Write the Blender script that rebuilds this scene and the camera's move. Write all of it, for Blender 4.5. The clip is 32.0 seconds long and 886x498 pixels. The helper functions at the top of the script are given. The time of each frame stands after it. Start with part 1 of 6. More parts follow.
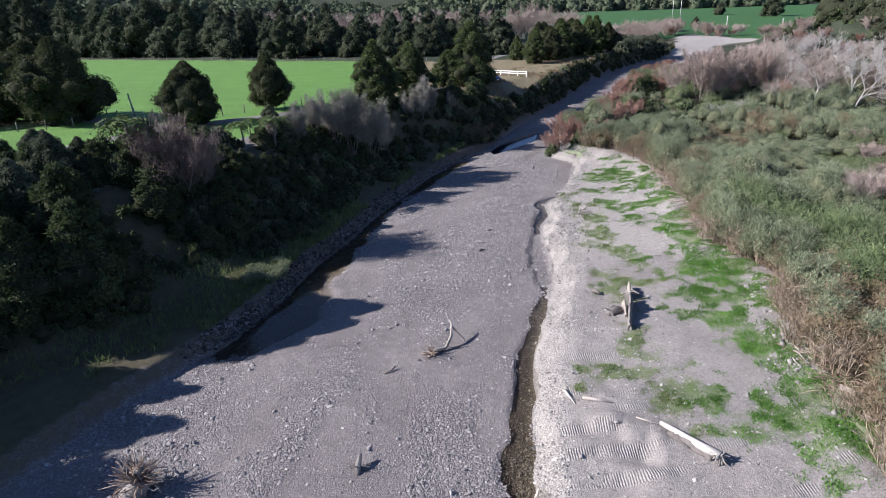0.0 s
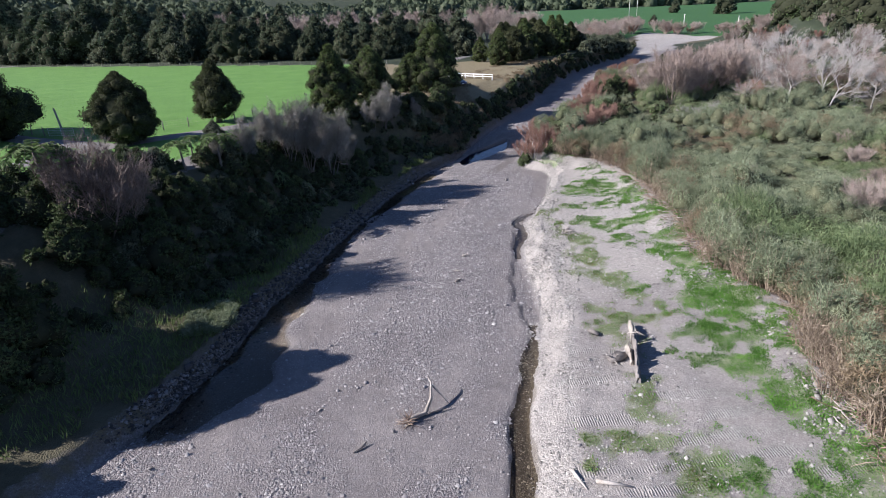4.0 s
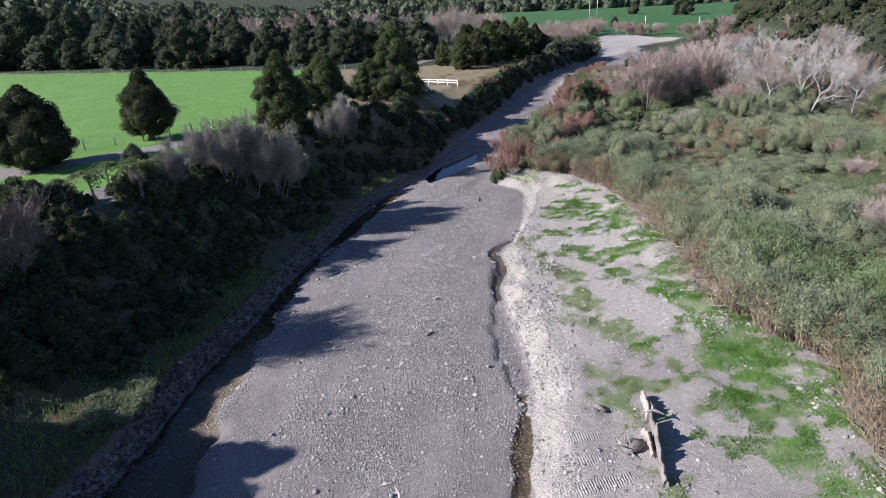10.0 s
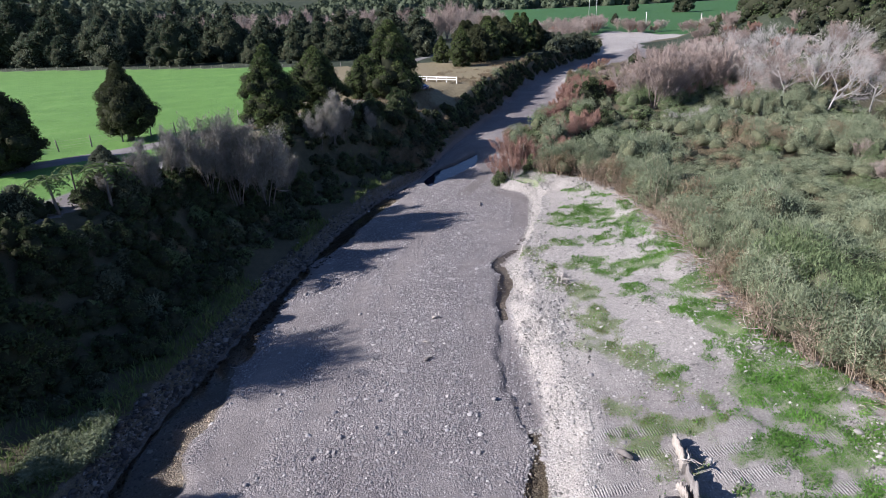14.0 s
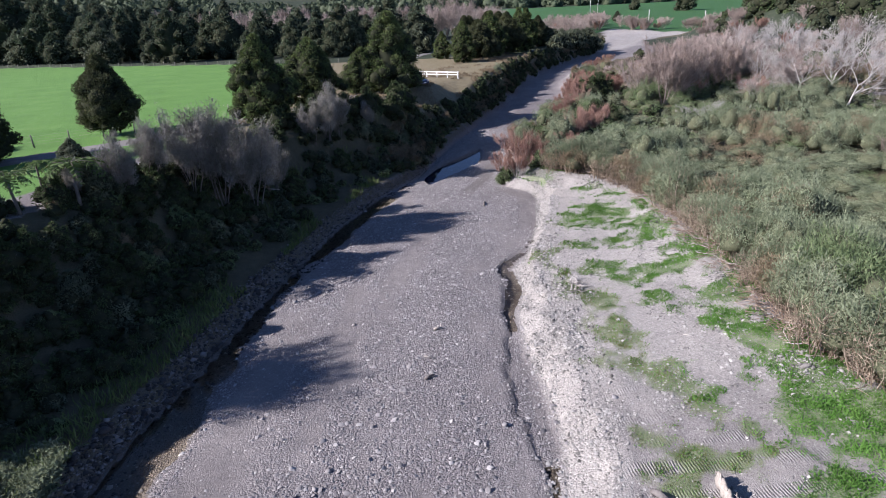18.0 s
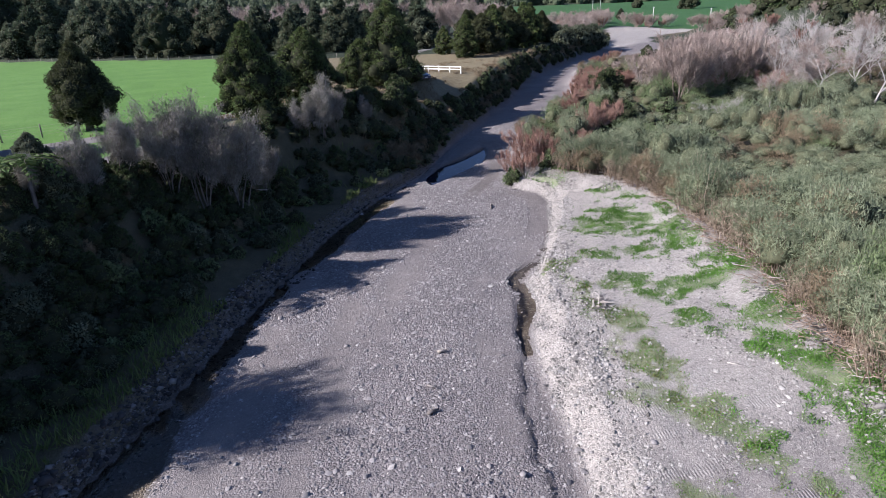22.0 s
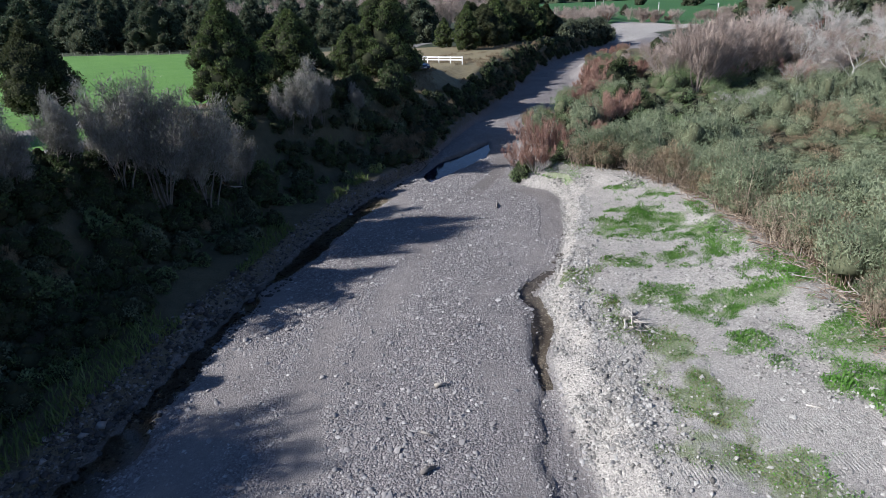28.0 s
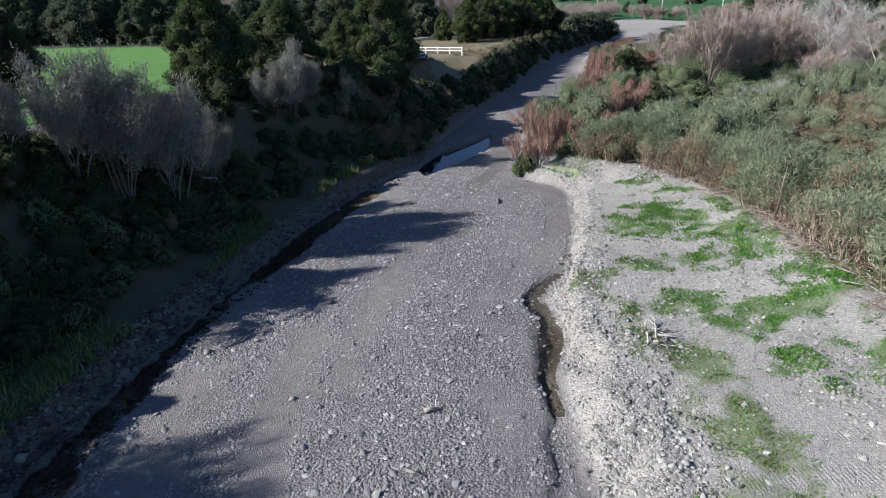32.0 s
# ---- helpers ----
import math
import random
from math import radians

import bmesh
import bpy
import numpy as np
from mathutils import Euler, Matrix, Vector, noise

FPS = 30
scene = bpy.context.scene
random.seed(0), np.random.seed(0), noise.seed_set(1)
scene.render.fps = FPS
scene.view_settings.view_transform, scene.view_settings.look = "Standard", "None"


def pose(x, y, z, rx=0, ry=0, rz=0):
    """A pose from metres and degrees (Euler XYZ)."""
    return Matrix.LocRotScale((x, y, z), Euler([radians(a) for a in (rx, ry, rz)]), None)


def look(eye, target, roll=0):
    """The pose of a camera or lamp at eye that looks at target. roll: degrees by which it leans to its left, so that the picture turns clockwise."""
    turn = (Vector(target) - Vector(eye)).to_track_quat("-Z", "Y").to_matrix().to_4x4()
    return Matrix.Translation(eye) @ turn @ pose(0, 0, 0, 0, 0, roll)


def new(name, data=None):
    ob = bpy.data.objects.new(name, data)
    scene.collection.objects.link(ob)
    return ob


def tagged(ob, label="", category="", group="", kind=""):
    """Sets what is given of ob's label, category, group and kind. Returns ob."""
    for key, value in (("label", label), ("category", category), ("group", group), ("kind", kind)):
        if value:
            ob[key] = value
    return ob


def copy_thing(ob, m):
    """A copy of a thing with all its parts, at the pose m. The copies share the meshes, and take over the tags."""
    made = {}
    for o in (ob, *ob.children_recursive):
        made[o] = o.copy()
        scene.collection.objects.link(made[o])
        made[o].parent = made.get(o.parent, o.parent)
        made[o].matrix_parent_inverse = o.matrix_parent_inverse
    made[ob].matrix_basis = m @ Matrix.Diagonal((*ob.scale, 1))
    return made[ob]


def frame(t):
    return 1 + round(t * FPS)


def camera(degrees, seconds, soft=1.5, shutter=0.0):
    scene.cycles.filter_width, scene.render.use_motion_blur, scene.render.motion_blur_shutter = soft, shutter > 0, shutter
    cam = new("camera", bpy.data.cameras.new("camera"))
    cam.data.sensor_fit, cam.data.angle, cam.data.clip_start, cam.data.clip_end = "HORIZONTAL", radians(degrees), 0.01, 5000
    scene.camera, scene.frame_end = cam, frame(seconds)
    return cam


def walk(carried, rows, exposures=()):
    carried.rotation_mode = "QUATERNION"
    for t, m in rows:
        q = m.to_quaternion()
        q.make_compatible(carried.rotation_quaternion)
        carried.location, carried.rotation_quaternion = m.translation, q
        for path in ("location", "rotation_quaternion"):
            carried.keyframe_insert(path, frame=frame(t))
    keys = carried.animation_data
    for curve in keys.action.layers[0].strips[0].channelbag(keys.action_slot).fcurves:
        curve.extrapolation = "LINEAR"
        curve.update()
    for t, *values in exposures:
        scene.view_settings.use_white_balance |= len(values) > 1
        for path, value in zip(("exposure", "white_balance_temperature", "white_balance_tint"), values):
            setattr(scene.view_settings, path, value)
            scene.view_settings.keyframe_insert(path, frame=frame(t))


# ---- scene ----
cam = camera(74.1, 32.0, soft=0.65)
PATH = [
    (0, (1.082, -0.351, 19.426), (1.033, 1.512, 18.698), -1.9),
    (3, (0.647, 4.359, 19.652), (0.666, 6.221, 18.922), -2.3),
    (6, (0.5, 8.687, 19.648), (0.657, 10.541, 18.915), -2.7),
    (9, (0.896, 12.399, 19.718), (1.076, 14.252, 18.988), -2.7),
    (11, (1.067, 15.069, 19.677), (1.253, 16.921, 18.944), -2.7),
    (13, (1.241, 17.091, 19.35), (1.429, 18.941, 18.614), -2.7),
    (17, (1.54, 20.43, 18.35), (1.73, 22.28, 17.613), -2.6),
    (19, (1.544, 22.562, 17.682), (1.733, 24.412, 16.945), -2.7),
    (21, (1.603, 24.691, 17.324), (1.795, 26.538, 16.583), -2.4),
    (23, (1.786, 26.815, 16.704), (1.977, 28.662, 15.963), -2.3),
    (25, (2.002, 28.667, 16.203), (2.194, 30.515, 15.462), -2.2),
    (28, (2.389, 31.357, 15.173), (2.577, 33.205, 14.432), -2.4),
    (30, (2.848, 33.234, 14.369), (3.034, 35.082, 13.628), -2.4),
    (32, (3.009, 34.91, 13.741), (3.199, 36.757, 12.997), -2.0),
]
EXPOSURES = [(0.0, 0.97, 6150, 17), (12.0, 0.99, 6150, 17), (18.0, 0.98, 6080, 20), (24.0, 0.90, 6100, 19), (28.5, 0.77, 6020, 10), (32.0, 0.75, 6020, 9)]
walk(cam, [(t, look(eye, target, roll)) for t, eye, target, roll in PATH], EXPOSURES)

# ---------------------------------------------------------------- light
SUN_EL, SHADE = 30.5, Vector((0.99, 0.12, 0)).normalized()
world = bpy.data.worlds.new("sky")
scene.world = world
world.use_nodes = True
wn = world.node_tree.nodes
sky = wn.new("ShaderNodeTexSky")
sky.sky_type, sky.sun_disc, sky.air_density, sky.dust_density, sky.ozone_density = "NISHITA", False, 0.55, 0.05, 3.0
sky.sun_elevation, sky.sun_rotation = radians(SUN_EL), math.atan2(-SHADE.x, -SHADE.y)
world.node_tree.links.new(sky.outputs[0], wn["Background"].inputs[0])
wn["Background"].inputs[1].default_value = 0.090
lamp = bpy.data.lights.new("sun", "SUN")
lamp.energy, lamp.angle, lamp.color = 5.0, radians(0.55), (1.0, 0.94, 0.86)
sun = new("sun", lamp)
sun.matrix_world = look((0, 0, 0), SHADE * math.cos(radians(SUN_EL)) + Vector((0, 0, -math.sin(radians(SUN_EL)))))

# ---------------------------------------------------------------- small maths
rng = np.random.default_rng(7)


def lattice(ix, iy, seed):
    n = (ix.astype(np.int64) * 374761393 + iy.astype(np.int64) * 668265263 + seed * 974634777) & 0x7FFFFFFF
    n = ((n ^ (n >> 13)) * 1274126177) & 0x7FFFFFFF
    return ((n ^ (n >> 16)) & 0xFFFF) / 65535.0


def vnoise(x, y, size, seed=0):
    """Smooth value noise, 0 to 1, with bumps about size metres wide."""
    x, y = np.asarray(x, float) / size, np.asarray(y, float) / size
    ix, iy = np.floor(x), np.floor(y)
    u, v = x - ix, y - iy
    u, v = u * u * (3 - 2 * u), v * v * (3 - 2 * v)
    a, b = lattice(ix, iy, seed), lattice(ix + 1, iy, seed)
    c, d = lattice(ix, iy + 1, seed), lattice(ix + 1, iy + 1, seed)
    return (a * (1 - u) + b * u) * (1 - v) + (c * (1 - u) + d * u) * v


def fbm(x, y, size, seed=0, octaves=4):
    total, weight, amp = 0, 0, 1.0
    for k in range(octaves):
        total = total + amp * vnoise(x, y, size / 2 ** k, seed + 17 * k)
        weight, amp = weight + amp, amp * 0.5
    return total / weight


def ramp(v, a, b):
    t = np.clip((np.asarray(v, float) - a) / (b - a), 0, 1)
    return t * t * (3 - 2 * t)


# ---------------------------------------------------------------- the plan
def curve_of(*pairs):
    ys, xs = [p[0] for p in pairs], [p[1] for p in pairs]
    return lambda y: np.interp(y, ys, xs)


bed_z = curve_of((-2500, -20), (-300, -9.9), (30, 0), (350, 9.6), (700, 20), (2000, 45), (5000, 80))
rock_foot = curve_of((-400, -260), (-60, -75), (0, -33), (20, -20.5), (27, -17.6), (33.6, -14.0), (39.7, -12.05), (45, -11.0), (50, -9.2), (56, -7.6), (63, -5.2),
                     (70, -2.8), (78, 1.0), (84.6, 5.6), (97, 10.5), (127, 24.5), (152, 34.4), (165, 42), (178, 50.4), (190, 60), (200, 68), (234, 84), (260, 96), (300, 106))
terrace_edge = curve_of((-400, -290), (-60, -100), (0, -58), (20, -42), (28, -38), (33, -31), (40, -28), (46, -25.5), (58, -18.8), (68, -15.2), (79.5, -10.6), (86, -3.4), (93, 2.8), (105, 9.2), (116, 15.6),
                        (130, 22.8), (152, 32.6), (165, 40), (178, 48.4), (190, 58), (200, 66), (234, 81), (300, 102))
wall_foot = curve_of((-400, -225), (-60, -45), (0, -4), (18, 4.0), (24.4, 4.9), (30.6, 5.6), (37.3, 7.2), (41.7, 8.8), (46.4, 9.0), (50.8, 9.1), (53.3, 9.4),
                     (56.2, 10.6), (59.6, 10.6), (62, 12.3), (68.5, 14.9), (74.8, 16.5), (77, 16.3), (79.2, 14.0), (84, 15.3), (92, 16.6), (100, 22), (114, 30),
                     (130, 36), (150, 42), (162, 49), (172, 62), (182, 76), (190, 84), (200, 92), (234, 114), (260, 128), (300, 145))
wall_top = curve_of((-400, -222), (-60, -43), (0, -2.5), (18.4, 5.3), (23.5, 5.9), (28.5, 7.0), (34.6, 8.5), (40, 10), (45.4, 10.6), (49, 10.8), (52, 11.2), (56, 11.7),
                    (59.5, 11.9), (64.4, 14.2), (71.3, 16.6), (74, 17.8), (77, 17.6), (79.4, 15.2), (84, 16.0), (92, 17.3), (100, 22.8), (114, 31), (130, 37.5),
                    (150, 43.5), (162, 50.5), (172, 63.5), (182, 77.5), (190, 85.5), (200, 93.5), (234, 116), (260, 130), (300, 147))
scrub_edge = curve_of((-400, -180), (-60, -10), (0, 16), (20, 19), (28, 20.1), (32, 20.9), (36, 23), (38, 23.5), (43, 21.6), (49, 22.3), (57, 23.6), (64, 23.5), (70, 23.2),
                      (74, 21.8), (77, 18.5), (80, 15.5), (84, 16.2), (92, 17.8), (100, 23.5), (114, 31.6), (130, 38), (150, 44.2), (162, 51.2), (172, 64.2), (182, 78.2), (190, 86.2), (200, 94.5), (234, 117), (300, 148))


rock_band = curve_of((44, 1.0), (56, 1.8), (72, 1.8), (88, 0.5))


def right_stream(x, y):
    """How far inside the small stream at the foot of the cut bank, 0 to 1."""
    mid = np.interp(y, [10, 24.4, 30, 36, 39.5, 44, 47, 51, 53.5, 55.8, 58, 60, 61.3, 63.4, 67, 71], [3.2, 4.1, 5.0, 6.6, 7.6, 7.2, 7.4, 8.4, 8.6, 9.6, 9.8, 9.6, 10.6, 12.6, 14.2, 15.6])
    half = np.interp(y, [10, 24.4, 30, 36, 39.5, 41, 50, 53.5, 55.8, 57.5, 59.5, 63, 68, 71.5], [0.80, 0.72, 0.62, 0.42, 0.12, 0.0, 0.0, 0.15, 0.62, 0.42, 0.22, 0.26, 0.16, 0.0])
    half = half * (0.45 + 1.1 * vnoise(x, y, 1.5, 3))
    return (1 - ramp(np.abs(x - mid), half * 0.6, half + 0.22)) * (1 - ramp(y, 70.5, 72)) * ramp(half, 0.02, 0.25), mid


def left_water(x, y):
    """How far inside the shallow water along the rock line, 0 to 1."""
    inner = np.interp(y, [0, 20, 29, 33.3, 36, 39, 41.7, 46.2, 50, 55.4, 58.7, 63.8, 68.9, 72, 74.8, 79, 81, 83, 86, 88, 92, 94.5, 96],
                      [-29, -18.5, -13.8, -11.0, -8.9, -8.7, -9.0, -7.8, -7.7, -7.0, -6.2, -4.3, -1.5, -0.2, 1.5, 3.0, 6.2, 7.6, 10.2, 12.9, 14.9, 14.2, 12.5])
    inner = inner + (vnoise(x, y, 2.1, 21) - 0.5) * 1.0
    outer = rock_foot(y) - 0.1 + (vnoise(x, y, 1.0, 22) - 0.5) * 0.5
    pool_mid = np.interp(y, [81.5, 84, 87, 90, 94.5], [6.6, 7.7, 9.6, 12.0, 14.2])
    pool_half = np.interp(y, [81.5, 83, 86, 88.5, 91, 94.5], [0.3, 1.1, 1.9, 2.1, 1.5, 0.2]) * (0.85 + 0.3 * vnoise(x, y, 1.4, 23))
    pool = (1 - ramp(np.abs(x - pool_mid), pool_half - 0.3, pool_half + 0.2)) * ramp(y, 81, 82) * (1 - ramp(y, 94.5, 95.2))
    wide = np.where((y > 70) & (y < 76), 0.75, 1.0) * (1 - ramp(y, 76.5, 80.5))
    return np.maximum(ramp(inner - x, -0.45, 0.45) * ramp(x - outer, -0.4, 0.3) * wide * ramp(y, 29.5, 33), pool)


def ground_z(x, y):
    x, y = np.broadcast_arrays(np.asarray(x, float), np.asarray(y, float))
    b = bed_z(y)
    foot, edge, wf, wt, se = rock_foot(y), terrace_edge(y), wall_foot(y), wall_top(y), scrub_edge(y)
    jag = (fbm(x, y, 1.8, 10) - 0.5) * 0.9 * ramp(y, 10, 20) * (1 - ramp(y, 76, 80))
    wf, wt = wf + jag * 0.7, wt + jag * (0.7 + 1.4 * ramp(y, 44, 48) * (1 - ramp(y, 60, 64)))
    near = 1 - ramp(y, 215, 262)
    # river bed, a little lower towards the water
    z = b + (fbm(x, y, 6, 1) - 0.5) * 0.26 + (vnoise(x, y, 0.9, 5) - 0.5) * 0.05
    crown = np.clip((x - foot) / np.maximum(wf - foot, 1), 0, 1)
    z = z + 0.22 * np.sin(np.pi * crown) - 0.12
    lw = left_water(x, y)
    z = z * (1 - lw) + (b - 0.32 + (vnoise(x, y, 0.7, 6) - 0.5) * 0.22) * lw
    st, mid = right_stream(x, y)
    z = z * (1 - st) + (b - 0.28 + 0.13 * ramp(y, 42, 47) - 0.10 * np.exp(-(((x - mid - 0.25) / 0.6) ** 2 + ((y - 55.6) / 1.6) ** 2)) + (vnoise(x, y, 0.5, 7) - 0.5) * 0.12) * st
    # low broken step along the stream, between y 40 and 53
    lip = ramp(x - mid + 0.3 + 0.45 * (vnoise(x, y, 0.8, 4) - 0.5), 0, 0.2) * ramp(y, 38, 42) * (1 - ramp(y, 60, 63)) * (1 - ramp(x, wf - 0.6, wf))
    z = z - 0.16 * lip
    # left: rock line, grassy shelf, steep bank, terrace
    terrace = np.maximum(8.2 + (fbm(x, y, 30, 8) - 0.5) * 0.25, b + 1.2)
    terrace = terrace - 2.3 * np.exp(-((y - 109) / 11) ** 2) * ramp(x, edge - 6, edge) - 1.7 * np.exp(-((y - 39.6) / 2.6) ** 2) * ramp(x, edge - 7, edge - 2)
    out = foot - x
    band = rock_band(y)
    shelf0 = foot - band
    u = np.clip((shelf0 - x) / np.maximum(shelf0 - edge, 1.2), 0, 1)
    prof = np.interp(u, [0, 0.30, 0.55, 0.85, 1.0], [0, 0.07, 0.33, 0.9, 1.0])
    bank = b + 0.95 + prof * (terrace - b - 0.95) + (fbm(x, y, 3, 9) - 0.5) * 0.5 * ramp(u, 0, 0.2) * (1 - ramp(u, 0.85, 1))
    left = np.where(out < band, b + 0.95 * ramp(out / band, -0.05, 1.0), bank)
    left = np.where(x < edge, terrace, left)
    z = np.where(x < foot, left, z)
    # right: cut bank, gravel bar, scrub flat
    u = np.clip((x - wf) / np.maximum(wt - wf, 0.3), 0, 1)
    rough = (fbm(x, y, 1.5, 12) - 0.5) * (1.3 + 1.1 * ramp(y, 42, 47))
    up = np.clip(u + rough * u * (1 - u) * 2.6, 0, 1.0)
    v = np.clip((x - wt) / np.maximum(se - wt, 0.5), 0, 1)
    bar = b + 0.85 + 0.75 * v + ramp(x, wt, wt + 0.8) * ((fbm(x, y, 4, 13) - 0.5) * 0.34 + (vnoise(x, y, 0.8, 14) - 0.5) * 0.10) + ramp(x, wt, wt + 0.5) * (fbm(x, y, 1.2, 19) - 0.5) * 0.35 * np.exp(-((x - wt - 0.6) / 1.6) ** 2) * ramp(y, 42, 48) * (1 - ramp(y, 62, 66))
    bar = bar + np.exp(-(((x - 8.8) / 2.0) ** 2 + ((y - 22.0) / 3.0) ** 2)) * (fbm(x, y, 1.3, 75, 3) - 0.35) * 1.5
    heap = np.exp(-((x - se + 1.0) / 1.3) ** 2) * (fbm(x, y, 2.5, 15)) * 0.5
    flat = b + 1.75 + (fbm(x, y, 9, 16) - 0.5) * 0.7
    right = np.where(x < wt, z + (b + 0.85 - z) * up, np.where(x < se, bar + heap, flat + heap * 0.9))
    z = np.where(x > wf, right, z)
    plain = b + 1.1 + (fbm(x, y, 60, 18) - 0.5) * 0.8
    plain = np.where(x < 60, np.maximum(plain, 8.2), plain)
    z = z * near + plain * (1 - near)
    # right-hand bush hill, far hills
    z = z + 34 * ramp(x - 0.30 * np.abs(y - 190), 88, 190) * (1 - ramp(y, 225, 262)) * ramp(y, 60, 150)
    z = z + 190 * ramp(y, 760, 1900) * (0.55 + 0.75 * fbm(x, y, 420, 30)) + 60 * ramp(-x - 60 + 0.25 * (900 - y), 60, 620) * ramp(y, 330, 640) * (0.5 + fbm(x, y, 160, 31))
    z = z + 90 * ramp(np.abs(x), 700, 2000) + 60 * ramp(-y, 350, 1200)
    return z


def zat(x, y):
    return float(ground_z(np.array([x]), np.array([y]))[0])


# patches of weeds on the bar: x, y, half length along x, half length along y
WEEDS_FAR = [(19.4, 65.2, 2.6, 2.6), (16.2, 65.2, 1.2, 2.0), (21.0, 61.0, 1.3, 1.6), (12.5, 58.8, 0.5, 1.2), (12.9, 56.4, 0.5, 1.0), (22.2, 56.6, 1.2, 1.6), (19.6, 54.8, 1.6, 0.8), (15.6, 56.1, 1.0, 0.6),
             (17.0, 54.0, 1.3, 0.5), (12.8, 54.4, 0.6, 0.9), (13.8, 52.6, 0.6, 0.9), (17.7, 51.6, 1.0, 0.5), (19.3, 50.0, 1.0, 0.7), (14.0, 50.8, 0.75, 1.5), (13.3, 48.4, 0.7, 1.5), (16.4, 77.3, 3.2, 0.9), (20.2, 71.5, 0.8, 0.8)]
WEEDS_NEAR = [(13.3, 46.0, 0.9, 1.4), (11.8, 45.4, 0.7, 0.5), (14.3, 43.6, 1.1, 1.4), (15.2, 41.4, 0.9, 1.3), (20.0, 47.2, 1.0, 1.7), (20.7, 42.6, 1.7, 2.6), (21.3, 38.4, 1.5, 2.4), (20.4, 35.8, 1.3, 1.4), (12.2, 37.6, 0.95, 1.9), (19.0, 39.5, 1.6, 2.0), (18.6, 34.8, 1.6, 0.8), (19.6, 50.4, 1.3, 1.0),
              (12.3, 40.3, 0.6, 0.7), (14.6, 38.2, 0.7, 0.5), (16.6, 36.2, 2.4, 0.45), (17.2, 33.2, 1.7, 0.7), (18.6, 30.0, 1.2, 2.2), (19.2, 26.4, 1.0, 2.0), (10.6, 28.0, 1.9, 0.5), (7.7, 27.8, 0.4, 0.8), (13.6, 22.3, 1.6, 0.6), (18.0, 21.6, 1.7, 2.4), (11.9, 30.0, 0.7, 1.5), (21.0, 33.0, 0.7, 1.2)]
TUFTS = [(12.8, 25.0, 1.6, 1.2), (17.2, 44.6, 0.8, 0.6), (15.0, 34.0, 1.6, 0.5), (22.3, 51.0, 0.7, 2.0), (17.0, 60.0, 2.4, 0.7)]


def weed_mask(x, y):
    """Green weed patches on the gravel bar."""
    wt, se = wall_top(y), scrub_edge(y)
    n, m = fbm(x, y, 2.4, 40), fbm(x, y, 0.8, 41)
    x2, y2 = x + (vnoise(x, y, 1.7, 42) - 0.5) * 1.3, y + (vnoise(x, y, 1.9, 43) - 0.5) * 1.3
    s = np.zeros(np.shape(x))
    for k, patches in enumerate((WEEDS_FAR, WEEDS_NEAR, TUFTS)):
        for px, py, ax, ay in patches:
            s = np.maximum(s, np.exp(-0.42 * (((x2 - px) / ax) ** 2 + ((y2 - py) / ay) ** 2)) * (0.6 if k == 2 else 1.0))
    return np.clip(s * 1.35 + ((n - 0.5) * 1.9 + (m - 0.5) * 2.6) * ramp(s, 0.02, 0.3) - 0.28, 0, 1) * (x > wt - 0.4) * (x < se + 1.5) * (y < 90)


def streaks(x, y):
    """Coarse cobbles in long trains down the bed, 0 to 1; low values are fine grit and silt."""
    s = x - 0.5 * (rock_foot(y) + wall_foot(y))
    c = fbm(s + 60, y * 0.16, 2.6, 67, 3) * 0.75 + fbm(x, y, 2.2, 68, 3) * 0.35
    lane = np.exp(-((x - np.interp(y, [46, 50.3, 54.9, 58.9, 64, 72], [-1.0, -1.3, -1.1, -0.4, 1.1, 3.6])) / 0.8) ** 2) * ramp(y, 44, 49)
    train = np.exp(-((x - np.interp(y, [40, 49, 56, 62, 70], [4.3, 4.6, 5.2, 5.8, 8.6])) / 1.3) ** 2) * ramp(y, 38, 44)
    near = np.exp(-((x - 0.4) / 1.8) ** 2) * (1 - ramp(y, 25, 29))
    return np.clip((c - 0.42) * 2.6 + 0.45 + 0.4 * train + 0.4 * near - 0.6 * lane, 0, 1)


def silt_lobes(x, y):
    """Smooth silt tongues on the bed."""
    mid = right_stream(x, y)[1]
    a = np.exp(-(((x + 3.4) / 2.0) ** 2 + ((y - 32.5) / 3.6) ** 2) ** 2) + np.exp(-(((x + 2.6) / 0.9) ** 2 + ((y - 26.5) / 4.0) ** 2) ** 2)
    b = np.exp(-(((x - mid + 1.5) / 0.8) ** 2 + ((y - 26.0) / 3.2) ** 2) ** 2)
    return np.clip(a + b, 0, 1)


def silt_arm(x, y):
    """The damp silt channel beside the puddle, and the silt flat below the red willow."""
    mid = np.interp(y, [76, 80, 83, 86, 89], [9.2, 11.3, 12.9, 14.0, 14.6])
    a = (1 - ramp(np.abs(x - mid), 0.5, 0.95)) * ramp(y, 76, 78.5) * (1 - ramp(y, 87, 90))
    m = np.interp(y, [66, 69, 72.5, 75.6, 78.5], [13.2, 14.4, 15.4, 15.6, 14.0])
    b = (1 - ramp(np.abs(x - m), 0.8, 1.5)) * ramp(y, 66, 69) * (1 - ramp(y, 77, 79))
    return a, np.maximum(a, b)


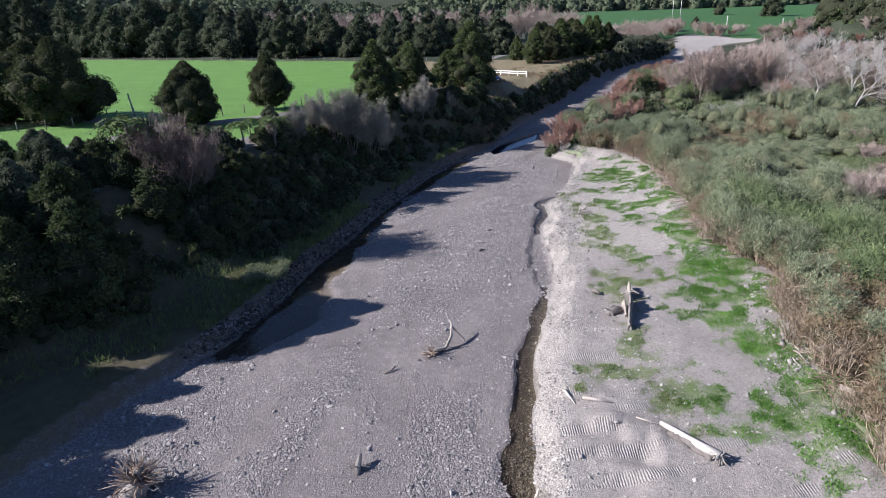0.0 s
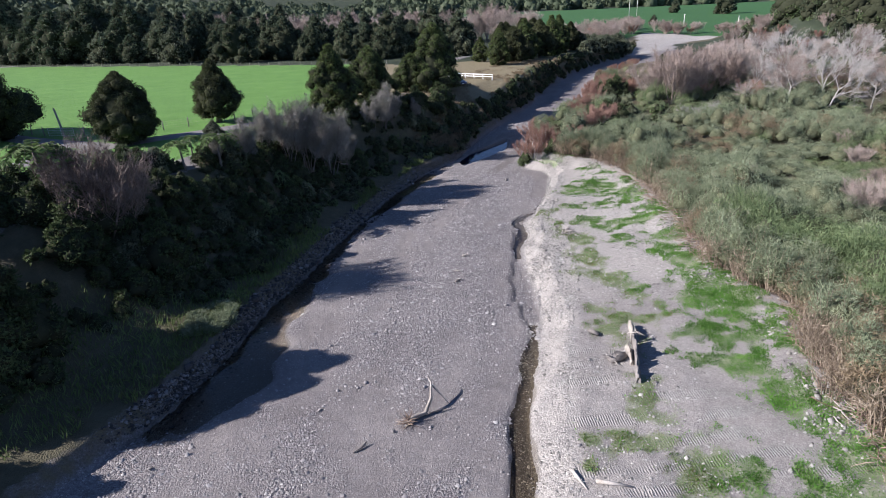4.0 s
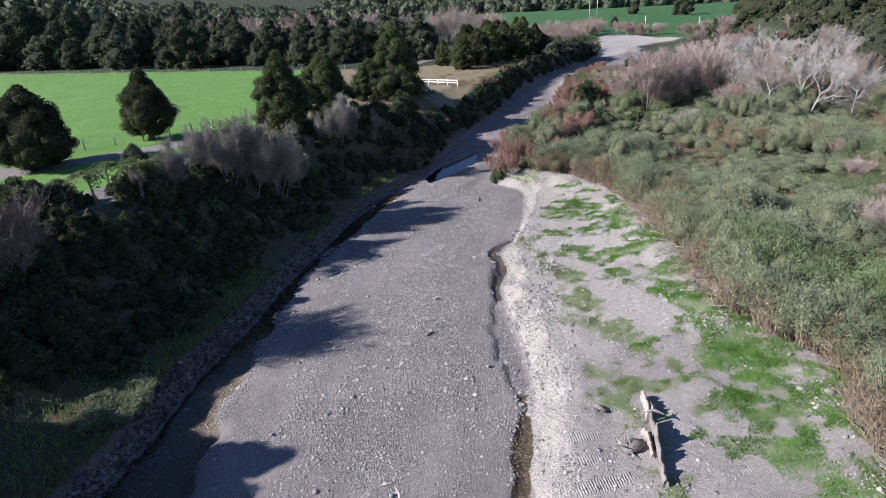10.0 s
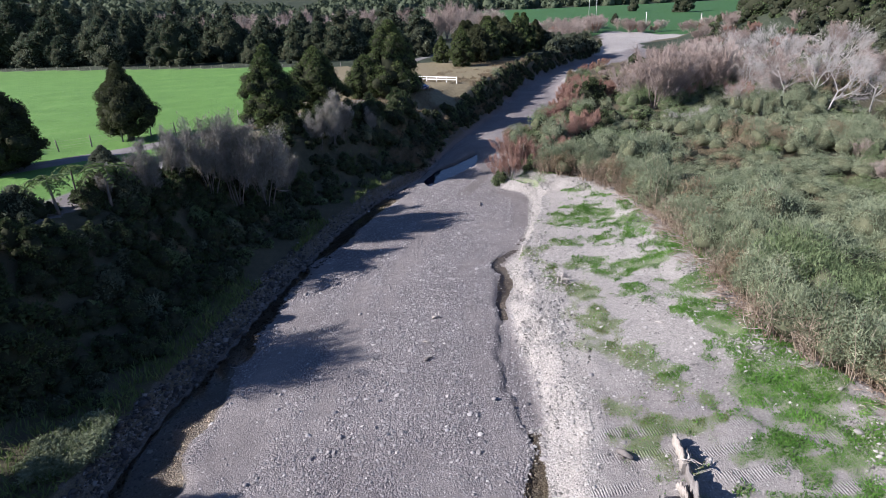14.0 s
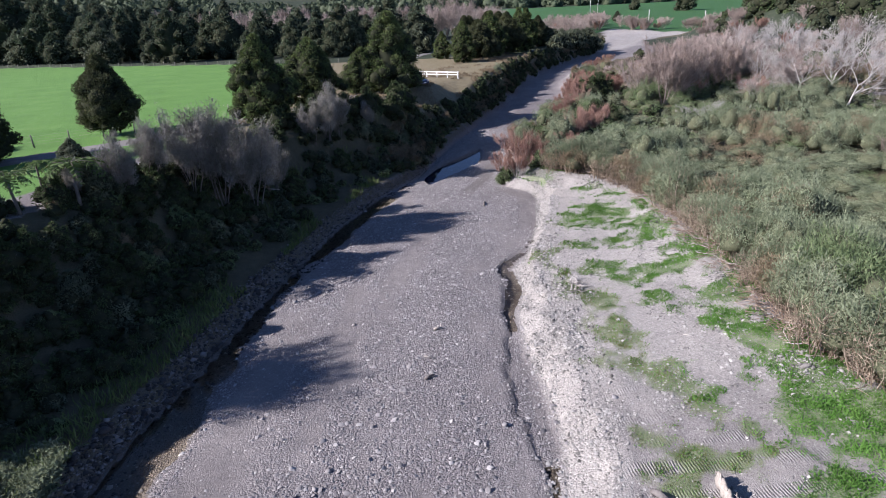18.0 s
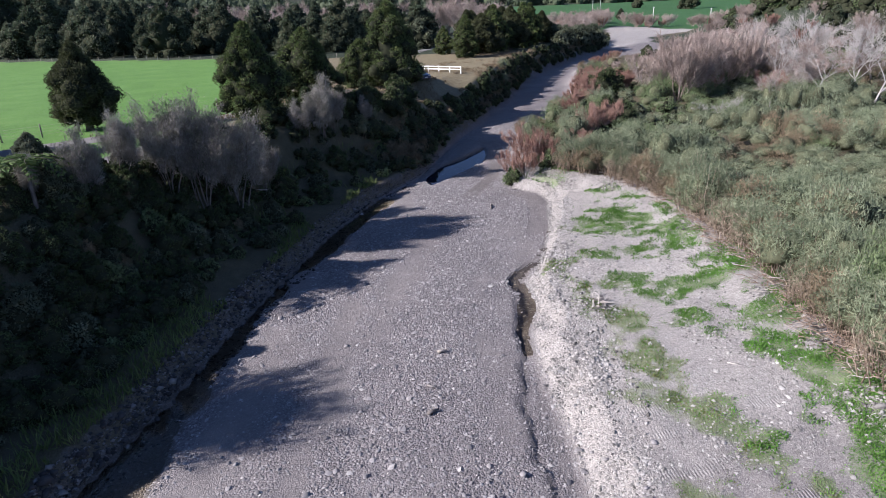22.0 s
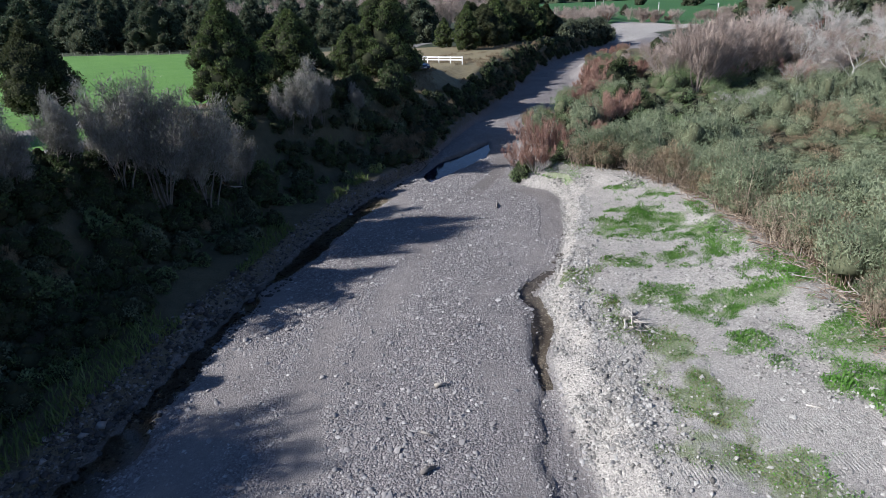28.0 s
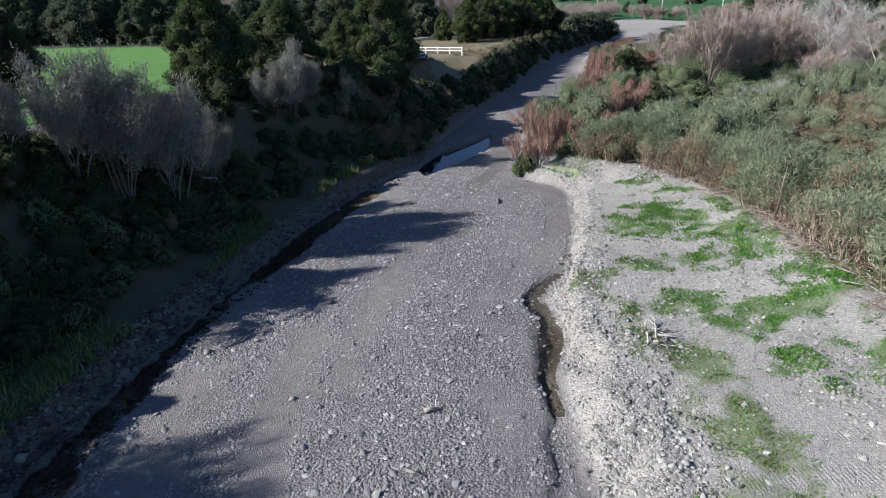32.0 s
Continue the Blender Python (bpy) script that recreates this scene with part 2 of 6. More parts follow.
def far_gravel(x, y):
    """The pale shingle of the far bend."""
    far_side = np.interp(x, [60, 76, 100, 118, 126, 150, 190], [226, 242, 276, 304, 272, 246, 236])
    near_side = np.interp(x, [60, 76, 95, 110, 140, 200, 260], [206, 207, 228, 246, 238, 226, 220])
    n = (fbm(x, y, 14, 44) - 0.5) * 12
    return ramp(far_side - y + n, -2, 2) * ramp(y - near_side + n, -2, 2) * (x > 62) * (1 - ramp(x, 140, 165))


# ---------------------------------------------------------------- mesh helpers
def mesh_np(name, verts, faces, mats, smooth=False):
    verts, faces = np.asarray(verts, np.float32), np.asarray(faces, np.int32)
    me = bpy.data.meshes.new(name)
    me.vertices.add(len(verts))
    me.vertices.foreach_set("co", verts.ravel())
    me.loops.add(faces.size)
    me.loops.foreach_set("vertex_index", faces.ravel())
    me.polygons.add(len(faces))
    me.polygons.foreach_set("loop_start", np.arange(len(faces), dtype=np.int32) * faces.shape[1])
    if smooth:
        me.polygons.foreach_set("use_smooth", np.ones(len(faces), bool))
    for m in mats if isinstance(mats, (list, tuple)) else [mats]:
        me.materials.append(m)
    me.update(calc_edges=True)
    return me


def join(parts):
    """Join (verts, triangles) pairs."""
    vs, fs, n = [], [], 0
    for v, f in parts:
        vs.append(v)
        fs.append(np.asarray(f) + n)
        n += len(v)
    return np.concatenate(vs), np.concatenate(fs)


def part(name, geo, material, parent, label=""):
    """One mesh object under a thing. geo: a bmesh, a (verts, faces) pair, or a mesh."""
    if isinstance(geo, bmesh.types.BMesh):
        me = bpy.data.meshes.new(name)
        geo.to_mesh(me)
        geo.free()
        me.materials.append(material)
    elif isinstance(geo, bpy.types.Mesh):
        me = geo
    else:
        me = mesh_np(name, geo[0], geo[1], material)
    ob = new(name, me)
    ob.parent = parent
    if label:
        ob["label"] = label
    return ob


def thing(name, x, y, z, label, category, group="", turn=0.0, size=1.0, kind=""):
    ob = new(name)
    ob.empty_display_size = 0.2
    ob.matrix_basis = pose(x, y, z, 0, 0, turn) @ Matrix.Diagonal((size, size, size, 1))
    return tagged(ob, label, category, group, kind)


def put_copy(ob, x, y, z, turn=0.0, size=1.0, tilt=0.0):
    c = copy_thing(ob, pose(x, y, z, tilt, 0, turn))
    c.scale = (size, size, size)
    return c


def unit(v):
    return v / np.maximum(np.linalg.norm(v, axis=-1, keepdims=True), 1e-9)


def blades(base, way, length, width, r):
    """Pointed leaves, two triangles each, folded along the middle."""
    n = len(base)
    way = unit(way)
    side = unit(np.cross(way, r.normal(size=(n, 3))))
    fold = np.cross(way, side)
    length, width = np.broadcast_to(length, n)[:, None], np.broadcast_to(width, n)[:, None]
    mid = base + way * length * 0.45 + fold * width * 0.25
    v = np.stack([base, mid + side * width * 0.5, base + way * length, mid - side * width * 0.5], 1).reshape(-1, 3)
    k = np.arange(n)[:, None] * 4
    return v, np.concatenate([k + [0, 1, 2], k + [0, 2, 3]], 1).reshape(-1, 3)


def needles(base, way, length, width, r):
    """Leaves and twigs of one triangle each."""
    n = len(base)
    way = unit(way)
    side = unit(np.cross(way, r.normal(size=(n, 3)))) * np.broadcast_to(width, n)[:, None] * 0.5
    v = np.stack([base - side, base + side, base + way * np.broadcast_to(length, n)[:, None]], 1).reshape(-1, 3)
    return v, np.arange(3 * n).reshape(-1, 3)


def tube(points, radii, sides=5, cap=True):
    points = np.asarray(points, float)
    n = len(points)
    way = unit(np.gradient(points, axis=0))
    ref = np.where(np.abs(way[:, 2:3]) > 0.9, [[1.0, 0, 0]], [[0, 0, 1.0]])
    a = unit(np.cross(way, ref))
    b = np.cross(way, a)
    ang = np.linspace(0, 2 * np.pi, sides, endpoint=False)
    ring = a[:, None] * np.cos(ang)[None, :, None] + b[:, None] * np.sin(ang)[None, :, None]
    v = (points[:, None] + ring * np.asarray(radii)[:, None, None]).reshape(-1, 3)
    f = []
    for i in range(n - 1):
        for j in range(sides):
            p, q = i * sides + j, i * sides + (j + 1) % sides
            f += [(p, q, q + sides), (p, q + sides, p + sides)]
    if cap:
        v = np.concatenate([v, points[:1], points[-1:]])
        for j in range(sides):
            f.append((n * sides, (j + 1) % sides, j))
            f.append((n * sides + 1, (n - 1) * sides + j, (n - 1) * sides + (j + 1) % sides))
    return v, np.array(f)


def ball(sub):
    bm = bmesh.new()
    bmesh.ops.create_icosphere(bm, subdivisions=sub, radius=1)
    v = np.array([w.co[:] for w in bm.verts])
    f = np.array([[w.index for w in p.verts] for p in bm.faces])
    bm.free()
    return v, f


BALL1, BALL2 = ball(1), ball(2)


def lumpy(shape, r, amount, scale):
    v, f = shape
    off = np.array([noise.noise(Vector(p) * 1.9 + Vector(r.uniform(-0.01, 0.01, 3))) for p in v + r.uniform(0, 50)])
    return v * (1 + amount * off)[:, None] * np.asarray(scale), f


def place(geo, m):
    v, f = geo
    a = np.array(m)
    return v @ a[:3, :3].T + a[:3, 3], f


def box(x0, y0, z0, x1, y1, z1, bevel=0.0):
    bm = bmesh.new()
    bmesh.ops.create_cube(bm, size=1, matrix=Matrix.Translation(((x0 + x1) / 2, (y0 + y1) / 2, (z0 + z1) / 2)) @ Matrix.Diagonal((x1 - x0, y1 - y0, z1 - z0, 1)))
    if bevel:
        bmesh.ops.bevel(bm, geom=bm.edges[:], offset=bevel, segments=1, affect="EDGES")
    return bm


# ---------------------------------------------------------------- materials
def nodes_of(name, rough=0.8, spec=0.3):
    m = bpy.data.materials.new(name)
    m.use_nodes = True
    t = m.node_tree
    p = t.nodes["Principled BSDF"]
    p.inputs["Roughness"].default_value = rough
    p.inputs["Specular IOR Level"].default_value = spec
    return m, t, p


def ramp_node(t, fac, stops):
    n = t.nodes.new("ShaderNodeValToRGB")
    e = n.color_ramp.elements
    while len(e) < len(stops):
        e.new(0.5)
    for k, (p, c) in zip(e, stops):
        k.position, k.color = p, (*c, 1)
    t.links.new(fac, n.inputs[0])
    return n.outputs[0]


def mix(t, fac, a, b, blend="MIX"):
    n = t.nodes.new("ShaderNodeMix")
    n.data_type, n.blend_type = "RGBA", blend
    for v, i in ((fac, 0), (a, 6), (b, 7)):
        if isinstance(v, (int, float)):
            n.inputs[i].default_value = v
        elif isinstance(v, tuple):
            n.inputs[i].default_value = (*v, 1)
        else:
            t.links.new(v, n.inputs[i])
    return n.outputs[2]


def math_node(t, op, a, b=0.0, c=0.0):
    n = t.nodes.new("ShaderNodeMath")
    n.operation = op
    for i, v in enumerate((a, b, c)):
        if isinstance(v, (int, float)):
            n.inputs[i].default_value = v
        else:
            t.links.new(v, n.inputs[i])
    return n.outputs[0]


def step_node(t, v, lo, hi):
    n = t.nodes.new("ShaderNodeMapRange")
    n.interpolation_type = "SMOOTHSTEP"
    t.links.new(v, n.inputs[0])
    n.inputs[1].default_value, n.inputs[2].default_value = lo, hi
    return n.outputs[0]


def tex_noise(t, where, scale, detail=3.0, rough=0.55):
    n = t.nodes.new("ShaderNodeTexNoise")
    n.inputs["Scale"].default_value, n.inputs["Detail"].default_value, n.inputs["Roughness"].default_value = scale, detail, rough
    t.links.new(where, n.inputs["Vector"])
    return n.outputs[0]


def bump(t, p, height, strength, distance):
    n = t.nodes.new("ShaderNodeBump")
    n.inputs["Strength"].default_value, n.inputs["Distance"].default_value = strength, distance
    t.links.new(height, n.inputs["Height"])
    t.links.new(n.outputs[0], p.inputs["Normal"])


def leaf_material(name, stops, rough=0.6, glow=0.35, spec=0.25):
    """Leaves: a colour for each leaf, an overall shade for each plant, some light through the blade."""
    m, t, p = nodes_of(name, max(rough, 0.7), spec * 0.35)
    geo, info = t.nodes.new("ShaderNodeNewGeometry"), t.nodes.new("ShaderNodeObjectInfo")
    clump = tex_noise(t, geo.outputs["Position"], 1.1, 3)
    pick = math_node(t, "MULTIPLY_ADD", geo.outputs["Random Per Island"], 0.28, math_node(t, "MULTIPLY_ADD", clump, 1.3, -0.30))
    col = ramp_node(t, pick, stops)
    patch = tex_noise(t, geo.outputs["Position"], 0.35, 2)
    shade = math_node(t, "MULTIPLY_ADD", info.outputs["Random"], 0.35, 0.62)
    shade = math_node(t, "MULTIPLY_ADD", patch, 1.1, math_node(t, "SUBTRACT", shade, 0.3))
    shade = math_node(t, "SUBTRACT", shade, 0.05)
    comb = t.nodes.new("ShaderNodeCombineColor")
    for i in range(3):
        t.links.new(shade, comb.inputs[i])
    col = mix(t, 1.0, col, comb.outputs[0], "MULTIPLY")
    t.links.new(col, p.inputs["Base Color"])
    tr = t.nodes.new("ShaderNodeBsdfTranslucent")
    t.links.new(col, tr.inputs[0])
    mx = t.nodes.new("ShaderNodeMixShader")
    mx.inputs[0].default_value = glow
    t.links.new(p.outputs[0], mx.inputs[1])
    t.links.new(tr.outputs[0], mx.inputs[2])
    t.links.new(mx.outputs[0], t.nodes["Material Output"].inputs[0])
    return m


def grain_material(name, stops, scale, rough=0.85, spec=0.25, fine=6.0, bump_by=0.4, depth=0.03, by_object=0.0, by_island=0.0):
    """Stone, bark, wood and the like: noise at two scales, with relief."""
    m, t, p = nodes_of(name, rough, spec)
    geo = t.nodes.new("ShaderNodeNewGeometry")
    a = tex_noise(t, geo.outputs["Position"], scale, 4)
    b = tex_noise(t, geo.outputs["Position"], scale * fine, 3)
    v = math_node(t, "MULTIPLY_ADD", b, 0.5, math_node(t, "MULTIPLY", a, 0.6))
    if by_object:
        v = math_node(t, "MULTIPLY_ADD", t.nodes.new("ShaderNodeObjectInfo").outputs["Random"], by_object, math_node(t, "SUBTRACT", v, by_object / 2))
    if by_island:
        v = math_node(t, "MULTIPLY_ADD", geo.outputs["Random Per Island"], by_island, math_node(t, "SUBTRACT", v, by_island / 2))
    t.links.new(ramp_node(t, v, stops), p.inputs["Base Color"])
    bump(t, p, b, bump_by, depth)
    return m


M_STONE = grain_material("river_stone", [(0.2, (0.15, 0.144, 0.146)), (0.5, (0.215, 0.205, 0.206)), (0.78, (0.30, 0.287, 0.283)), (0.97, (0.44, 0.425, 0.41))], 3.0, 0.8, 0.3, 8, 0.3, 0.01, by_object=0.15, by_island=0.6)
# Bank rocks: colour lowered to carry the bank's shade, with pale specks kept.
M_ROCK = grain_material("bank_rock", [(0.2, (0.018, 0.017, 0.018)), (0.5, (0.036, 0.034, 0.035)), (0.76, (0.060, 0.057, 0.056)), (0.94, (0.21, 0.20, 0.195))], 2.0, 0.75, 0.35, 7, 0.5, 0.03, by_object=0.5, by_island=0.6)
M_PALE = grain_material("pale_rock", [(0.1, (0.10, 0.095, 0.088)), (0.5, (0.250, 0.240, 0.226)), (0.95, (0.43, 0.415, 0.39))], 2.5, 0.85, 0.25, 7, 0.5, 0.03, by_object=0.3, by_island=0.9)
M_BOULDER = grain_material("boulder", [(0.2, (0.15, 0.143, 0.132)), (0.55, (0.25, 0.239, 0.223)), (0.9, (0.37, 0.357, 0.336))], 2.5, 0.85, 0.25, 7, 0.8, 0.05, by_object=0.3)
M_BARK = grain_material("bark", [(0.25, (0.06, 0.05, 0.045)), (0.6, (0.16, 0.14, 0.125)), (0.9, (0.28, 0.26, 0.24))], 3.0, 0.9, 0.2, 9, 0.6, 0.02)
M_GREYBARK = grain_material("grey_bark", [(0.2, (0.147, 0.134, 0.125)), (0.55, (0.259, 0.241, 0.229)), (0.9, (0.397, 0.380, 0.362))], 2.5, 0.9, 0.2, 9, 0.5, 0.02, by_object=0.25)
M_WHITEBARK = grain_material("white_bark", [(0.2, (0.239, 0.219, 0.206)), (0.55, (0.371, 0.352, 0.332)), (0.9, (0.477, 0.457, 0.438))], 2.0, 0.85, 0.2, 8, 0.4, 0.02)
M_PINKTWIG = grain_material("pink_twig", [(0.15, (0.140, 0.106, 0.089)), (0.5, (0.280, 0.224, 0.195)), (0.9, (0.45, 0.385, 0.345))], 0.5, 0.85, 0.2, 8, 0.2, 0.01, by_object=0.35, by_island=0.35)
M_BROWNTWIG = grain_material("brown_twig", [(0.15, (0.085, 0.062, 0.052)), (0.5, (0.165, 0.130, 0.113)), (0.9, (0.28, 0.235, 0.21))], 0.5, 0.85, 0.2, 8, 0.2, 0.01, by_object=0.3, by_island=0.35)
M_REDTWIG = grain_material("red_twig", [(0.15, (0.105, 0.055, 0.044)), (0.5, (0.22, 0.122, 0.096)), (0.9, (0.37, 0.245, 0.19))], 0.6, 0.8, 0.25, 8, 0.2, 0.01, by_object=0.25, by_island=0.4)
M_GREYTWIG = grain_material("grey_twig", [(0.15, (0.10, 0.094, 0.085)), (0.5, (0.200, 0.188, 0.170)), (0.9, (0.34, 0.325, 0.30))], 0.5, 0.85, 0.2, 8, 0.2, 0.01, by_object=0.25, by_island=0.4)
M_WOOD = grain_material("driftwood", [(0.15, (0.14, 0.12, 0.10)), (0.5, (0.36, 0.33, 0.295)), (0.9, (0.60, 0.57, 0.53))], 1.6, 0.8, 0.25, 14, 0.6, 0.02, by_object=0.3)
M_DARKWOOD = grain_material("weathered_wood", [(0.15, (0.07, 0.062, 0.058)), (0.5, (0.18, 0.165, 0.155)), (0.9, (0.36, 0.34, 0.32))], 2.2, 0.85, 0.2, 12, 0.7, 0.03, by_object=0.3)
M_DEBRIS = grain_material("dead_twigs", [(0.1, (0.09, 0.06, 0.045)), (0.5, (0.24, 0.175, 0.135)), (0.9, (0.44, 0.37, 0.30))], 1.5, 0.9, 0.15, 8, 0.2, 0.01, by_island=0.6)
M_CONIFER = leaf_material("conifer_leaf", [(0.0, (0.038, 0.058, 0.022)), (0.5, (0.085, 0.116, 0.043)), (0.85, (0.155, 0.185, 0.066)), (1.0, (0.22, 0.24, 0.09))], 0.6, 0.2)
M_CONIFER_BROWN = leaf_material("dark_conifer_leaf", [(0.0, (0.035, 0.042, 0.020)), (0.5, (0.062, 0.072, 0.034)), (1.0, (0.105, 0.105, 0.052))], 0.65, 0.2)
M_BUSH = leaf_material("broad_leaf", [(0.0, (0.032, 0.048, 0.022)), (0.5, (0.056, 0.080, 0.034)), (0.9, (0.105, 0.135, 0.060)), (1.0, (0.19, 0.21, 0.12))], 0.45, 0.25, 0.4)
M_BUSHGREY = leaf_material("grey_green_leaf", [(0.0, (0.064, 0.079, 0.052)), (0.5, (0.121, 0.140, 0.092)), (1.0, (0.242, 0.255, 0.185))], 0.6, 0.25)
M_SCRUB = leaf_material("scrub_leaf", [(0.0, (0.085, 0.108, 0.066)), (0.4, (0.175, 0.212, 0.132)), (0.75, (0.285, 0.318, 0.207)), (1.0, (0.43, 0.425, 0.30))], 0.65, 0.3)
M_SCRUBBROWN = leaf_material("brown_scrub_leaf", [(0.0, (0.122, 0.095, 0.060)), (0.5, (0.233, 0.183, 0.120)), (1.0, (0.383, 0.314, 0.223))], 0.75, 0.25)
M_SCRUBGREEN = leaf_material("green_scrub_leaf", [(0.0, (0.070, 0.105, 0.048)), (0.5, (0.145, 0.195, 0.095)), (1.0, (0.29, 0.34, 0.175))], 0.55, 0.3)
M_WEED = leaf_material("weed_leaf", [(0.0, (0.075, 0.160, 0.036)), (0.5, (0.120, 0.260, 0.055)), (1.0, (0.23, 0.36, 0.11))], 0.55, 0.4)
M_MOSS = leaf_material("olive_weed_leaf", [(0.0, (0.085, 0.100, 0.035)), (0.5, (0.150, 0.170, 0.060)), (1.0, (0.27, 0.26, 0.12))], 0.6, 0.35)
M_RUSH = leaf_material("rush_leaf", [(0.0, (0.069, 0.098, 0.034)), (0.6, (0.137, 0.186, 0.069)), (1.0, (0.254, 0.273, 0.127))], 0.6, 0.3)
M_FERN = leaf_material("fern_leaf", [(0.0, (0.063, 0.105, 0.035)), (0.6, (0.126, 0.189, 0.070)), (1.0, (0.224, 0.294, 0.126))], 0.4, 0.3, 0.4)
M_FOREST = leaf_material("forest_leaf", [(0.0, (0.035, 0.049, 0.032)), (0.5, (0.070, 0.092, 0.056)), (1.0, (0.138, 0.156, 0.102))], 0.6, 0.15)
M_STALK = grain_material("dry_stalk", [(0.15, (0.085, 0.062, 0.045)), (0.5, (0.19, 0.148, 0.107)), (0.9, (0.40, 0.34, 0.265))], 0.8, 0.85, 0.2, 8, 0.2, 0.01, by_object=0.3, by_island=0.5)
M_GREYLEAF = leaf_material("silvery_leaf", [(0.0, (0.09, 0.097, 0.07)), (0.5, (0.185, 0.19, 0.145)), (1.0, (0.33, 0.33, 0.27))], 0.6, 0.25)
# Near-black solid bodies inside crowns: inner shade put into the colour.
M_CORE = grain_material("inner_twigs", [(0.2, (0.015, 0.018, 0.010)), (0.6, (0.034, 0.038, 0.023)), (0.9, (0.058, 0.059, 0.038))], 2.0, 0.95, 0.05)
# Leaf tone darkened: shade between the shoots, put into the core colour.
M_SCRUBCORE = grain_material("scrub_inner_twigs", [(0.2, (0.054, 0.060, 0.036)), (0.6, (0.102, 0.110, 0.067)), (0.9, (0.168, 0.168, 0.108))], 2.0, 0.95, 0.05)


def ground_material():
    m, t, p = nodes_of("shingle_and_soil", 0.85, 0.25)
    geo = t.nodes.new("ShaderNodeNewGeometry")
    pos = geo.outputs["Position"]

    def att(name):
        n = t.nodes.new("ShaderNodeAttribute")
        n.attribute_name = name
        return n.outputs["Fac"]
    fine = tex_noise(t, pos, 14.0, 4)
    mid = tex_noise(t, pos, 1.6, 4)
    big = tex_noise(t, pos, 0.22, 4)
    vor = t.nodes.new("ShaderNodeTexVoronoi")
    vor.inputs["Scale"].default_value = 11.0
    t.links.new(pos, vor.inputs["Vector"])
    vor2 = t.nodes.new("ShaderNodeTexVoronoi")
    vor2.inputs["Scale"].default_value = 31.0
    t.links.new(pos, vor2.inputs["Vector"])
    sep = t.nodes.new("ShaderNodeSeparateColor")
    t.links.new(vor.outputs["Color"], sep.inputs[0])
    sep2 = t.nodes.new("ShaderNodeSeparateColor")
    t.links.new(vor2.outputs["Color"], sep2.inputs[0])
    stone = math_node(t, "MULTIPLY_ADD", sep.outputs[0], 0.5, math_node(t, "MULTIPLY", sep2.outputs[0], 0.5))
    gravel = ramp_node(t, stone, [(0.10, (0.120, 0.114, 0.118)), (0.45, (0.190, 0.180, 0.183)), (0.75, (0.262, 0.249, 0.249)), (0.96, (0.42, 0.405, 0.395))])
    silt = ramp_node(t, math_node(t, "MULTIPLY_ADD", fine, 0.35, math_node(t, "MULTIPLY", mid, 0.6)), [(0.25, (0.155, 0.145, 0.142)), (0.7, (0.255, 0.240, 0.233))])
    sandy = step_node(t, math_node(t, "MULTIPLY_ADD", big, 0.9, math_node(t, "MULTIPLY_ADD", mid, 0.45, math_node(t, "MULTIPLY", att("sand"), 1.0))), 0.55, 1.5)
    col = mix(t, math_node(t, "MULTIPLY", sandy, 0.75), gravel, silt)
    tint = ramp_node(t, big, [(0.3, (0.80, 0.775, 0.78)), (0.7, (1.10, 1.08, 1.07))])
    col = mix(t, 1.0, col, tint, "MULTIPLY")
    pale = mix(t, step_node(t, fine, 0.3, 0.7), (0.36, 0.342, 0.308), (0.61, 0.585, 0.535))
    col = mix(t, math_node(t, "MULTIPLY", att("pale"), math_node(t, "MULTIPLY_ADD", stone, 0.7, 0.22)), col, pale)
    litter = ramp_node(t, math_node(t, "MULTIPLY_ADD", fine, 0.5, math_node(t, "MULTIPLY", mid, 0.5)), [(0.25, (0.055, 0.045, 0.030)), (0.55, (0.12, 0.105, 0.065)), (0.8, (0.20, 0.17, 0.115))])
    col = mix(t, step_node(t, math_node(t, "MULTIPLY_ADD", mid, 0.5, att("soil")), 0.45, 0.9), col, litter)
    shelf = ramp_node(t, math_node(t, "MULTIPLY_ADD", fine, 0.5, math_node(t, "MULTIPLY", mid, 0.5)), [(0.25, (0.055, 0.052, 0.032)), (0.55, (0.100, 0.092, 0.058)), (0.8, (0.16, 0.14, 0.092))])
    col = mix(t, step_node(t, math_node(t, "MULTIPLY_ADD", mid, 0.4, att("shelf")), 0.4, 0.9), col, shelf)
    weed = ramp_node(t, math_node(t, "MULTIPLY_ADD", fine, 0.6, math_node(t, "MULTIPLY", mid, 0.4)), [(0.22, (0.075, 0.125, 0.035)), (0.5, (0.125, 0.19, 0.055)), (0.8, (0.24, 0.26, 0.12))])
    wm = step_node(t, math_node(t, "MULTIPLY_ADD", math_node(t, "SUBTRACT", fine, 0.5), 0.9, att("weed")), 0.2, 0.85)
    col = mix(t, math_node(t, "MULTIPLY", wm, 0.6), col, weed)
    turf = ramp_node(t, math_node(t, "MULTIPLY_ADD", mid, 0.4, math_node(t, "MULTIPLY", big, 0.6)), [(0.25, (0.085, 0.185, 0.042)), (0.55, (0.118, 0.245, 0.055)), (0.8, (0.165, 0.285, 0.078))])
    col = mix(t, step_node(t, att("field"), 0.3, 0.7), col, turf)
    pasture = mix(t, mid, (0.030, 0.095, 0.030), (0.050, 0.125, 0.040))
    col = mix(t, step_node(t, att("pasture"), 0.3, 0.7), col, pasture)
    dry = ramp_node(t, math_node(t, "MULTIPLY_ADD", fine, 0.5, math_node(t, "MULTIPLY", mid, 0.5)), [(0.25, (0.12, 0.10, 0.06)), (0.6, (0.24, 0.205, 0.125)), (0.85, (0.33, 0.28, 0.18))])
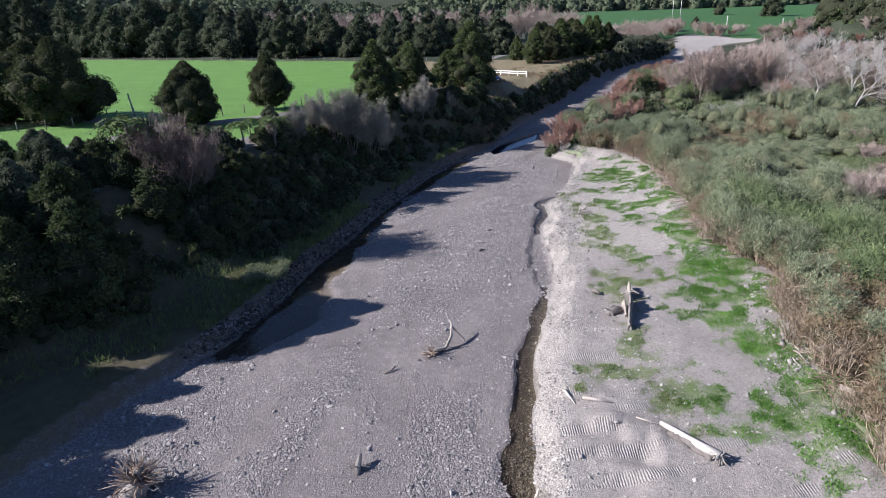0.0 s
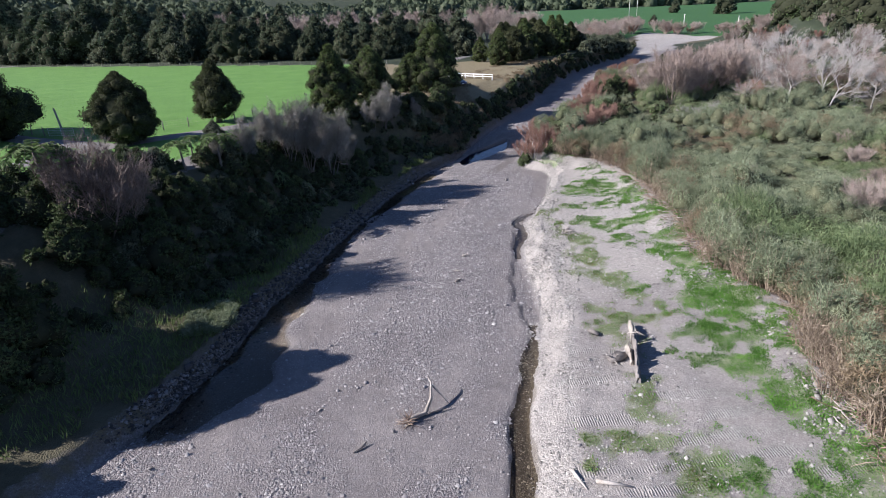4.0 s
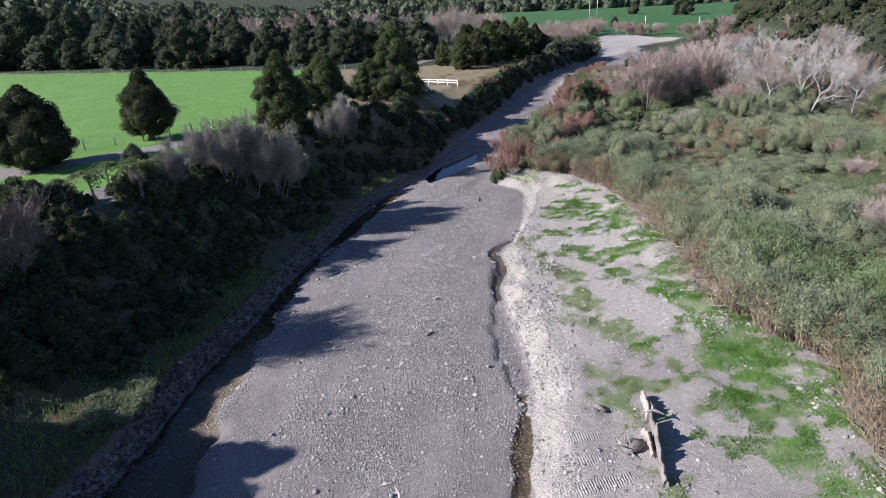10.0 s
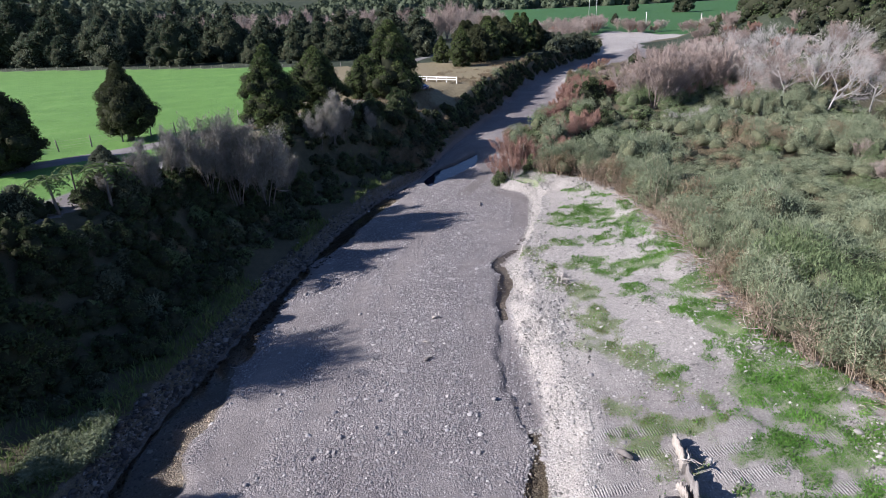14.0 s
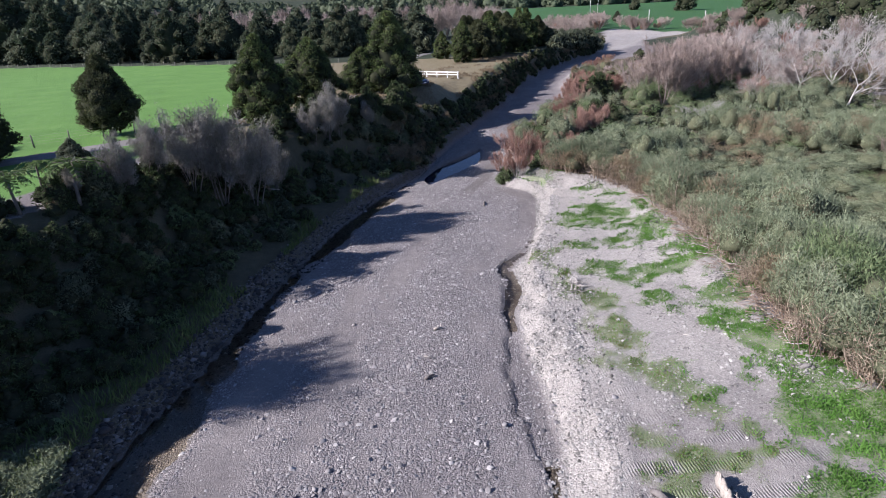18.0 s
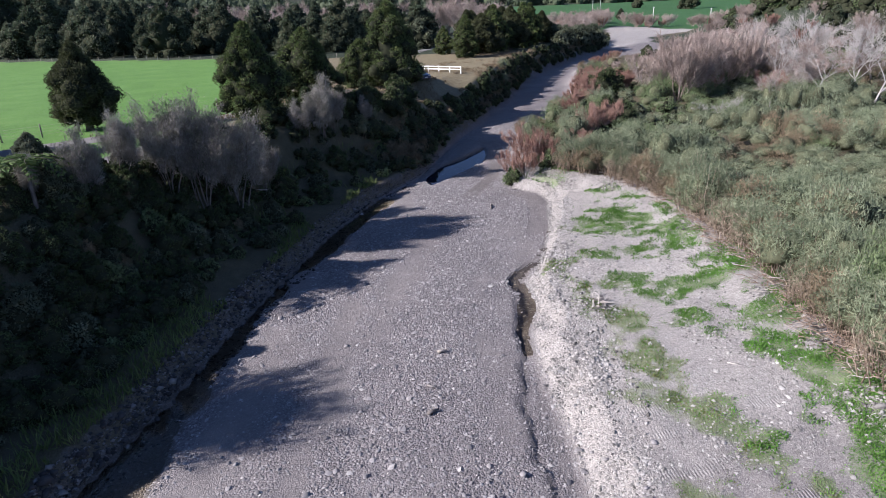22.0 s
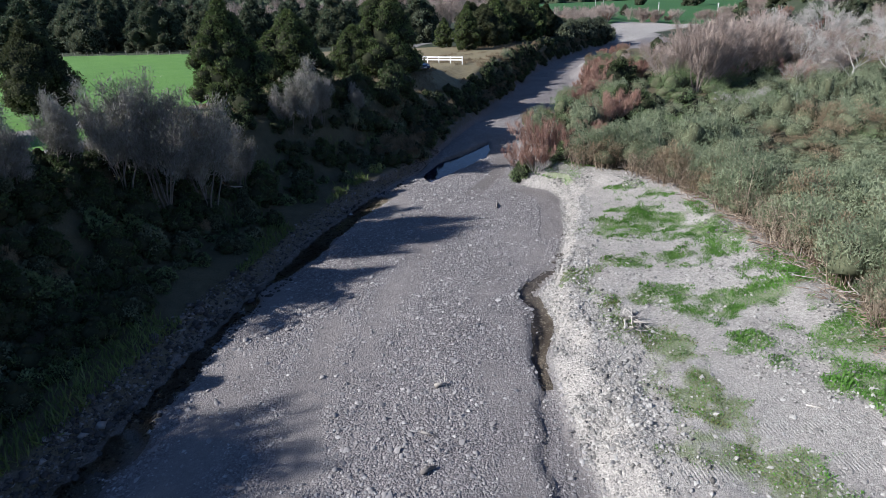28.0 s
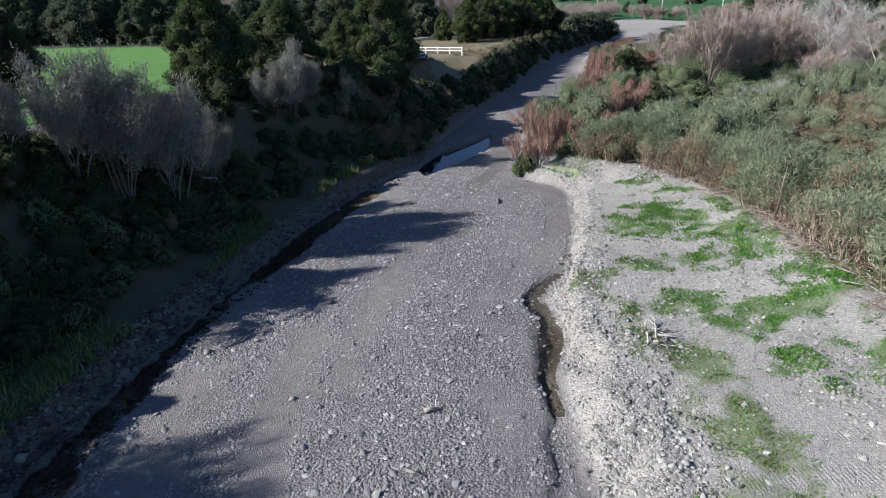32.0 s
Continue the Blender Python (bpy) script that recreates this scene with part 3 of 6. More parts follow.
    col = mix(t, step_node(t, math_node(t, "MULTIPLY_ADD", math_node(t, "SUBTRACT", mid, 0.5), 0.8, att("dry")), 0.35, 0.7), col, dry)
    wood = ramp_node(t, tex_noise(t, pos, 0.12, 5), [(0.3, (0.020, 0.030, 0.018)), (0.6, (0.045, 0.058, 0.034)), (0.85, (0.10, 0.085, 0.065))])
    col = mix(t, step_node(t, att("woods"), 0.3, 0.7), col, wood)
    wet = step_node(t, math_node(t, "MULTIPLY_ADD", math_node(t, "SUBTRACT", mid, 0.5), 0.35, att("wet")), 0.15, 0.6)
    col = mix(t, math_node(t, "MULTIPLY", wet, 0.6), col, mix(t, 0.5, (0.075, 0.062, 0.040), mix(t, 1.0, col, (0.36, 0.32, 0.26), "MULTIPLY")))
    t.links.new(col, p.inputs["Base Color"])
    t.links.new(math_node(t, "MULTIPLY_ADD", wet, -0.45, 0.88), p.inputs["Roughness"])
    # relief: cobbles, and the ribbed prints of crawler tracks on the bar
    wave = t.nodes.new("ShaderNodeTexWave")
    wave.inputs["Scale"].default_value, wave.inputs["Distortion"].default_value, wave.inputs["Detail"].default_value = 2.6, 1.6, 1.0
    wave.bands_direction = "X"
    band = t.nodes.new("ShaderNodeTexWave")
    band.inputs["Scale"].default_value, band.inputs["Distortion"].default_value, band.inputs["Detail"].default_value, band.inputs["Detail Scale"].default_value = 0.2, 5.0, 1.0, 0.4
    band.bands_direction = "Y"
    t.links.new(pos, band.inputs["Vector"])
    print_at = step_node(t, band.outputs["Fac"], 0.45, 0.7)
    t.links.new(pos, wave.inputs["Vector"])
    relief = math_node(t, "MULTIPLY", math_node(t, "SUBTRACT", 1.0, vor.outputs["Distance"]), math_node(t, "MULTIPLY_ADD", sandy, -0.85, 0.95))
    relief = math_node(t, "MULTIPLY_ADD", math_node(t, "SUBTRACT", 1.0, vor2.outputs["Distance"]), 0.35, relief)
    relief = math_node(t, "MULTIPLY_ADD", math_node(t, "MULTIPLY", math_node(t, "MULTIPLY", wave.outputs["Fac"], print_at), att("track")), 0.5, relief)
    relief = math_node(t, "MULTIPLY_ADD", mid, 0.8, math_node(t, "MULTIPLY_ADD", math_node(t, "MULTIPLY", fine, math_node(t, "MULTIPLY_ADD", sandy, -0.7, 1.0)), 0.7, relief))
    bump(t, p, relief, 0.9, 0.085)
    return m


M_GROUND = ground_material()

# ---------------------------------------------------------------- ground: one sheet to the horizon
def grown(start, step, growth, end):
    out, v = [], start
    while v < end:
        step *= growth
        v += step
        out.append(v)
    return out


fine_x, fine_y = np.concatenate([np.arange(-28, 1.9, 0.4), np.arange(2, 19.9, 0.2), np.arange(20, 28.01, 0.4)]), np.arange(14, 86.01, 0.3)
gx = np.array([-v for v in grown(28, 0.4, 1.055, 2600)][::-1] + list(fine_x) + grown(28, 0.4, 1.055, 2600))
gy = np.array([14 - v for v in grown(0, 0.5, 1.11, 1500)][::-1] + list(fine_y) + grown(86, 0.4, 1.035, 4200))
GX, GY = np.meshgrid(gx, gy)
X, Y = GX.ravel(), GY.ravel()
Zg = ground_z(X, Y)
W = len(gx)
idx = np.arange((len(gy) - 1) * W).reshape(-1, W)[:, :-1].ravel()
quads = np.stack([idx, idx + 1, idx + W + 1, idx + W], 1)
ground_mesh = mesh_np("ground", np.stack([X, Y, Zg], 1), quads, M_GROUND, smooth=True)
foot, edge, wf, wt, se = rock_foot(Y), terrace_edge(Y), wall_foot(Y), wall_top(Y), scrub_edge(Y)
st, mid_s = right_stream(X, Y)
lw = left_water(X, Y)
on_bar = (X > wt) & (X < se)
shingle = far_gravel(X, Y)
field = ((X < edge - 4 + 2 * fbm(X, Y, 6, 50)) & (Y < 262)).astype(float) * ramp(edge - X + 0 * Y, 3, 6)
field = field * (Y < 175 + 0.55 * np.maximum(-X, 0))
pasture = ((Y > 262) & (X > 70) | (Y > 420) & (X > 0)).astype(float) * (Y < 780) * (1 - shingle)
dry = ramp(X, -20, -6) * (X < edge + 1) * (Y > 76) * (Y < 240) * (0.6 + 0.8 * fbm(X, Y, 7, 51))
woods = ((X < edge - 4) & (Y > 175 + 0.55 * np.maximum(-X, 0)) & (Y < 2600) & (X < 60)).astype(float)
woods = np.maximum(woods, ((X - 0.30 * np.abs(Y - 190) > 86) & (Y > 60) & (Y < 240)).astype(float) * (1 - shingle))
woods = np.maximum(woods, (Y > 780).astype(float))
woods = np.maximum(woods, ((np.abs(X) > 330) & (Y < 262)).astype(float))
# Litter soil on the scrub flat; the rock-foot strip paints shade on gravel.
soil = np.maximum(((X > se + 0.3) & (Y < 240)).astype(float) * (1 - shingle), 0.5 * ramp(foot - X, -0.2, 0.3) * (X > foot - 1.6) * (Y < 200))
shelf = np.maximum(((X < foot - 1.15) & (X > edge)).astype(float), ramp(X - 0.25 * Y, 36, 50) * (Y > 60) * (Y < 262) * (1 - shingle))
track = on_bar * ramp(fbm(X, Y * 2.4, 3.0, 52), 0.40, 0.62) * (1 - 0.75 * ramp(Y, 38, 48))
sand = 1.1 * (1 - streaks(X, Y)) ** 1.3
arm, silt = silt_arm(X, Y)
sand = np.maximum(sand, 0.75 * on_bar)
sand = np.maximum(sand, 2.4 * np.maximum(silt_lobes(X, Y), silt))
sand = np.maximum(sand, 1.8 * st * (Y > 45))
sand = np.maximum(sand, ramp(X - mid_s, 0.2, 0.8) * (1 - ramp(X, wf, wf + 0.3)) * (Y > 40) * (Y < 80))
pale = 0.8 * ramp(X, wf - 0.5, wf + 0.1) * (1 - ramp(X, wt + 0.2, wt + 1.3)) * (Y < 79)
pale = np.maximum(pale, on_bar * (0.42 + 0.42 * ramp(Y, 38, 48)) * (0.4 + 1.1 * fbm(X, Y, 5, 54)))
pale = np.maximum(pale, (0.55 + 0.7 * fbm(X, Y, 9, 74)) * shingle)
pool = np.exp(-(((X - mid_s - 0.25) / 0.55) ** 2 + ((Y - 55.6) / 1.5) ** 2))
wetness = np.maximum(np.maximum(np.maximum(lw * 1.2, 0.35 * arm), st * (1.1 - 1.0 * ramp(Y, 42, 47)) + pool), np.exp(-((X - mid_s + 0.1) / 0.16) ** 2) * 0.42 * (Y > 38) * (Y < 72))
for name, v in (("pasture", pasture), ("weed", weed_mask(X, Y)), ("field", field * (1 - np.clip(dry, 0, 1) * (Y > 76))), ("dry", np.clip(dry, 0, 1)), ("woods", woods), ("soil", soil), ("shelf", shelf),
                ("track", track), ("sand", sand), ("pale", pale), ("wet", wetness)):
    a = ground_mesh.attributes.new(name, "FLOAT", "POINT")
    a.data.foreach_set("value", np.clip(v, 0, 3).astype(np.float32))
ground = tagged(new("ground", ground_mesh), "grey river shingle bed with grassy terrace and scrub flats", "ground", kind="structure")


# ---------------------------------------------------------------- water
def water_material(name, tint, waves=0.06):
    m, t, p = nodes_of(name, 0.04, 0.5)
    p.inputs["Base Color"].default_value = (*tint, 1)
    p.inputs["Transmission Weight"].default_value = 1.0
    p.inputs["IOR"].default_value = 1.33
    geo = t.nodes.new("ShaderNodeNewGeometry")
    bump(t, p, tex_noise(t, geo.outputs["Position"], 3.5, 3), waves, 0.02)
    return m


M_WATER = water_material("shallow_water", (0.62, 0.58, 0.46))
# Blue of the reflected sky is put into the puddle's tint.
M_PUDDLE = water_material("deep_puddle_water", (0.06, 0.11, 0.40), 0.12)
M_STREAM = water_material("dark_stream_water", (0.13, 0.11, 0.075))


def water_sheet(name, x0, x1, y0, y1, mask, level, label, mat):
    xs, ys = np.arange(x0, x1, 0.3), np.arange(y0, y1, 0.3)
    A, B = np.meshgrid(xs, ys)
    v = np.stack([A.ravel(), B.ravel(), bed_z(B.ravel()) + level], 1)
    keep = mask(A, B) > 0.04
    w = len(xs)
    cell = keep[:-1, :-1] | keep[1:, :-1] | keep[:-1, 1:] | keep[1:, 1:]
    i = (np.arange(len(ys) - 1)[:, None] * w + np.arange(w - 1)[None]).ravel()[cell.ravel()]
    f = np.stack([i, i + 1, i + w + 1, i + w], 1)
    used, inv = np.unique(f, return_inverse=True)
    ob = new(name, mesh_np(name, v[used], inv.reshape(-1, 4), mat, True))
    ob.visible_shadow = False
    return tagged(ob, label, "water", kind="structure")


water_sheet("water_1", -24, 16.5, 14, 79.4, left_water, -0.19, "shallow brown water along the rock line", M_WATER)
water_sheet("water_3", 2, 17, 79.1, 96, left_water, -0.17, "still puddle in the shingle, tinted blue for the reflected sky", M_PUDDLE)
water_sheet("water_2", 2, 17, 12, 72, lambda x, y: right_stream(x, y)[0], -0.17, "narrow dark stream below the cut gravel bank", M_STREAM)

# ---------------------------------------------------------------- plants: meshes
def leaf_mesh(name, parts, mats):
    """parts: (geometry, slot) pairs, joined into one mesh."""
    v, f = join([g for g, _ in parts])
    me = mesh_np(name, v, f, mats)
    me.polygons.foreach_set("material_index", np.concatenate([np.full(len(g[1]), s, np.int32) for g, s in parts]))
    return me


def clump_crown(seed, h, w, low, profile, clumps, leaves, leaf, mat, size=0.15, body=0.6):
    """A crown of leafy clumps round an inner body, with an uneven outline. profile: width at even steps from bottom to top."""
    r = np.random.default_rng(seed)
    t = ((np.arange(clumps) + r.random(clumps)) / clumps) ** 0.92
    a = np.arange(clumps) * 2.399 + r.uniform(-0.5, 0.5, clumps)
    wide = np.interp(t, np.linspace(0, 1, len(profile)), profile) * w / 2 * (1 + 0.12 * np.sin(a * 2 + seed) + 0.09 * np.sin(t * 11 + a + seed))
    rc = w * size * r.uniform(0.65, 1.3, clumps) * (0.55 + 0.45 * np.clip(wide / (w / 2), 0, 1.1))
    rad = np.maximum(wide * r.uniform(0.7, 1.05, clumps) - rc * 0.6, 0)
    c = np.stack([rad * np.cos(a), rad * np.sin(a), low + t * (h - low) - rc * 0.4], 1)
    per = leaves // clumps
    n = per * clumps
    out = np.repeat(unit(c * [1, 1, 0] + [0, 0, 1e-3]), per, 0)
    d = unit(r.normal(size=(n, 3)) + out * 0.55 + [0, 0, 0.35])
    base = np.repeat(c, per, 0) + d * [1, 1, 0.85] * np.repeat(rc, per)[:, None] * r.uniform(0.72, 1.15, n)[:, None]
    g = needles(base, d * 0.6 + r.normal(size=(n, 3)) * 0.55 + [0, 0, 0.25], leaf * r.uniform(0.6, 1.4, n), leaf * 0.7 * r.uniform(0.7, 1.2, n), r)
    # Solid balls and body, coloured dark for the shade inside the crown.
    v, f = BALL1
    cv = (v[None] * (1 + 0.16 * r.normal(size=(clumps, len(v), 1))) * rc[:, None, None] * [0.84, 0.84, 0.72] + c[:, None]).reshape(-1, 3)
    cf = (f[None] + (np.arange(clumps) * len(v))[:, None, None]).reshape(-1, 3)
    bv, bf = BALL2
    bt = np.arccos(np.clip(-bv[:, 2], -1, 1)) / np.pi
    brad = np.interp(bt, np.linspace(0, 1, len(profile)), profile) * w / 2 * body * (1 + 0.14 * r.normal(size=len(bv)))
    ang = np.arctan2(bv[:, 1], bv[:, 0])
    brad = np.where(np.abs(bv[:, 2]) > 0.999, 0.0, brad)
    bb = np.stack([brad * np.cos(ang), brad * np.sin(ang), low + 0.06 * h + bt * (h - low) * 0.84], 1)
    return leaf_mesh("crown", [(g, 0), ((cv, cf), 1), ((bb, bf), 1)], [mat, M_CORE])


def trunk_geo(seed, h, radius, limbs=5, spread=1.6):
    r = np.random.default_rng(seed)
    sway = np.cumsum(r.normal(size=(6, 2)) * 0.05 * h / 6, 0)
    pts = np.column_stack([sway, np.linspace(-0.25, h, 6)])
    parts = [tube(pts, radius * np.array([1.35, 1.0, 0.8, 0.6, 0.4, 0.15]), 7)]
    for k in range(limbs):
        a, z0 = r.uniform(0, 6.28), r.uniform(0.25, 0.7) * h
        d = np.array([math.cos(a), math.sin(a), r.uniform(0.4, 0.9)])
        p0 = np.array([np.interp(z0, pts[:, 2], pts[:, 0]), np.interp(z0, pts[:, 2], pts[:, 1]), z0])
        q = p0 + d * spread * r.uniform(0.6, 1.1) * np.linspace(0, 1, 4)[:, None] + np.array([0, 0, 0.12]) * (np.linspace(0, 1, 4) ** 2)[:, None]
        parts.append(tube(q, radius * np.array([0.45, 0.33, 0.2, 0.07]), 5))
    return join(parts)


def fan_stems(seed, count, h, spread, radius, lean=0.25, bend=0.3, dome=0.0):
    """Several stems from one foot, leaning outwards: a list of their geometries, and points along them."""
    r = np.random.default_rng(seed)
    parts, tips = [], []
    for k in range(count):
        a = k * 2.4 + r.uniform(-0.4, 0.4)
        out = np.array([math.cos(a), math.sin(a), 0])
        far = math.sqrt((k + 0.5) / count)
        hh = h * r.uniform(0.78, 1.0) * (1 - dome * far ** 2)
        t = np.linspace(0, 1, 5)
        p = out * (0.12 + spread * far * (lean * t + (1 - lean) * t ** 1.6))[:, None] + np.column_stack([np.cumsum(r.normal(size=(5, 2)) * bend * 0.12, 0), hh * t - 0.1])
        parts.append(tube(p, radius * r.uniform(0.6, 1.1) * np.array([1.0, 0.8, 0.6, 0.38, 0.12]), 5, cap=False))
        tips.append(p)
    return parts, np.array(tips)


def forks(seed, tips, each, length, radius, start=0.3, out=0.5, up=0.8):
    """Side branches along stems: their joined geometry, and points along them."""
    r = np.random.default_rng(seed)
    parts, lines = [], []
    for p in tips:
        for k in range(each):
            t = start + (0.97 - start) * (k + r.random()) / each
            i = min(int(t * 4), 3)
            at = p[i] + (p[i + 1] - p[i]) * (t * 4 - i)
            a = k * 2.4 + r.uniform(0, 2)
            d = unit(unit(p[i + 1] - p[i]) * 0.7 + np.array([math.cos(a), math.sin(a), 0]) * out + unit(at * [1, 1, 0] + 1e-6) * 0.25)
            q = [at]
            for _ in range(4):
                d = unit(d + r.normal(size=3) * 0.16 + np.array([0, 0, up * 0.2]))
                q.append(q[-1] + d * length * (1.15 - 0.6 * t) * r.uniform(0.8, 1.2) / 4)
            lines.append(q)
            parts.append(tube(np.array(q), radius * np.array([1, 0.8, 0.6, 0.4, 0.15]), 3, cap=False))
    return join(parts), np.array(lines)


def twigs_on(seed, tips, count, length, width, up=0.8, start=0.35, spread=0.25, out=0.5):
    """Thin twigs, set along stems."""
    r = np.random.default_rng(seed)
    k, t = r.integers(0, len(tips), count), start + (1 - start) * r.random(count) ** 0.8
    i = np.minimum((t * 4).astype(int), 3)
    u = (t * 4 - i)[:, None]
    base = tips[k, i] * (1 - u) + tips[k, i + 1] * u + r.normal(size=(count, 3)) * spread * 0.3
    way = unit(base * [1, 1, 0] + 1e-6) * out + r.normal(size=(count, 3)) * 0.45 + [0, 0, up]
    return needles(base, way, length * r.uniform(0.5, 1.25, count), width * r.uniform(0.7, 1.4, count), r)


def branch_tree(seed, h, radius, depth=4, sides=4, wide=0.75, rise=0.05):
    """A bare tree, forking again and again."""
    r = np.random.default_rng(seed)
    parts = []

    def grow(p, d, length, rad, level):
        n = 3
        pts = [p]
        for k in range(n):
            d = unit(d + r.normal(size=3) * 0.13 + np.array([0, 0, rise]))
            pts.append(pts[-1] + d * length / n)
        pts = np.array(pts)
        parts.append(tube(pts, rad * np.linspace(1, 0.55, n + 1), sides if level < 1 else 3, cap=level == 0))
        if level >= depth:
            return
        for k in range(r.integers(3, 5) if level else 5):
            at = pts[r.integers(2, n + 1)]
            side = unit(np.cross(d, r.normal(size=3)))
            grow(at, unit(d * r.uniform(0.5, 0.9) + side * wide * r.uniform(0.6, 1.2)), length * r.uniform(0.55, 0.78), rad * r.uniform(0.4, 0.58), level + 1)

    grow(np.array([0, 0, -0.2]), np.array([0.08, 0.05, 1.0]), h * 0.36, radius, 0)
    return join(parts)


PLANTS = {}


def plant(kind, x, y, label, category, group="", size=1.0, turn=None, sink=0.1, tilt=0.0):
    """A plant of one kind, copied from the first of its kind."""
    name, parts = KINDS[kind]
    z = zat(x, y) - sink
    turn = rng.uniform(0, 360) if turn is None else turn
    if kind not in PLANTS:
        ob = thing(name, x, y, z, label, category, group, turn, size)
        for pname, me in parts:
            part(pname, me, None, ob)
        PLANTS[kind] = ob
        return ob
    return tagged(put_copy(PLANTS[kind], x, y, z, turn, size, tilt), label, category, group)


KINDS = {}
CONE = [0.45, 0.88, 1.0, 0.96, 0.82, 0.66, 0.48, 0.28, 0.05]
DROP = [0.35, 0.80, 1.0, 1.0, 0.90, 0.74, 0.52, 0.28, 0.05]
ROUND = [0.45, 0.85, 1.0, 1.02, 0.96, 0.82, 0.62, 0.36, 0.05]
TALL = [0.55, 0.95, 1.0, 0.86, 0.74, 0.66, 0.54, 0.34, 0.05]


def add_tree(kind, seed, h, w, low, profile, leaves, leaf, mat, radius=0.22, name="conifer_tree", clumps=75, size=0.125):
    t = trunk_geo(seed, h * 0.8, radius, 6, w * 0.3)
    KINDS[kind] = (name, [("trunk", mesh_np("trunk", *t, M_BARK, True)), ("crown", clump_crown(seed, h, w, low, profile, clumps, leaves, leaf, mat, size))])


add_tree("totara_a", 11, 8.0, 6.8, 1.0, DROP, 21000, 0.17, M_CONIFER_BROWN, 0.3)
add_tree("totara_b", 12, 9.0, 7.0, 0.3, CONE, 21000, 0.17, M_CONIFER, 0.26)
add_tree("totara_c", 13, 7.9, 8.0, 0.8, ROUND, 23000, 0.17, M_CONIFER_BROWN, 0.32, clumps=85)
add_tree("totara_d", 14, 10.6, 9.6, 0.5, TALL, 28000, 0.18, M_CONIFER, 0.34, clumps=95)
add_tree("totara_e", 15, 8.0, 7.4, 0.3, ROUND, 21000, 0.17, M_CONIFER, 0.3)
for k, (h, w, pr, lf) in enumerate([(11, 9.5, ROUND, M_FOREST), (9, 9.5, ROUND, M_FOREST), (12, 8.5, TALL, M_FOREST), (8, 8, ROUND, M_BUSHGREY)]):
    add_tree("forest_%d" % k, 30 + k, h, w, 0.3, pr, 2700, 0.40, lf, 0.22, "forest_tree", 30, 0.16)
add_tree("broadleaf_a", 41, 6.5, 5.6, 1.0, ROUND, 9000, 0.20, M_BUSHGREY, 0.16, "broadleaf_tree", 44, 0.14)
add_tree("broadleaf_b", 42, 7.0, 5.8, 0.8, TALL, 9000, 0.20, M_BUSH, 0.18, "broadleaf_tree", 44, 0.14)
for k, (h, w, mat) in enumerate([(2.4, 3.0, M_BUSH), (3.2, 3.0, M_BUSH), (2.0, 2.6, M_BUSHGREY), (2.8, 3.4, M_BUSH), (1.6, 2.4, M_SCRUBGREEN)]):
    g, tips = fan_stems(50 + k, 3, h * 0.8, w * 0.35, 0.05)
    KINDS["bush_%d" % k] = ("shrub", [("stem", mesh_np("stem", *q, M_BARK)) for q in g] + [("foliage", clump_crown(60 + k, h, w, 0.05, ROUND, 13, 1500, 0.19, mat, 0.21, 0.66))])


def shoots(seed, count, h, w, per, length, width, low=0.42):
    """Upright leafy shoots side by side: their leaves, their stems and a solid inner mass for the shade within."""
    r = np.random.default_rng(seed)
    a, q = np.arange(count) * 2.4 + r.uniform(-0.5, 0.5, count), np.sqrt((np.arange(count) + 0.5) / count)
    foot = np.stack([q * np.cos(a) * w * 0.3, q * np.sin(a) * w * 0.3, np.zeros(count) - 0.1], 1)
    tip = np.stack([q * np.cos(a) * w * 0.5, q * np.sin(a) * w * 0.5, h * r.uniform(0.68, 1.06, count) * (1 - 0.22 * q ** 2)], 1)
    tip[:, :2] += r.normal(size=(count, 2)) * 0.12
    k = np.repeat(np.arange(count), per)
    n = count * per
    t = low + (1 - low) * r.random(n) ** 0.75
    off = r.normal(size=(n, 3)) * [1, 1, 0.5] * (0.06 + 0.17 * np.sin(np.pi * np.clip((t - low) / (1 - low) * 0.8 + 0.12, 0, 1)))[:, None] * (w / 2.4)
    base = foot[k] * (1 - t)[:, None] + tip[k] * t[:, None] + off
    way = unit(tip - foot)[k] * 0.75 + unit(off) * 0.7 + r.normal(size=(n, 3)) * 0.55
    leaves = needles(base, way, length * r.uniform(0.5, 1.3, n), width * r.uniform(0.7, 1.5, n), r)
    stems = []
    for p, e in zip(foot, tip):
        m = (p + e) / 2 + np.append(r.normal(size=2) * 0.12, 0.1)
        stems.append(tube([p, m, e * 0.94 + p * 0.06], [0.030, 0.022, 0.006], 3, cap=False))
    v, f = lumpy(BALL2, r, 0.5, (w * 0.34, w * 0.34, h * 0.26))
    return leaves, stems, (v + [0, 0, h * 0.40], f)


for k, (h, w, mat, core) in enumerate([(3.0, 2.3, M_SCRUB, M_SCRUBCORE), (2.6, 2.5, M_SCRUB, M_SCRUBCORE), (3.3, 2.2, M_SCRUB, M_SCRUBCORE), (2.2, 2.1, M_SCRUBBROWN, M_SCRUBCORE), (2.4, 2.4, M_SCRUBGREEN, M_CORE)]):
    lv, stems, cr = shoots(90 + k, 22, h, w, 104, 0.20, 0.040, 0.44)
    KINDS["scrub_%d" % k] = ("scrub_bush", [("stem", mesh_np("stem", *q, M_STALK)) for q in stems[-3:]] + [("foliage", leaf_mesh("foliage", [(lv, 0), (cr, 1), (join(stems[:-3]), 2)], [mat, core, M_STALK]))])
lv, stems, cr = shoots(99, 34, 2.0, 2.9, 30, 0.34, 0.026, 0.4)
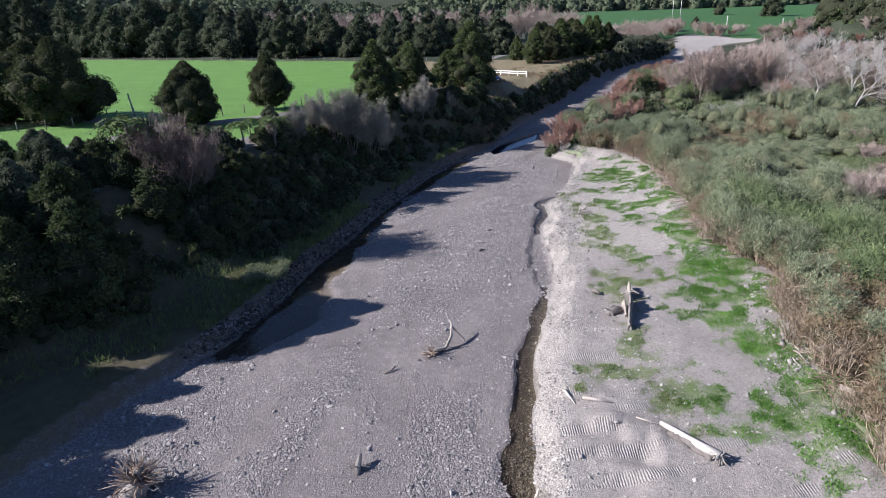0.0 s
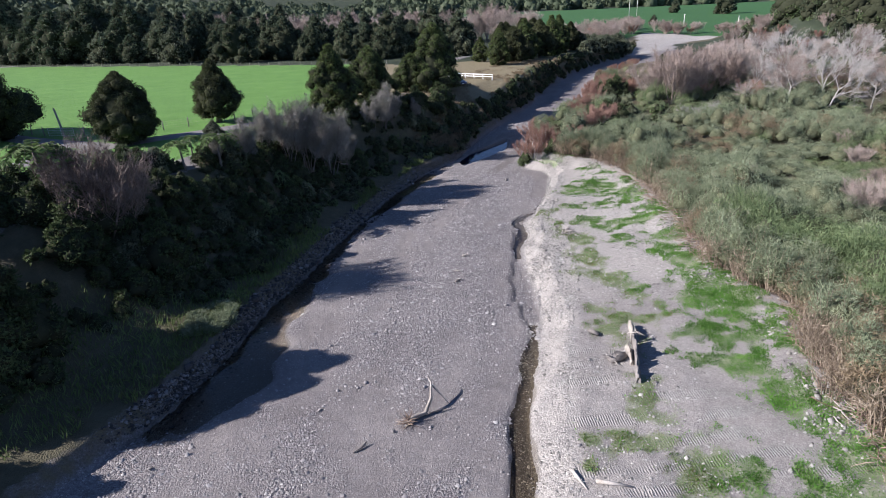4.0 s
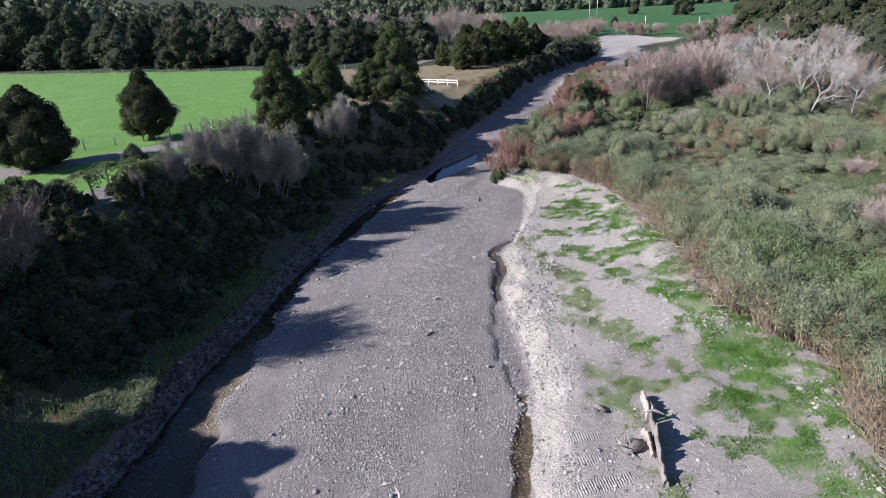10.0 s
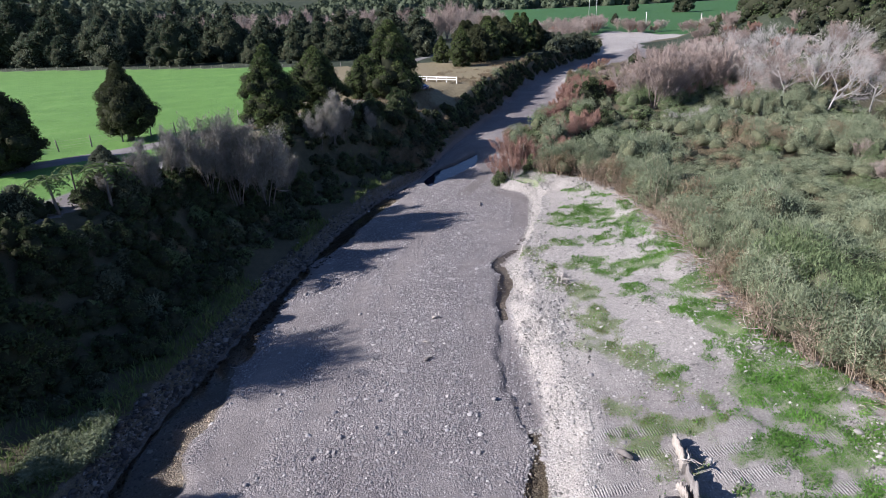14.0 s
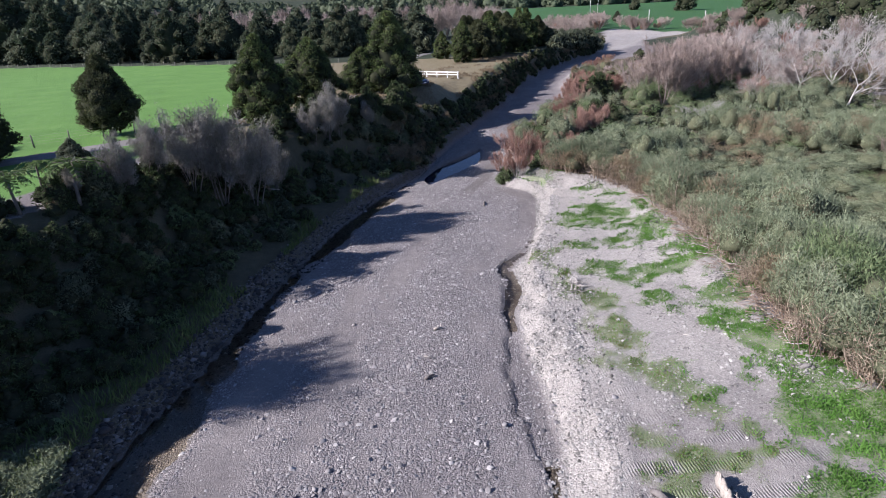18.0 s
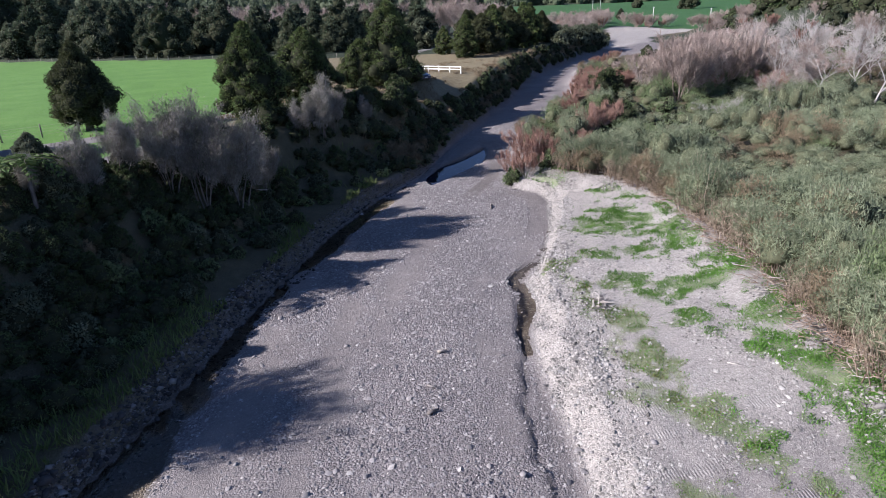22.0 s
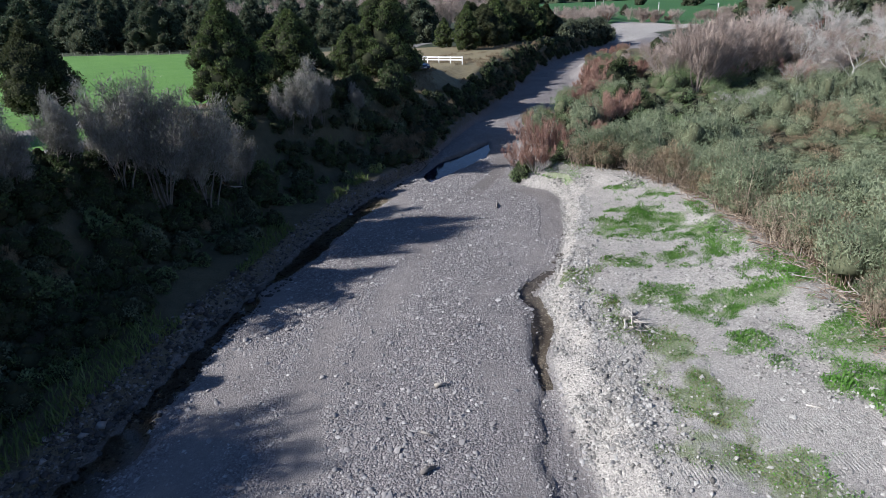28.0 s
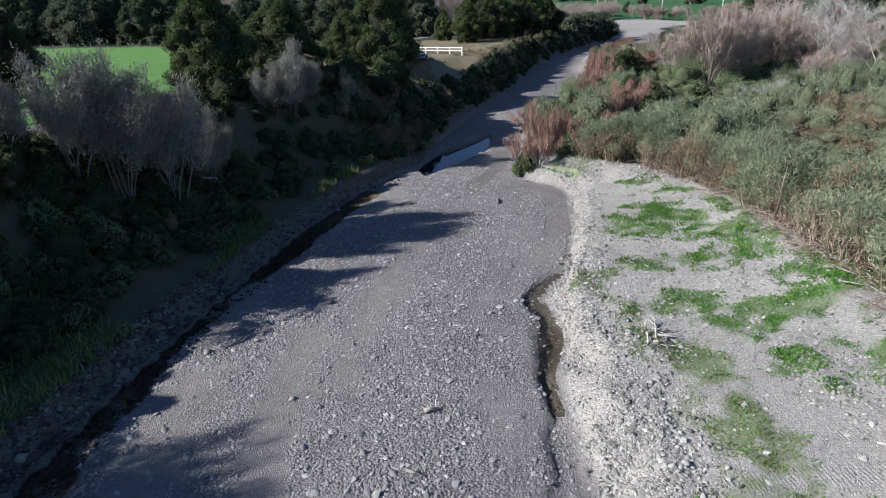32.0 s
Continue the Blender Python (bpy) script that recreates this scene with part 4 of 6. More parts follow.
KINDS["scrub_5"] = ("scrub_bush", [("stem", mesh_np("stem", *q, M_STALK)) for q in stems[-3:]] + [("foliage", leaf_mesh("foliage", [(lv, 0), (join(stems[:-3]), 1)], [M_STALK, M_STALK]))])
for k, (n, h, w, rad, mat, tw) in enumerate([(6, 4.8, 2.5, 0.06, M_PINKTWIG, M_PINKTWIG), (7, 4.0, 2.6, 0.055, M_PINKTWIG, M_PINKTWIG), (9, 3.5, 2.3, 0.04, M_WHITEBARK, M_REDTWIG), (6, 2.9, 1.7, 0.04, M_PINKTWIG, M_REDTWIG), (6, 5.4, 2.6, 0.07, M_GREYBARK, M_PINKTWIG), (7, 5.4, 2.3, 0.06, M_BROWNTWIG, M_BROWNTWIG)]):
    small = k in (2, 3)
    g, tips = fan_stems(110 + k, n, h * 0.86, w * 0.8, rad, lean=0.75, bend=0.7, dome=0.25)
    br, lines = forks(115 + k, tips, 7 if small else 10, h * 0.38, rad * 0.35, 0.12 if small else 0.25, 0.22 if small else 0.75, 1.8 if small else 0.8)
    tg = twigs_on(120 + k, np.concatenate([lines, tips]), 4600 if small else 4200, 0.38 if small else 0.5, 0.018 if small else 0.024, out=0.05 if small else 0.2, up=2.4 if small else 0.75, start=0.45 if small else 0.25, spread=0.35)
    KINDS["willow_%d" % k] = ("bare_willow", [("stem", mesh_np("stem", *q, mat)) for q in g] + [("twig_crown", leaf_mesh("twig_crown", [(tg, 0), (br, 1)], [tw, mat]))])
for k, (n, h, w) in enumerate([(8, 8.6, 1.35), (6, 6.6, 1.1), (7, 7.4, 1.2)]):
    g, tips = fan_stems(140 + k, n, h * 0.86, w * 1.15, 0.05, lean=0.75, bend=1.2, dome=0.32)
    br, lines = forks(145 + k, tips, 13, h * 0.2, 0.022, 0.38, 0.75, 1.1)
    tg = twigs_on(150 + k, lines, 13000, 0.36, 0.021, up=0.9, start=0.15, spread=0.5, out=0.25)
    r = np.random.default_rng(160 + k)
    i = r.integers(0, len(tg[0]) // 3, 2600)
    lf = needles(tg[0].reshape(-1, 3, 3)[i, 2] + r.normal(size=(2600, 3)) * 0.07, r.normal(size=(2600, 3)) + [0, 0, 0.6], 0.14, 0.075, r)
    KINDS["grey_%d" % k] = ("grey_willow_tree", [("stem", mesh_np("stem", *q, M_BARK, True)) for q in g] + [("twig_crown", leaf_mesh("twig_crown", [(tg, 0), (br, 1)], [M_GREYTWIG, M_BARK])), ("foliage", mesh_np("foliage", *lf, M_GREYLEAF))])
for k in range(3):
    g = branch_tree(170 + k, (10.0, 8.5, 9.5)[k], 0.15, 4, wide=0.8, rise=0.13)
    v, f = g
    r = np.random.default_rng(175 + k)
    i = r.integers(len(v) // 4, len(v), 1200)
    tg = blades(v[i], unit(v[i] - [0, 0, 3]) + r.normal(size=(1200, 3)) * 0.5, 0.7, 0.03, r)
    KINDS["white_%d" % k] = ("bare_white_tree", [("trunk", mesh_np("trunk", *g, M_WHITEBARK)), ("twig_crown", mesh_np("twig_crown", *tg, M_WHITEBARK if k != 1 else M_PINKTWIG))])


def fern_kind(seed, h):
    r = np.random.default_rng(seed)
    t = tube(np.column_stack([np.linspace(0, 0.25, 5), np.zeros(5), np.linspace(-0.3, h, 5)]), [0.16, 0.13, 0.11, 0.1, 0.12], 7)
    fronds, ribs = [], []
    for k in range(17):
        a = k * 2.4 + r.uniform(-0.2, 0.2)
        L = r.uniform(1.5, 2.1)
        s = np.linspace(0, 1, 9)
        rise = r.uniform(0.15, 0.5)
        p = np.column_stack([0.25 + math.cos(a) * L * s, math.sin(a) * L * s, h + L * (rise * s * 1.6 - 0.95 * s ** 2.2)])
        ribs.append(tube(p, np.linspace(0.025, 0.006, 9), 3, cap=False))
        q = np.repeat(p[1:], 6, 0) + r.normal(size=(48, 3)) * 0.04
        d = unit(np.gradient(p, axis=0))[1:]
        side = np.cross(np.repeat(d, 6, 0), [0, 0, 1]) * np.tile([1, -1], 24)[:, None]
        fronds.append(blades(q, side + np.repeat(d, 6, 0) * 0.4 + [0, 0, -0.15], 0.42 * np.repeat(np.sin(np.pi * (s[1:] * 0.85 + 0.1)), 6) + 0.05, 0.11, r))
    return ("tree_fern", [("trunk", mesh_np("trunk", *t, M_BARK)), ("fronds", mesh_np("fronds", *join(fronds), M_FERN)), ("ribs", mesh_np("ribs", *join(ribs), M_BARK))])


KINDS["fern_0"], KINDS["fern_1"] = fern_kind(5, 2.9), fern_kind(6, 3.6)

# ---------------------------------------------------------------- terrace: road, fence, rail, car, poles
M_ROAD = grain_material("worn_road", [(0.25, (0.12, 0.115, 0.115)), (0.6, (0.20, 0.19, 0.185)), (0.9, (0.29, 0.28, 0.265))], 1.0, 0.9, 0.2, 12, 0.3, 0.01)
M_WHITE = grain_material("white_paint", [(0.2, (0.66, 0.66, 0.64)), (0.7, (0.80, 0.80, 0.78))], 2.0, 0.5, 0.4, 8, 0.1, 0.005)
M_POST = grain_material("fence_wood", [(0.2, (0.13, 0.115, 0.10)), (0.7, (0.28, 0.26, 0.23))], 4.0, 0.9, 0.2, 8, 0.4, 0.01, by_object=0.3)
M_CONCRETE = grain_material("pole_concrete", [(0.2, (0.48, 0.47, 0.45)), (0.8, (0.66, 0.65, 0.62))], 2.0, 0.8, 0.25, 8, 0.2, 0.01)


def strip(name, line, width, material, label, lift=0.035):
    line = np.array(line, float)
    s = np.concatenate([[0], np.cumsum(np.linalg.norm(np.diff(line, axis=0), axis=1))])
    t = np.arange(0, s[-1], 1.0)
    c = np.column_stack([np.interp(t, s, line[:, 0]), np.interp(t, s, line[:, 1])])
    for _ in range(12):
        c[1:-1] = (c[:-2] + 2 * c[1:-1] + c[2:]) / 4
    d = unit(np.gradient(c, axis=0))
    nrm = np.column_stack([-d[:, 1], d[:, 0]])
    cols = np.linspace(-0.5, 0.5, 7)
    wob = width * (1 + 0.12 * (vnoise(t, t * 0, 5, 70) - 0.5))
    p = c[:, None] + nrm[:, None] * cols[None, :, None] * wob[:, None, None]
    z = ground_z(p[..., 0], p[..., 1]) + lift - 0.05 * (np.abs(cols) > 0.45)
    v = np.concatenate([p, z[..., None]], 2).reshape(-1, 3)
    i = (np.arange(len(t) - 1)[:, None] * 7 + np.arange(6)).ravel()
    ob = new(name, mesh_np(name, v, np.stack([i, i + 1, i + 8, i + 7], 1), material, True))
    return tagged(ob, label, "road", kind="structure")


strip("road", [(-62, 30), (-48, 44), (-41, 54), (-36.5, 66), (-29, 74.5), (-22, 79.5), (-14, 88), (-5.5, 99), (3.5, 113), (8.5, 124), (7, 140), (6, 160), (14, 190), (30, 230)], 3.6, M_ROAD, "narrow grey country road on the river terrace")
strip("road_2", [(-33.5, 71), (-42, 75.5), (-52, 82), (-68, 95), (-95, 112), (-140, 140)], 3.2, M_ROAD, "grey farm lane leaving the road", 0.045)


def fence(line, label, gap=3.0):
    line = np.array(line, float)
    s = np.concatenate([[0], np.cumsum(np.linalg.norm(np.diff(line, axis=0), axis=1))])
    t = np.arange(0, s[-1], gap)
    px, py = np.interp(t, s, line[:, 0]), np.interp(t, s, line[:, 1])
    ob = thing("wire_fence", px[0], py[0], zat(px[0], py[0]), label, "fence")
    org = np.array([px[0], py[0], zat(px[0], py[0])])
    me = mesh_np("post", *tube([(0, 0, -0.3), (0, 0, 0.6), (0, 0, 1.2)], [0.075, 0.07, 0.065], 6), M_POST)
    tops = []
    for x, y in zip(px, py):
        p = new("post", me)
        p.parent = ob
        z = zat(x, y)
        p.matrix_basis = Matrix.Translation(Vector((x, y, z)) - Vector(org)) @ pose(0, 0, 0, rng.uniform(-4, 4), rng.uniform(-4, 4), rng.uniform(0, 90))
        tops.append((x, y, z))
    tops = np.array(tops) - org
    for h in (0.25, 0.5, 0.75, 1.0):
        part("wire", tube(tops + [0, 0, h], np.full(len(tops), 0.008), 3), M_POST, ob)


fence([(-84, 112), (-66, 98), (-53, 85.5), (-44, 79.5), (-37.5, 77.6), (-31, 80), (-24, 85), (-17, 93.5), (-9, 104), (-1.5, 117), (0.5, 140)], "wooden post and wire fence along the green paddock")
fence([(-78, 64), (-62, 66), (-53, 71), (-46, 74)], "wooden post and wire fence beside the lane")
fence([(-60, 205), (-40, 193), (-20, 182), (-6, 178)], "post and wire fence along the far paddock edge", 4.0)
fence([(-230, 300), (-180, 271), (-120, 239), (-62, 207)], "weathered post and wire fence below the forest edge", 5.0)


def gate(x, y, turn):
    ob = thing("farm_gate", x, y, zat(x, y), "closed grey metal farm gate in the paddock fence", "gate", turn=turn)
    for h in (0.2, 0.42, 0.64, 0.86, 1.08):
        part("rail", tube([(0, 0, h), (1.8, 0, h), (3.6, 0, h)], [0.022] * 3, 5), M_CONCRETE, ob)
    for u in (0.0, 1.8, 3.6):
        part("upright", tube([(u, 0, 0.15), (u, 0, 0.6), (u, 0, 1.12)], [0.025] * 3, 5), M_CONCRETE, ob)


gate(-43.5, 79.0, -15)


def leaning_pole(x, y):
    ob = thing("wooden_pole", x, y, zat(x, y), "leaning weathered wooden pole beside the farm gate", "pole")
    ob.matrix_basis = ob.matrix_basis @ pose(0, 0, 0, 0, -7, 0)
    part("shaft", tube([(0, 0, -0.4), (0, 0, 1.6), (0, 0, 3.4)], [0.13, 0.12, 0.1], 8), M_POST, ob)
    part("cap", tube([(0, 0, 3.4), (0, 0, 3.46)], [0.125, 0.06], 8), M_DARKWOOD, ob)


leaning_pole(-41.5, 78.6)


def white_rail(x0, y0, x1, y1):
    z = zat((x0 + x1) / 2, (y0 + y1) / 2)
    L = math.hypot(x1 - x0, y1 - y0)
    ob = thing("white_rail_fence", x0, y0, z, "white painted two-rail wooden fence beside the road", "fence", turn=math.degrees(math.atan2(y1 - y0, x1 - x0)))
    n = 5
    for k in range(n):
        u = L * k / (n - 1)
        part("post", box(u - 0.07, -0.05, -0.3, u + 0.07, 0.07, 1.02, 0.008), M_WHITE, ob)
    for h in (0.42, 0.82):
        part("rail", box(-0.15, -0.10, h, L + 0.15, -0.054, h + 0.16, 0.006), M_WHITE, ob)


white_rail(9.4, 129.5, 15.9, 123.6)


def car(x, y, turn):
    paint, t, p = nodes_of("dark_blue_paint", 0.25, 0.5)
    geo = t.nodes.new("ShaderNodeNewGeometry")
    t.links.new(ramp_node(t, tex_noise(t, geo.outputs["Position"], 3.0), [(0.3, (0.018, 0.035, 0.085)), (0.7, (0.028, 0.05, 0.12))]), p.inputs["Base Color"])
    p.inputs["Coat Weight"].default_value = 0.6
    glass, _, p = nodes_of("car_glass", 0.06, 0.6)
    p.inputs["Base Color"].default_value = (0.02, 0.025, 0.03, 1)
    rubber, _, p = nodes_of("rubber", 0.85, 0.2)
    p.inputs["Base Color"].default_value = (0.02, 0.02, 0.02, 1)
    metal, _, p = nodes_of("rim_metal", 0.35, 0.5)
    p.inputs["Base Color"].default_value, p.inputs["Metallic"].default_value = (0.5, 0.5, 0.52, 1), 1.0
    lens, _, p = nodes_of("lamp_lens", 0.1, 0.5)
    p.inputs["Base Color"].default_value = (0.6, 0.62, 0.64, 1)
    ob = thing("parked_car", x, y, zat(x, y), "dark blue hatchback parked on the grass beside the road", "car", turn=turn)

    def slab(name, outline, half, mat, parent, inset=0.0):
        bm = bmesh.new()
        ends = []
        for sgn in (-1, 1):
            ends.append([bm.verts.new((a, sgn * (half - (inset * max(0, (b - 0.85) / 0.6))), b)) for a, b in outline])
        bm.faces.new(ends[0][::-1])
        bm.faces.new(ends[1])
        n = len(outline)
        for i in range(n):
            bm.faces.new((ends[0][i], ends[0][(i + 1) % n], ends[1][(i + 1) % n], ends[1][i]))
        bmesh.ops.recalc_face_normals(bm, faces=bm.faces[:])
        bmesh.ops.bevel(bm, geom=bm.edges[:], offset=0.035, segments=2, affect="EDGES")
        return part(name, bm, mat, parent)

    body = slab("body", [(-2.05, 0.28), (2.05, 0.28), (2.1, 0.55), (1.95, 0.76), (0.95, 0.92), (-1.95, 0.95), (-2.1, 0.7)], 0.86, paint, ob)
    slab("cabin", [(0.95, 0.90), (0.25, 1.42), (-1.35, 1.46), (-1.95, 0.93)], 0.80, glass, ob, 0.16)
    slab("roof", [(0.30, 1.40), (0.15, 1.47), (-1.30, 1.51), (-1.45, 1.44)], 0.70, paint, ob)
    for sx in (-1.3, 1.3):
        for sy in (-0.80, 0.80):
            w = part("wheel", tube([(sx, sy - 0.10, 0.31), (sx, sy + 0.10, 0.31)], [0.31, 0.31], 18), rubber, ob)
            part("rim", tube([(sx, sy - 0.108, 0.31), (sx, sy + 0.108, 0.31)], [0.19, 0.19], 12), metal, w)
    for sy in (-0.6, 0.6):
        part("headlight", box(1.98, sy - 0.2, 0.58, 2.08, sy + 0.2, 0.74, 0.02), lens, ob)
        part("door_mirror", box(0.62, sy * 1.52 - 0.09, 0.92, 0.76, sy * 1.52 + 0.09, 1.05, 0.02), paint, ob)
    part("number_plate", box(2.085, -0.24, 0.40, 2.11, 0.24, 0.50, 0.005), M_WHITE, ob)


car(8.4, 116.0, -60)


def power_pole(x, y, h, label, arm=True):
    ob = thing("power_pole", x, y, zat(x, y), label, "pole", "power poles across the far field", turn=35)
    part("shaft", tube([(0, 0, -0.5), (0, 0, h / 2), (0, 0, h)], [0.24, 0.2, 0.16], 8), M_CONCRETE, ob)
    if arm:
        part("crossarm", box(-0.9, -0.06, h - 0.5, 0.9, 0.06, h - 0.36, 0.01), M_DARKWOOD, ob)
        for u in (-0.75, 0.0, 0.75):
            part("insulator", tube([(u, 0, h - 0.36), (u, 0, h - 0.2)], [0.05, 0.04], 6), M_WHITE, ob)


power_pole(152, 289, 6.6, "pale concrete power pole at the field edge")
power_pole(142.6, 325.6, 6.6, "pale concrete power pole at the field edge")
power_pole(172, 492, 19, "tall pale power pole in the far field")
power_pole(181, 500, 19, "tall pale power pole in the far field")

# ---------------------------------------------------------------- trees of the terrace
PADDOCK = "dark conifers along the paddock"
plant("totara_a", -25.0, 84.6, "dark round-crowned conifer standing beside the paddock fence", "tree", PADDOCK, 0.98, 20)
plant("totara_c", -31.2, 72.6, "broad dark brown-green conifer beside the road bend", "tree", PADDOCK, 0.95, 70)
plant("totara_b", -10.3, 87.2, "dense green conifer with a pointed crown by the road", "tree", PADDOCK, 0.98, 130)
plant("totara_e", -6.0, 98.0, "rounded green conifer behind the pointed one", "tree", PADDOCK, 1.0, 250)
plant("totara_d", 4.2, 110.6, "tall green conifer with an uneven crown beside the parked car", "tree", PADDOCK, 1.0, 40)
plant("totara_e", 0.2, 108.5, "low rounded conifer leaning against the tall one", "tree", PADDOCK, 0.78, 10)
plant("totara_c", -49.8, 77.2, "large dark brown-green conifer with foliage down to the ground", "tree", PADDOCK, 1.34, 190)
plant("totara_c", -55.5, 80.5, "broad dark conifer beside the farm lane", "tree", PADDOCK, 1.3, 300)
plant("totara_d", -61.0, 77.0, "large dark conifer beside the farm lane", "tree", PADDOCK, 0.95, 80)
plant("totara_c", -72.0, 88.0, "broad dark conifer beside the farm lane", "tree", PADDOCK, 1.3, 30)
for x, y, s, k in [(22, 158, 0.95, "totara_b"), (27, 166, 1.1, "totara_c"), (31, 172, 1.15, "totara_b"), (36, 176, 1.25, "totara_a"), (33, 186, 1.3, "totara_c"), (41, 184, 1.2, "totara_b"),
                   (26, 181, 1.2, "totara_a"), (46, 196, 1.2, "totara_b"), (39, 200, 1.3, "totara_c"), (19, 172, 0.7, "totara_b"), (52, 205, 1.1, "totara_a"), (30, 198, 1.2, "totara_a")]:
    plant(k, x, y, "dark green conifer in the clump above the river bend", "tree", "conifers above the river bend", s)
for x, y, s in [(56, 207, 1.5), (60, 214, 1.35), (64, 220, 1.3), (52, 213, 1.2), (64, 199, 1.3), (67, 203, 1.4), (61, 196, 1.4), (58, 192, 1.4), (71, 209, 1.3), (54, 187, 1.3), (50, 181, 1.1)]:
    plant("bush_2", x, y, "pale grey-green willow bush on the river terrace", "shrub", "grey bushes above the bend", s * 1.7)
plant("fern_0", -17.2, 59.0, "tree fern with arching fronds on the bank edge", "tree fern", "tree ferns on the bank", 1.0)
plant("fern_0", -19.6, 57.0, "low tree fern with spreading fronds", "tree fern", "tree ferns on the bank", 0.8)
plant("fern_1", -24.8, 46.4, "tall tree fern above the dark bank shrubs", "tree fern", "tree ferns on the bank", 1.3)
plant("fern_0", -23.0, 50.0, "tree fern among the bank shrubs", "tree fern", "tree ferns on the bank", 0.75)
plant("broadleaf_a", -18.4, 62.2, "grey-green broadleaf tree among the willows", "tree", "broadleaf trees of the bank", 0.52)
plant("broadleaf_a", -16.6, 60.2, "low grey-green broadleaf tree on the bank edge", "tree", "broadleaf trees of the bank", 0.45)
plant("fern_1", -20.5, 61.5, "tree fern beside the road verge", "tree fern", "tree ferns on the bank", 0.6)
GREY = "grey willows on the shaded bank"
for k, x, y, top in [(0, -10.8, 67.8, 14.4), (2, -9.2, 69.4, 12.4), (2, -12.8, 66.6, 13.4), (2, -14.8, 65.0, 12.7), (1, -3.4, 83.2, 12.6), (2, -5.0, 82.0, 10.8), (0, -2.4, 84.5, 11.6), (1, -15.8, 61.6, 12.0),
                     (1, 0.6, 88.0, 9.6), (2, -17.4, 60.0, 11.0), (1, -7.6, 73.4, 9.0)]:
    plant("grey_%d" % k, x, y, "grey twiggy willow tree with pale leaning stems on the bank", "tree", GREY, (top + 0.6 - zat(x, y)) / (8.6, 6.6, 7.4)[k])
for k, x, y, s in [(5, -21.6, 46.0, 1.45), (5, -23.0, 47.4, 1.2), (5, -20.8, 47.8, 1.25), (5, -23.5, 33.0, 0.9)]:
    plant("willow_%d" % k, x, y, "bare pinkish-grey willow among the bank shrubs", "tree", "bare willows on the bank", s)

for k, x, y, s in [(0, -10.0, 67.2, 0.7), (3, -11.8, 65.8, 0.8), (2, -8.6, 68.8, 0.6), (0, -13.6, 64.6, 0.75), (1, -15.2, 62.6, 0.8), (3, -12.6, 67.6, 0.7), (0, -10.6, 70.0, 0.6), (3, -6.4, 73.6, 0.6), (2, -4.2, 81.4, 0.6), (0, -2.6, 82.6, 0.6)]:
    plant("bush_%d" % k, x, y, "dark leafy shrub round the feet of the grey willows", "shrub", "shrubs of the shaded bank", s, sink=0.2)

# ---------------------------------------------------------------- shrubs of the left bank
UNDER = {}


def undergrowth(kind, x, y, size, sink=0.25, keep=0.75):
    """Adds the foliage of one more low shrub to the joined undergrowth."""
    me = KINDS[kind][1][-1][1]
    n = len(me.vertices)
    v, f, s = np.empty(n * 3, np.float32), np.empty(len(me.loops), np.int32), np.empty(len(me.polygons), np.int32)
    me.vertices.foreach_get("co", v)
    me.loops.foreach_get("vertex_index", f)
    me.polygons.foreach_get("material_index", s)
    geo = place((v.reshape(-1, 3), f.reshape(-1, 3)), pose(x, y, zat(x, y) - sink, 0, 0, rng.uniform(0, 360)) @ Matrix.Scale(size, 4))
    for slot, mat in enumerate(me.materials):
        f = geo[1][s == slot]
        UNDER.setdefault(mat.name, []).append((geo[0], f[:int(len(f) * keep)] if slot == 0 else f))


r = np.random.default_rng(200)
count = 0
while count < 360:
    y = r.uniform(8, 128) if r.random() < 0.75 else r.uniform(20, 60)
    f, e = float(rock_foot(y)) - float(rock_band(y)), float(terrace_edge(y))
    u = r.uniform(0.34, 1.18) if y < 62 else r.uniform(0.2, 0.9)
    x = f + (e - f) * u
    low = u < 0.45
    k = int(r.choice([0, 1, 2, 3, 4], p=[0.3, 0.18, 0.16, 0.26, 0.1] if not low else [0.3, 0.05, 0.2, 0.15, 0.3]))
    s = r.uniform(0.5, 0.85) if low else r.uniform(0.75, 1.3)
    if y > 78:
        s *= 0.8
        k = int(r.choice([0, 2, 4]))
    if u > 0.7 and y < 45:
        s *= 1.15 if y < 30 else 1.4
    if 37.2 < y < 45.2 and u > 0.3:
        s *= 0.7
    if y < 31 or u > 0.9:
        s *= 0.78 if y > 25 else 1.0
    if y > 84:
        s *= 0.75
    if 48 < y < 58.5 and u > 0.45:
        s *= 0.7 if u < 0.8 else 0.5
    if 58 < y < 80:
        s *= 0.72
    if abs(y - 41.1 - 0.121 * (x + 14)) < 2.2:
        s = min(s, 0.42)
    if low or y > 84 or s < 0.43:
        undergrowth("bush_%d" % k, x, y, s)
    else:
        plant("bush_%d" % k, x, y, "dense dark green shrub on the steep river bank", "shrub", "shrubs of the shaded bank", s, sink=0.25)
    count += 1
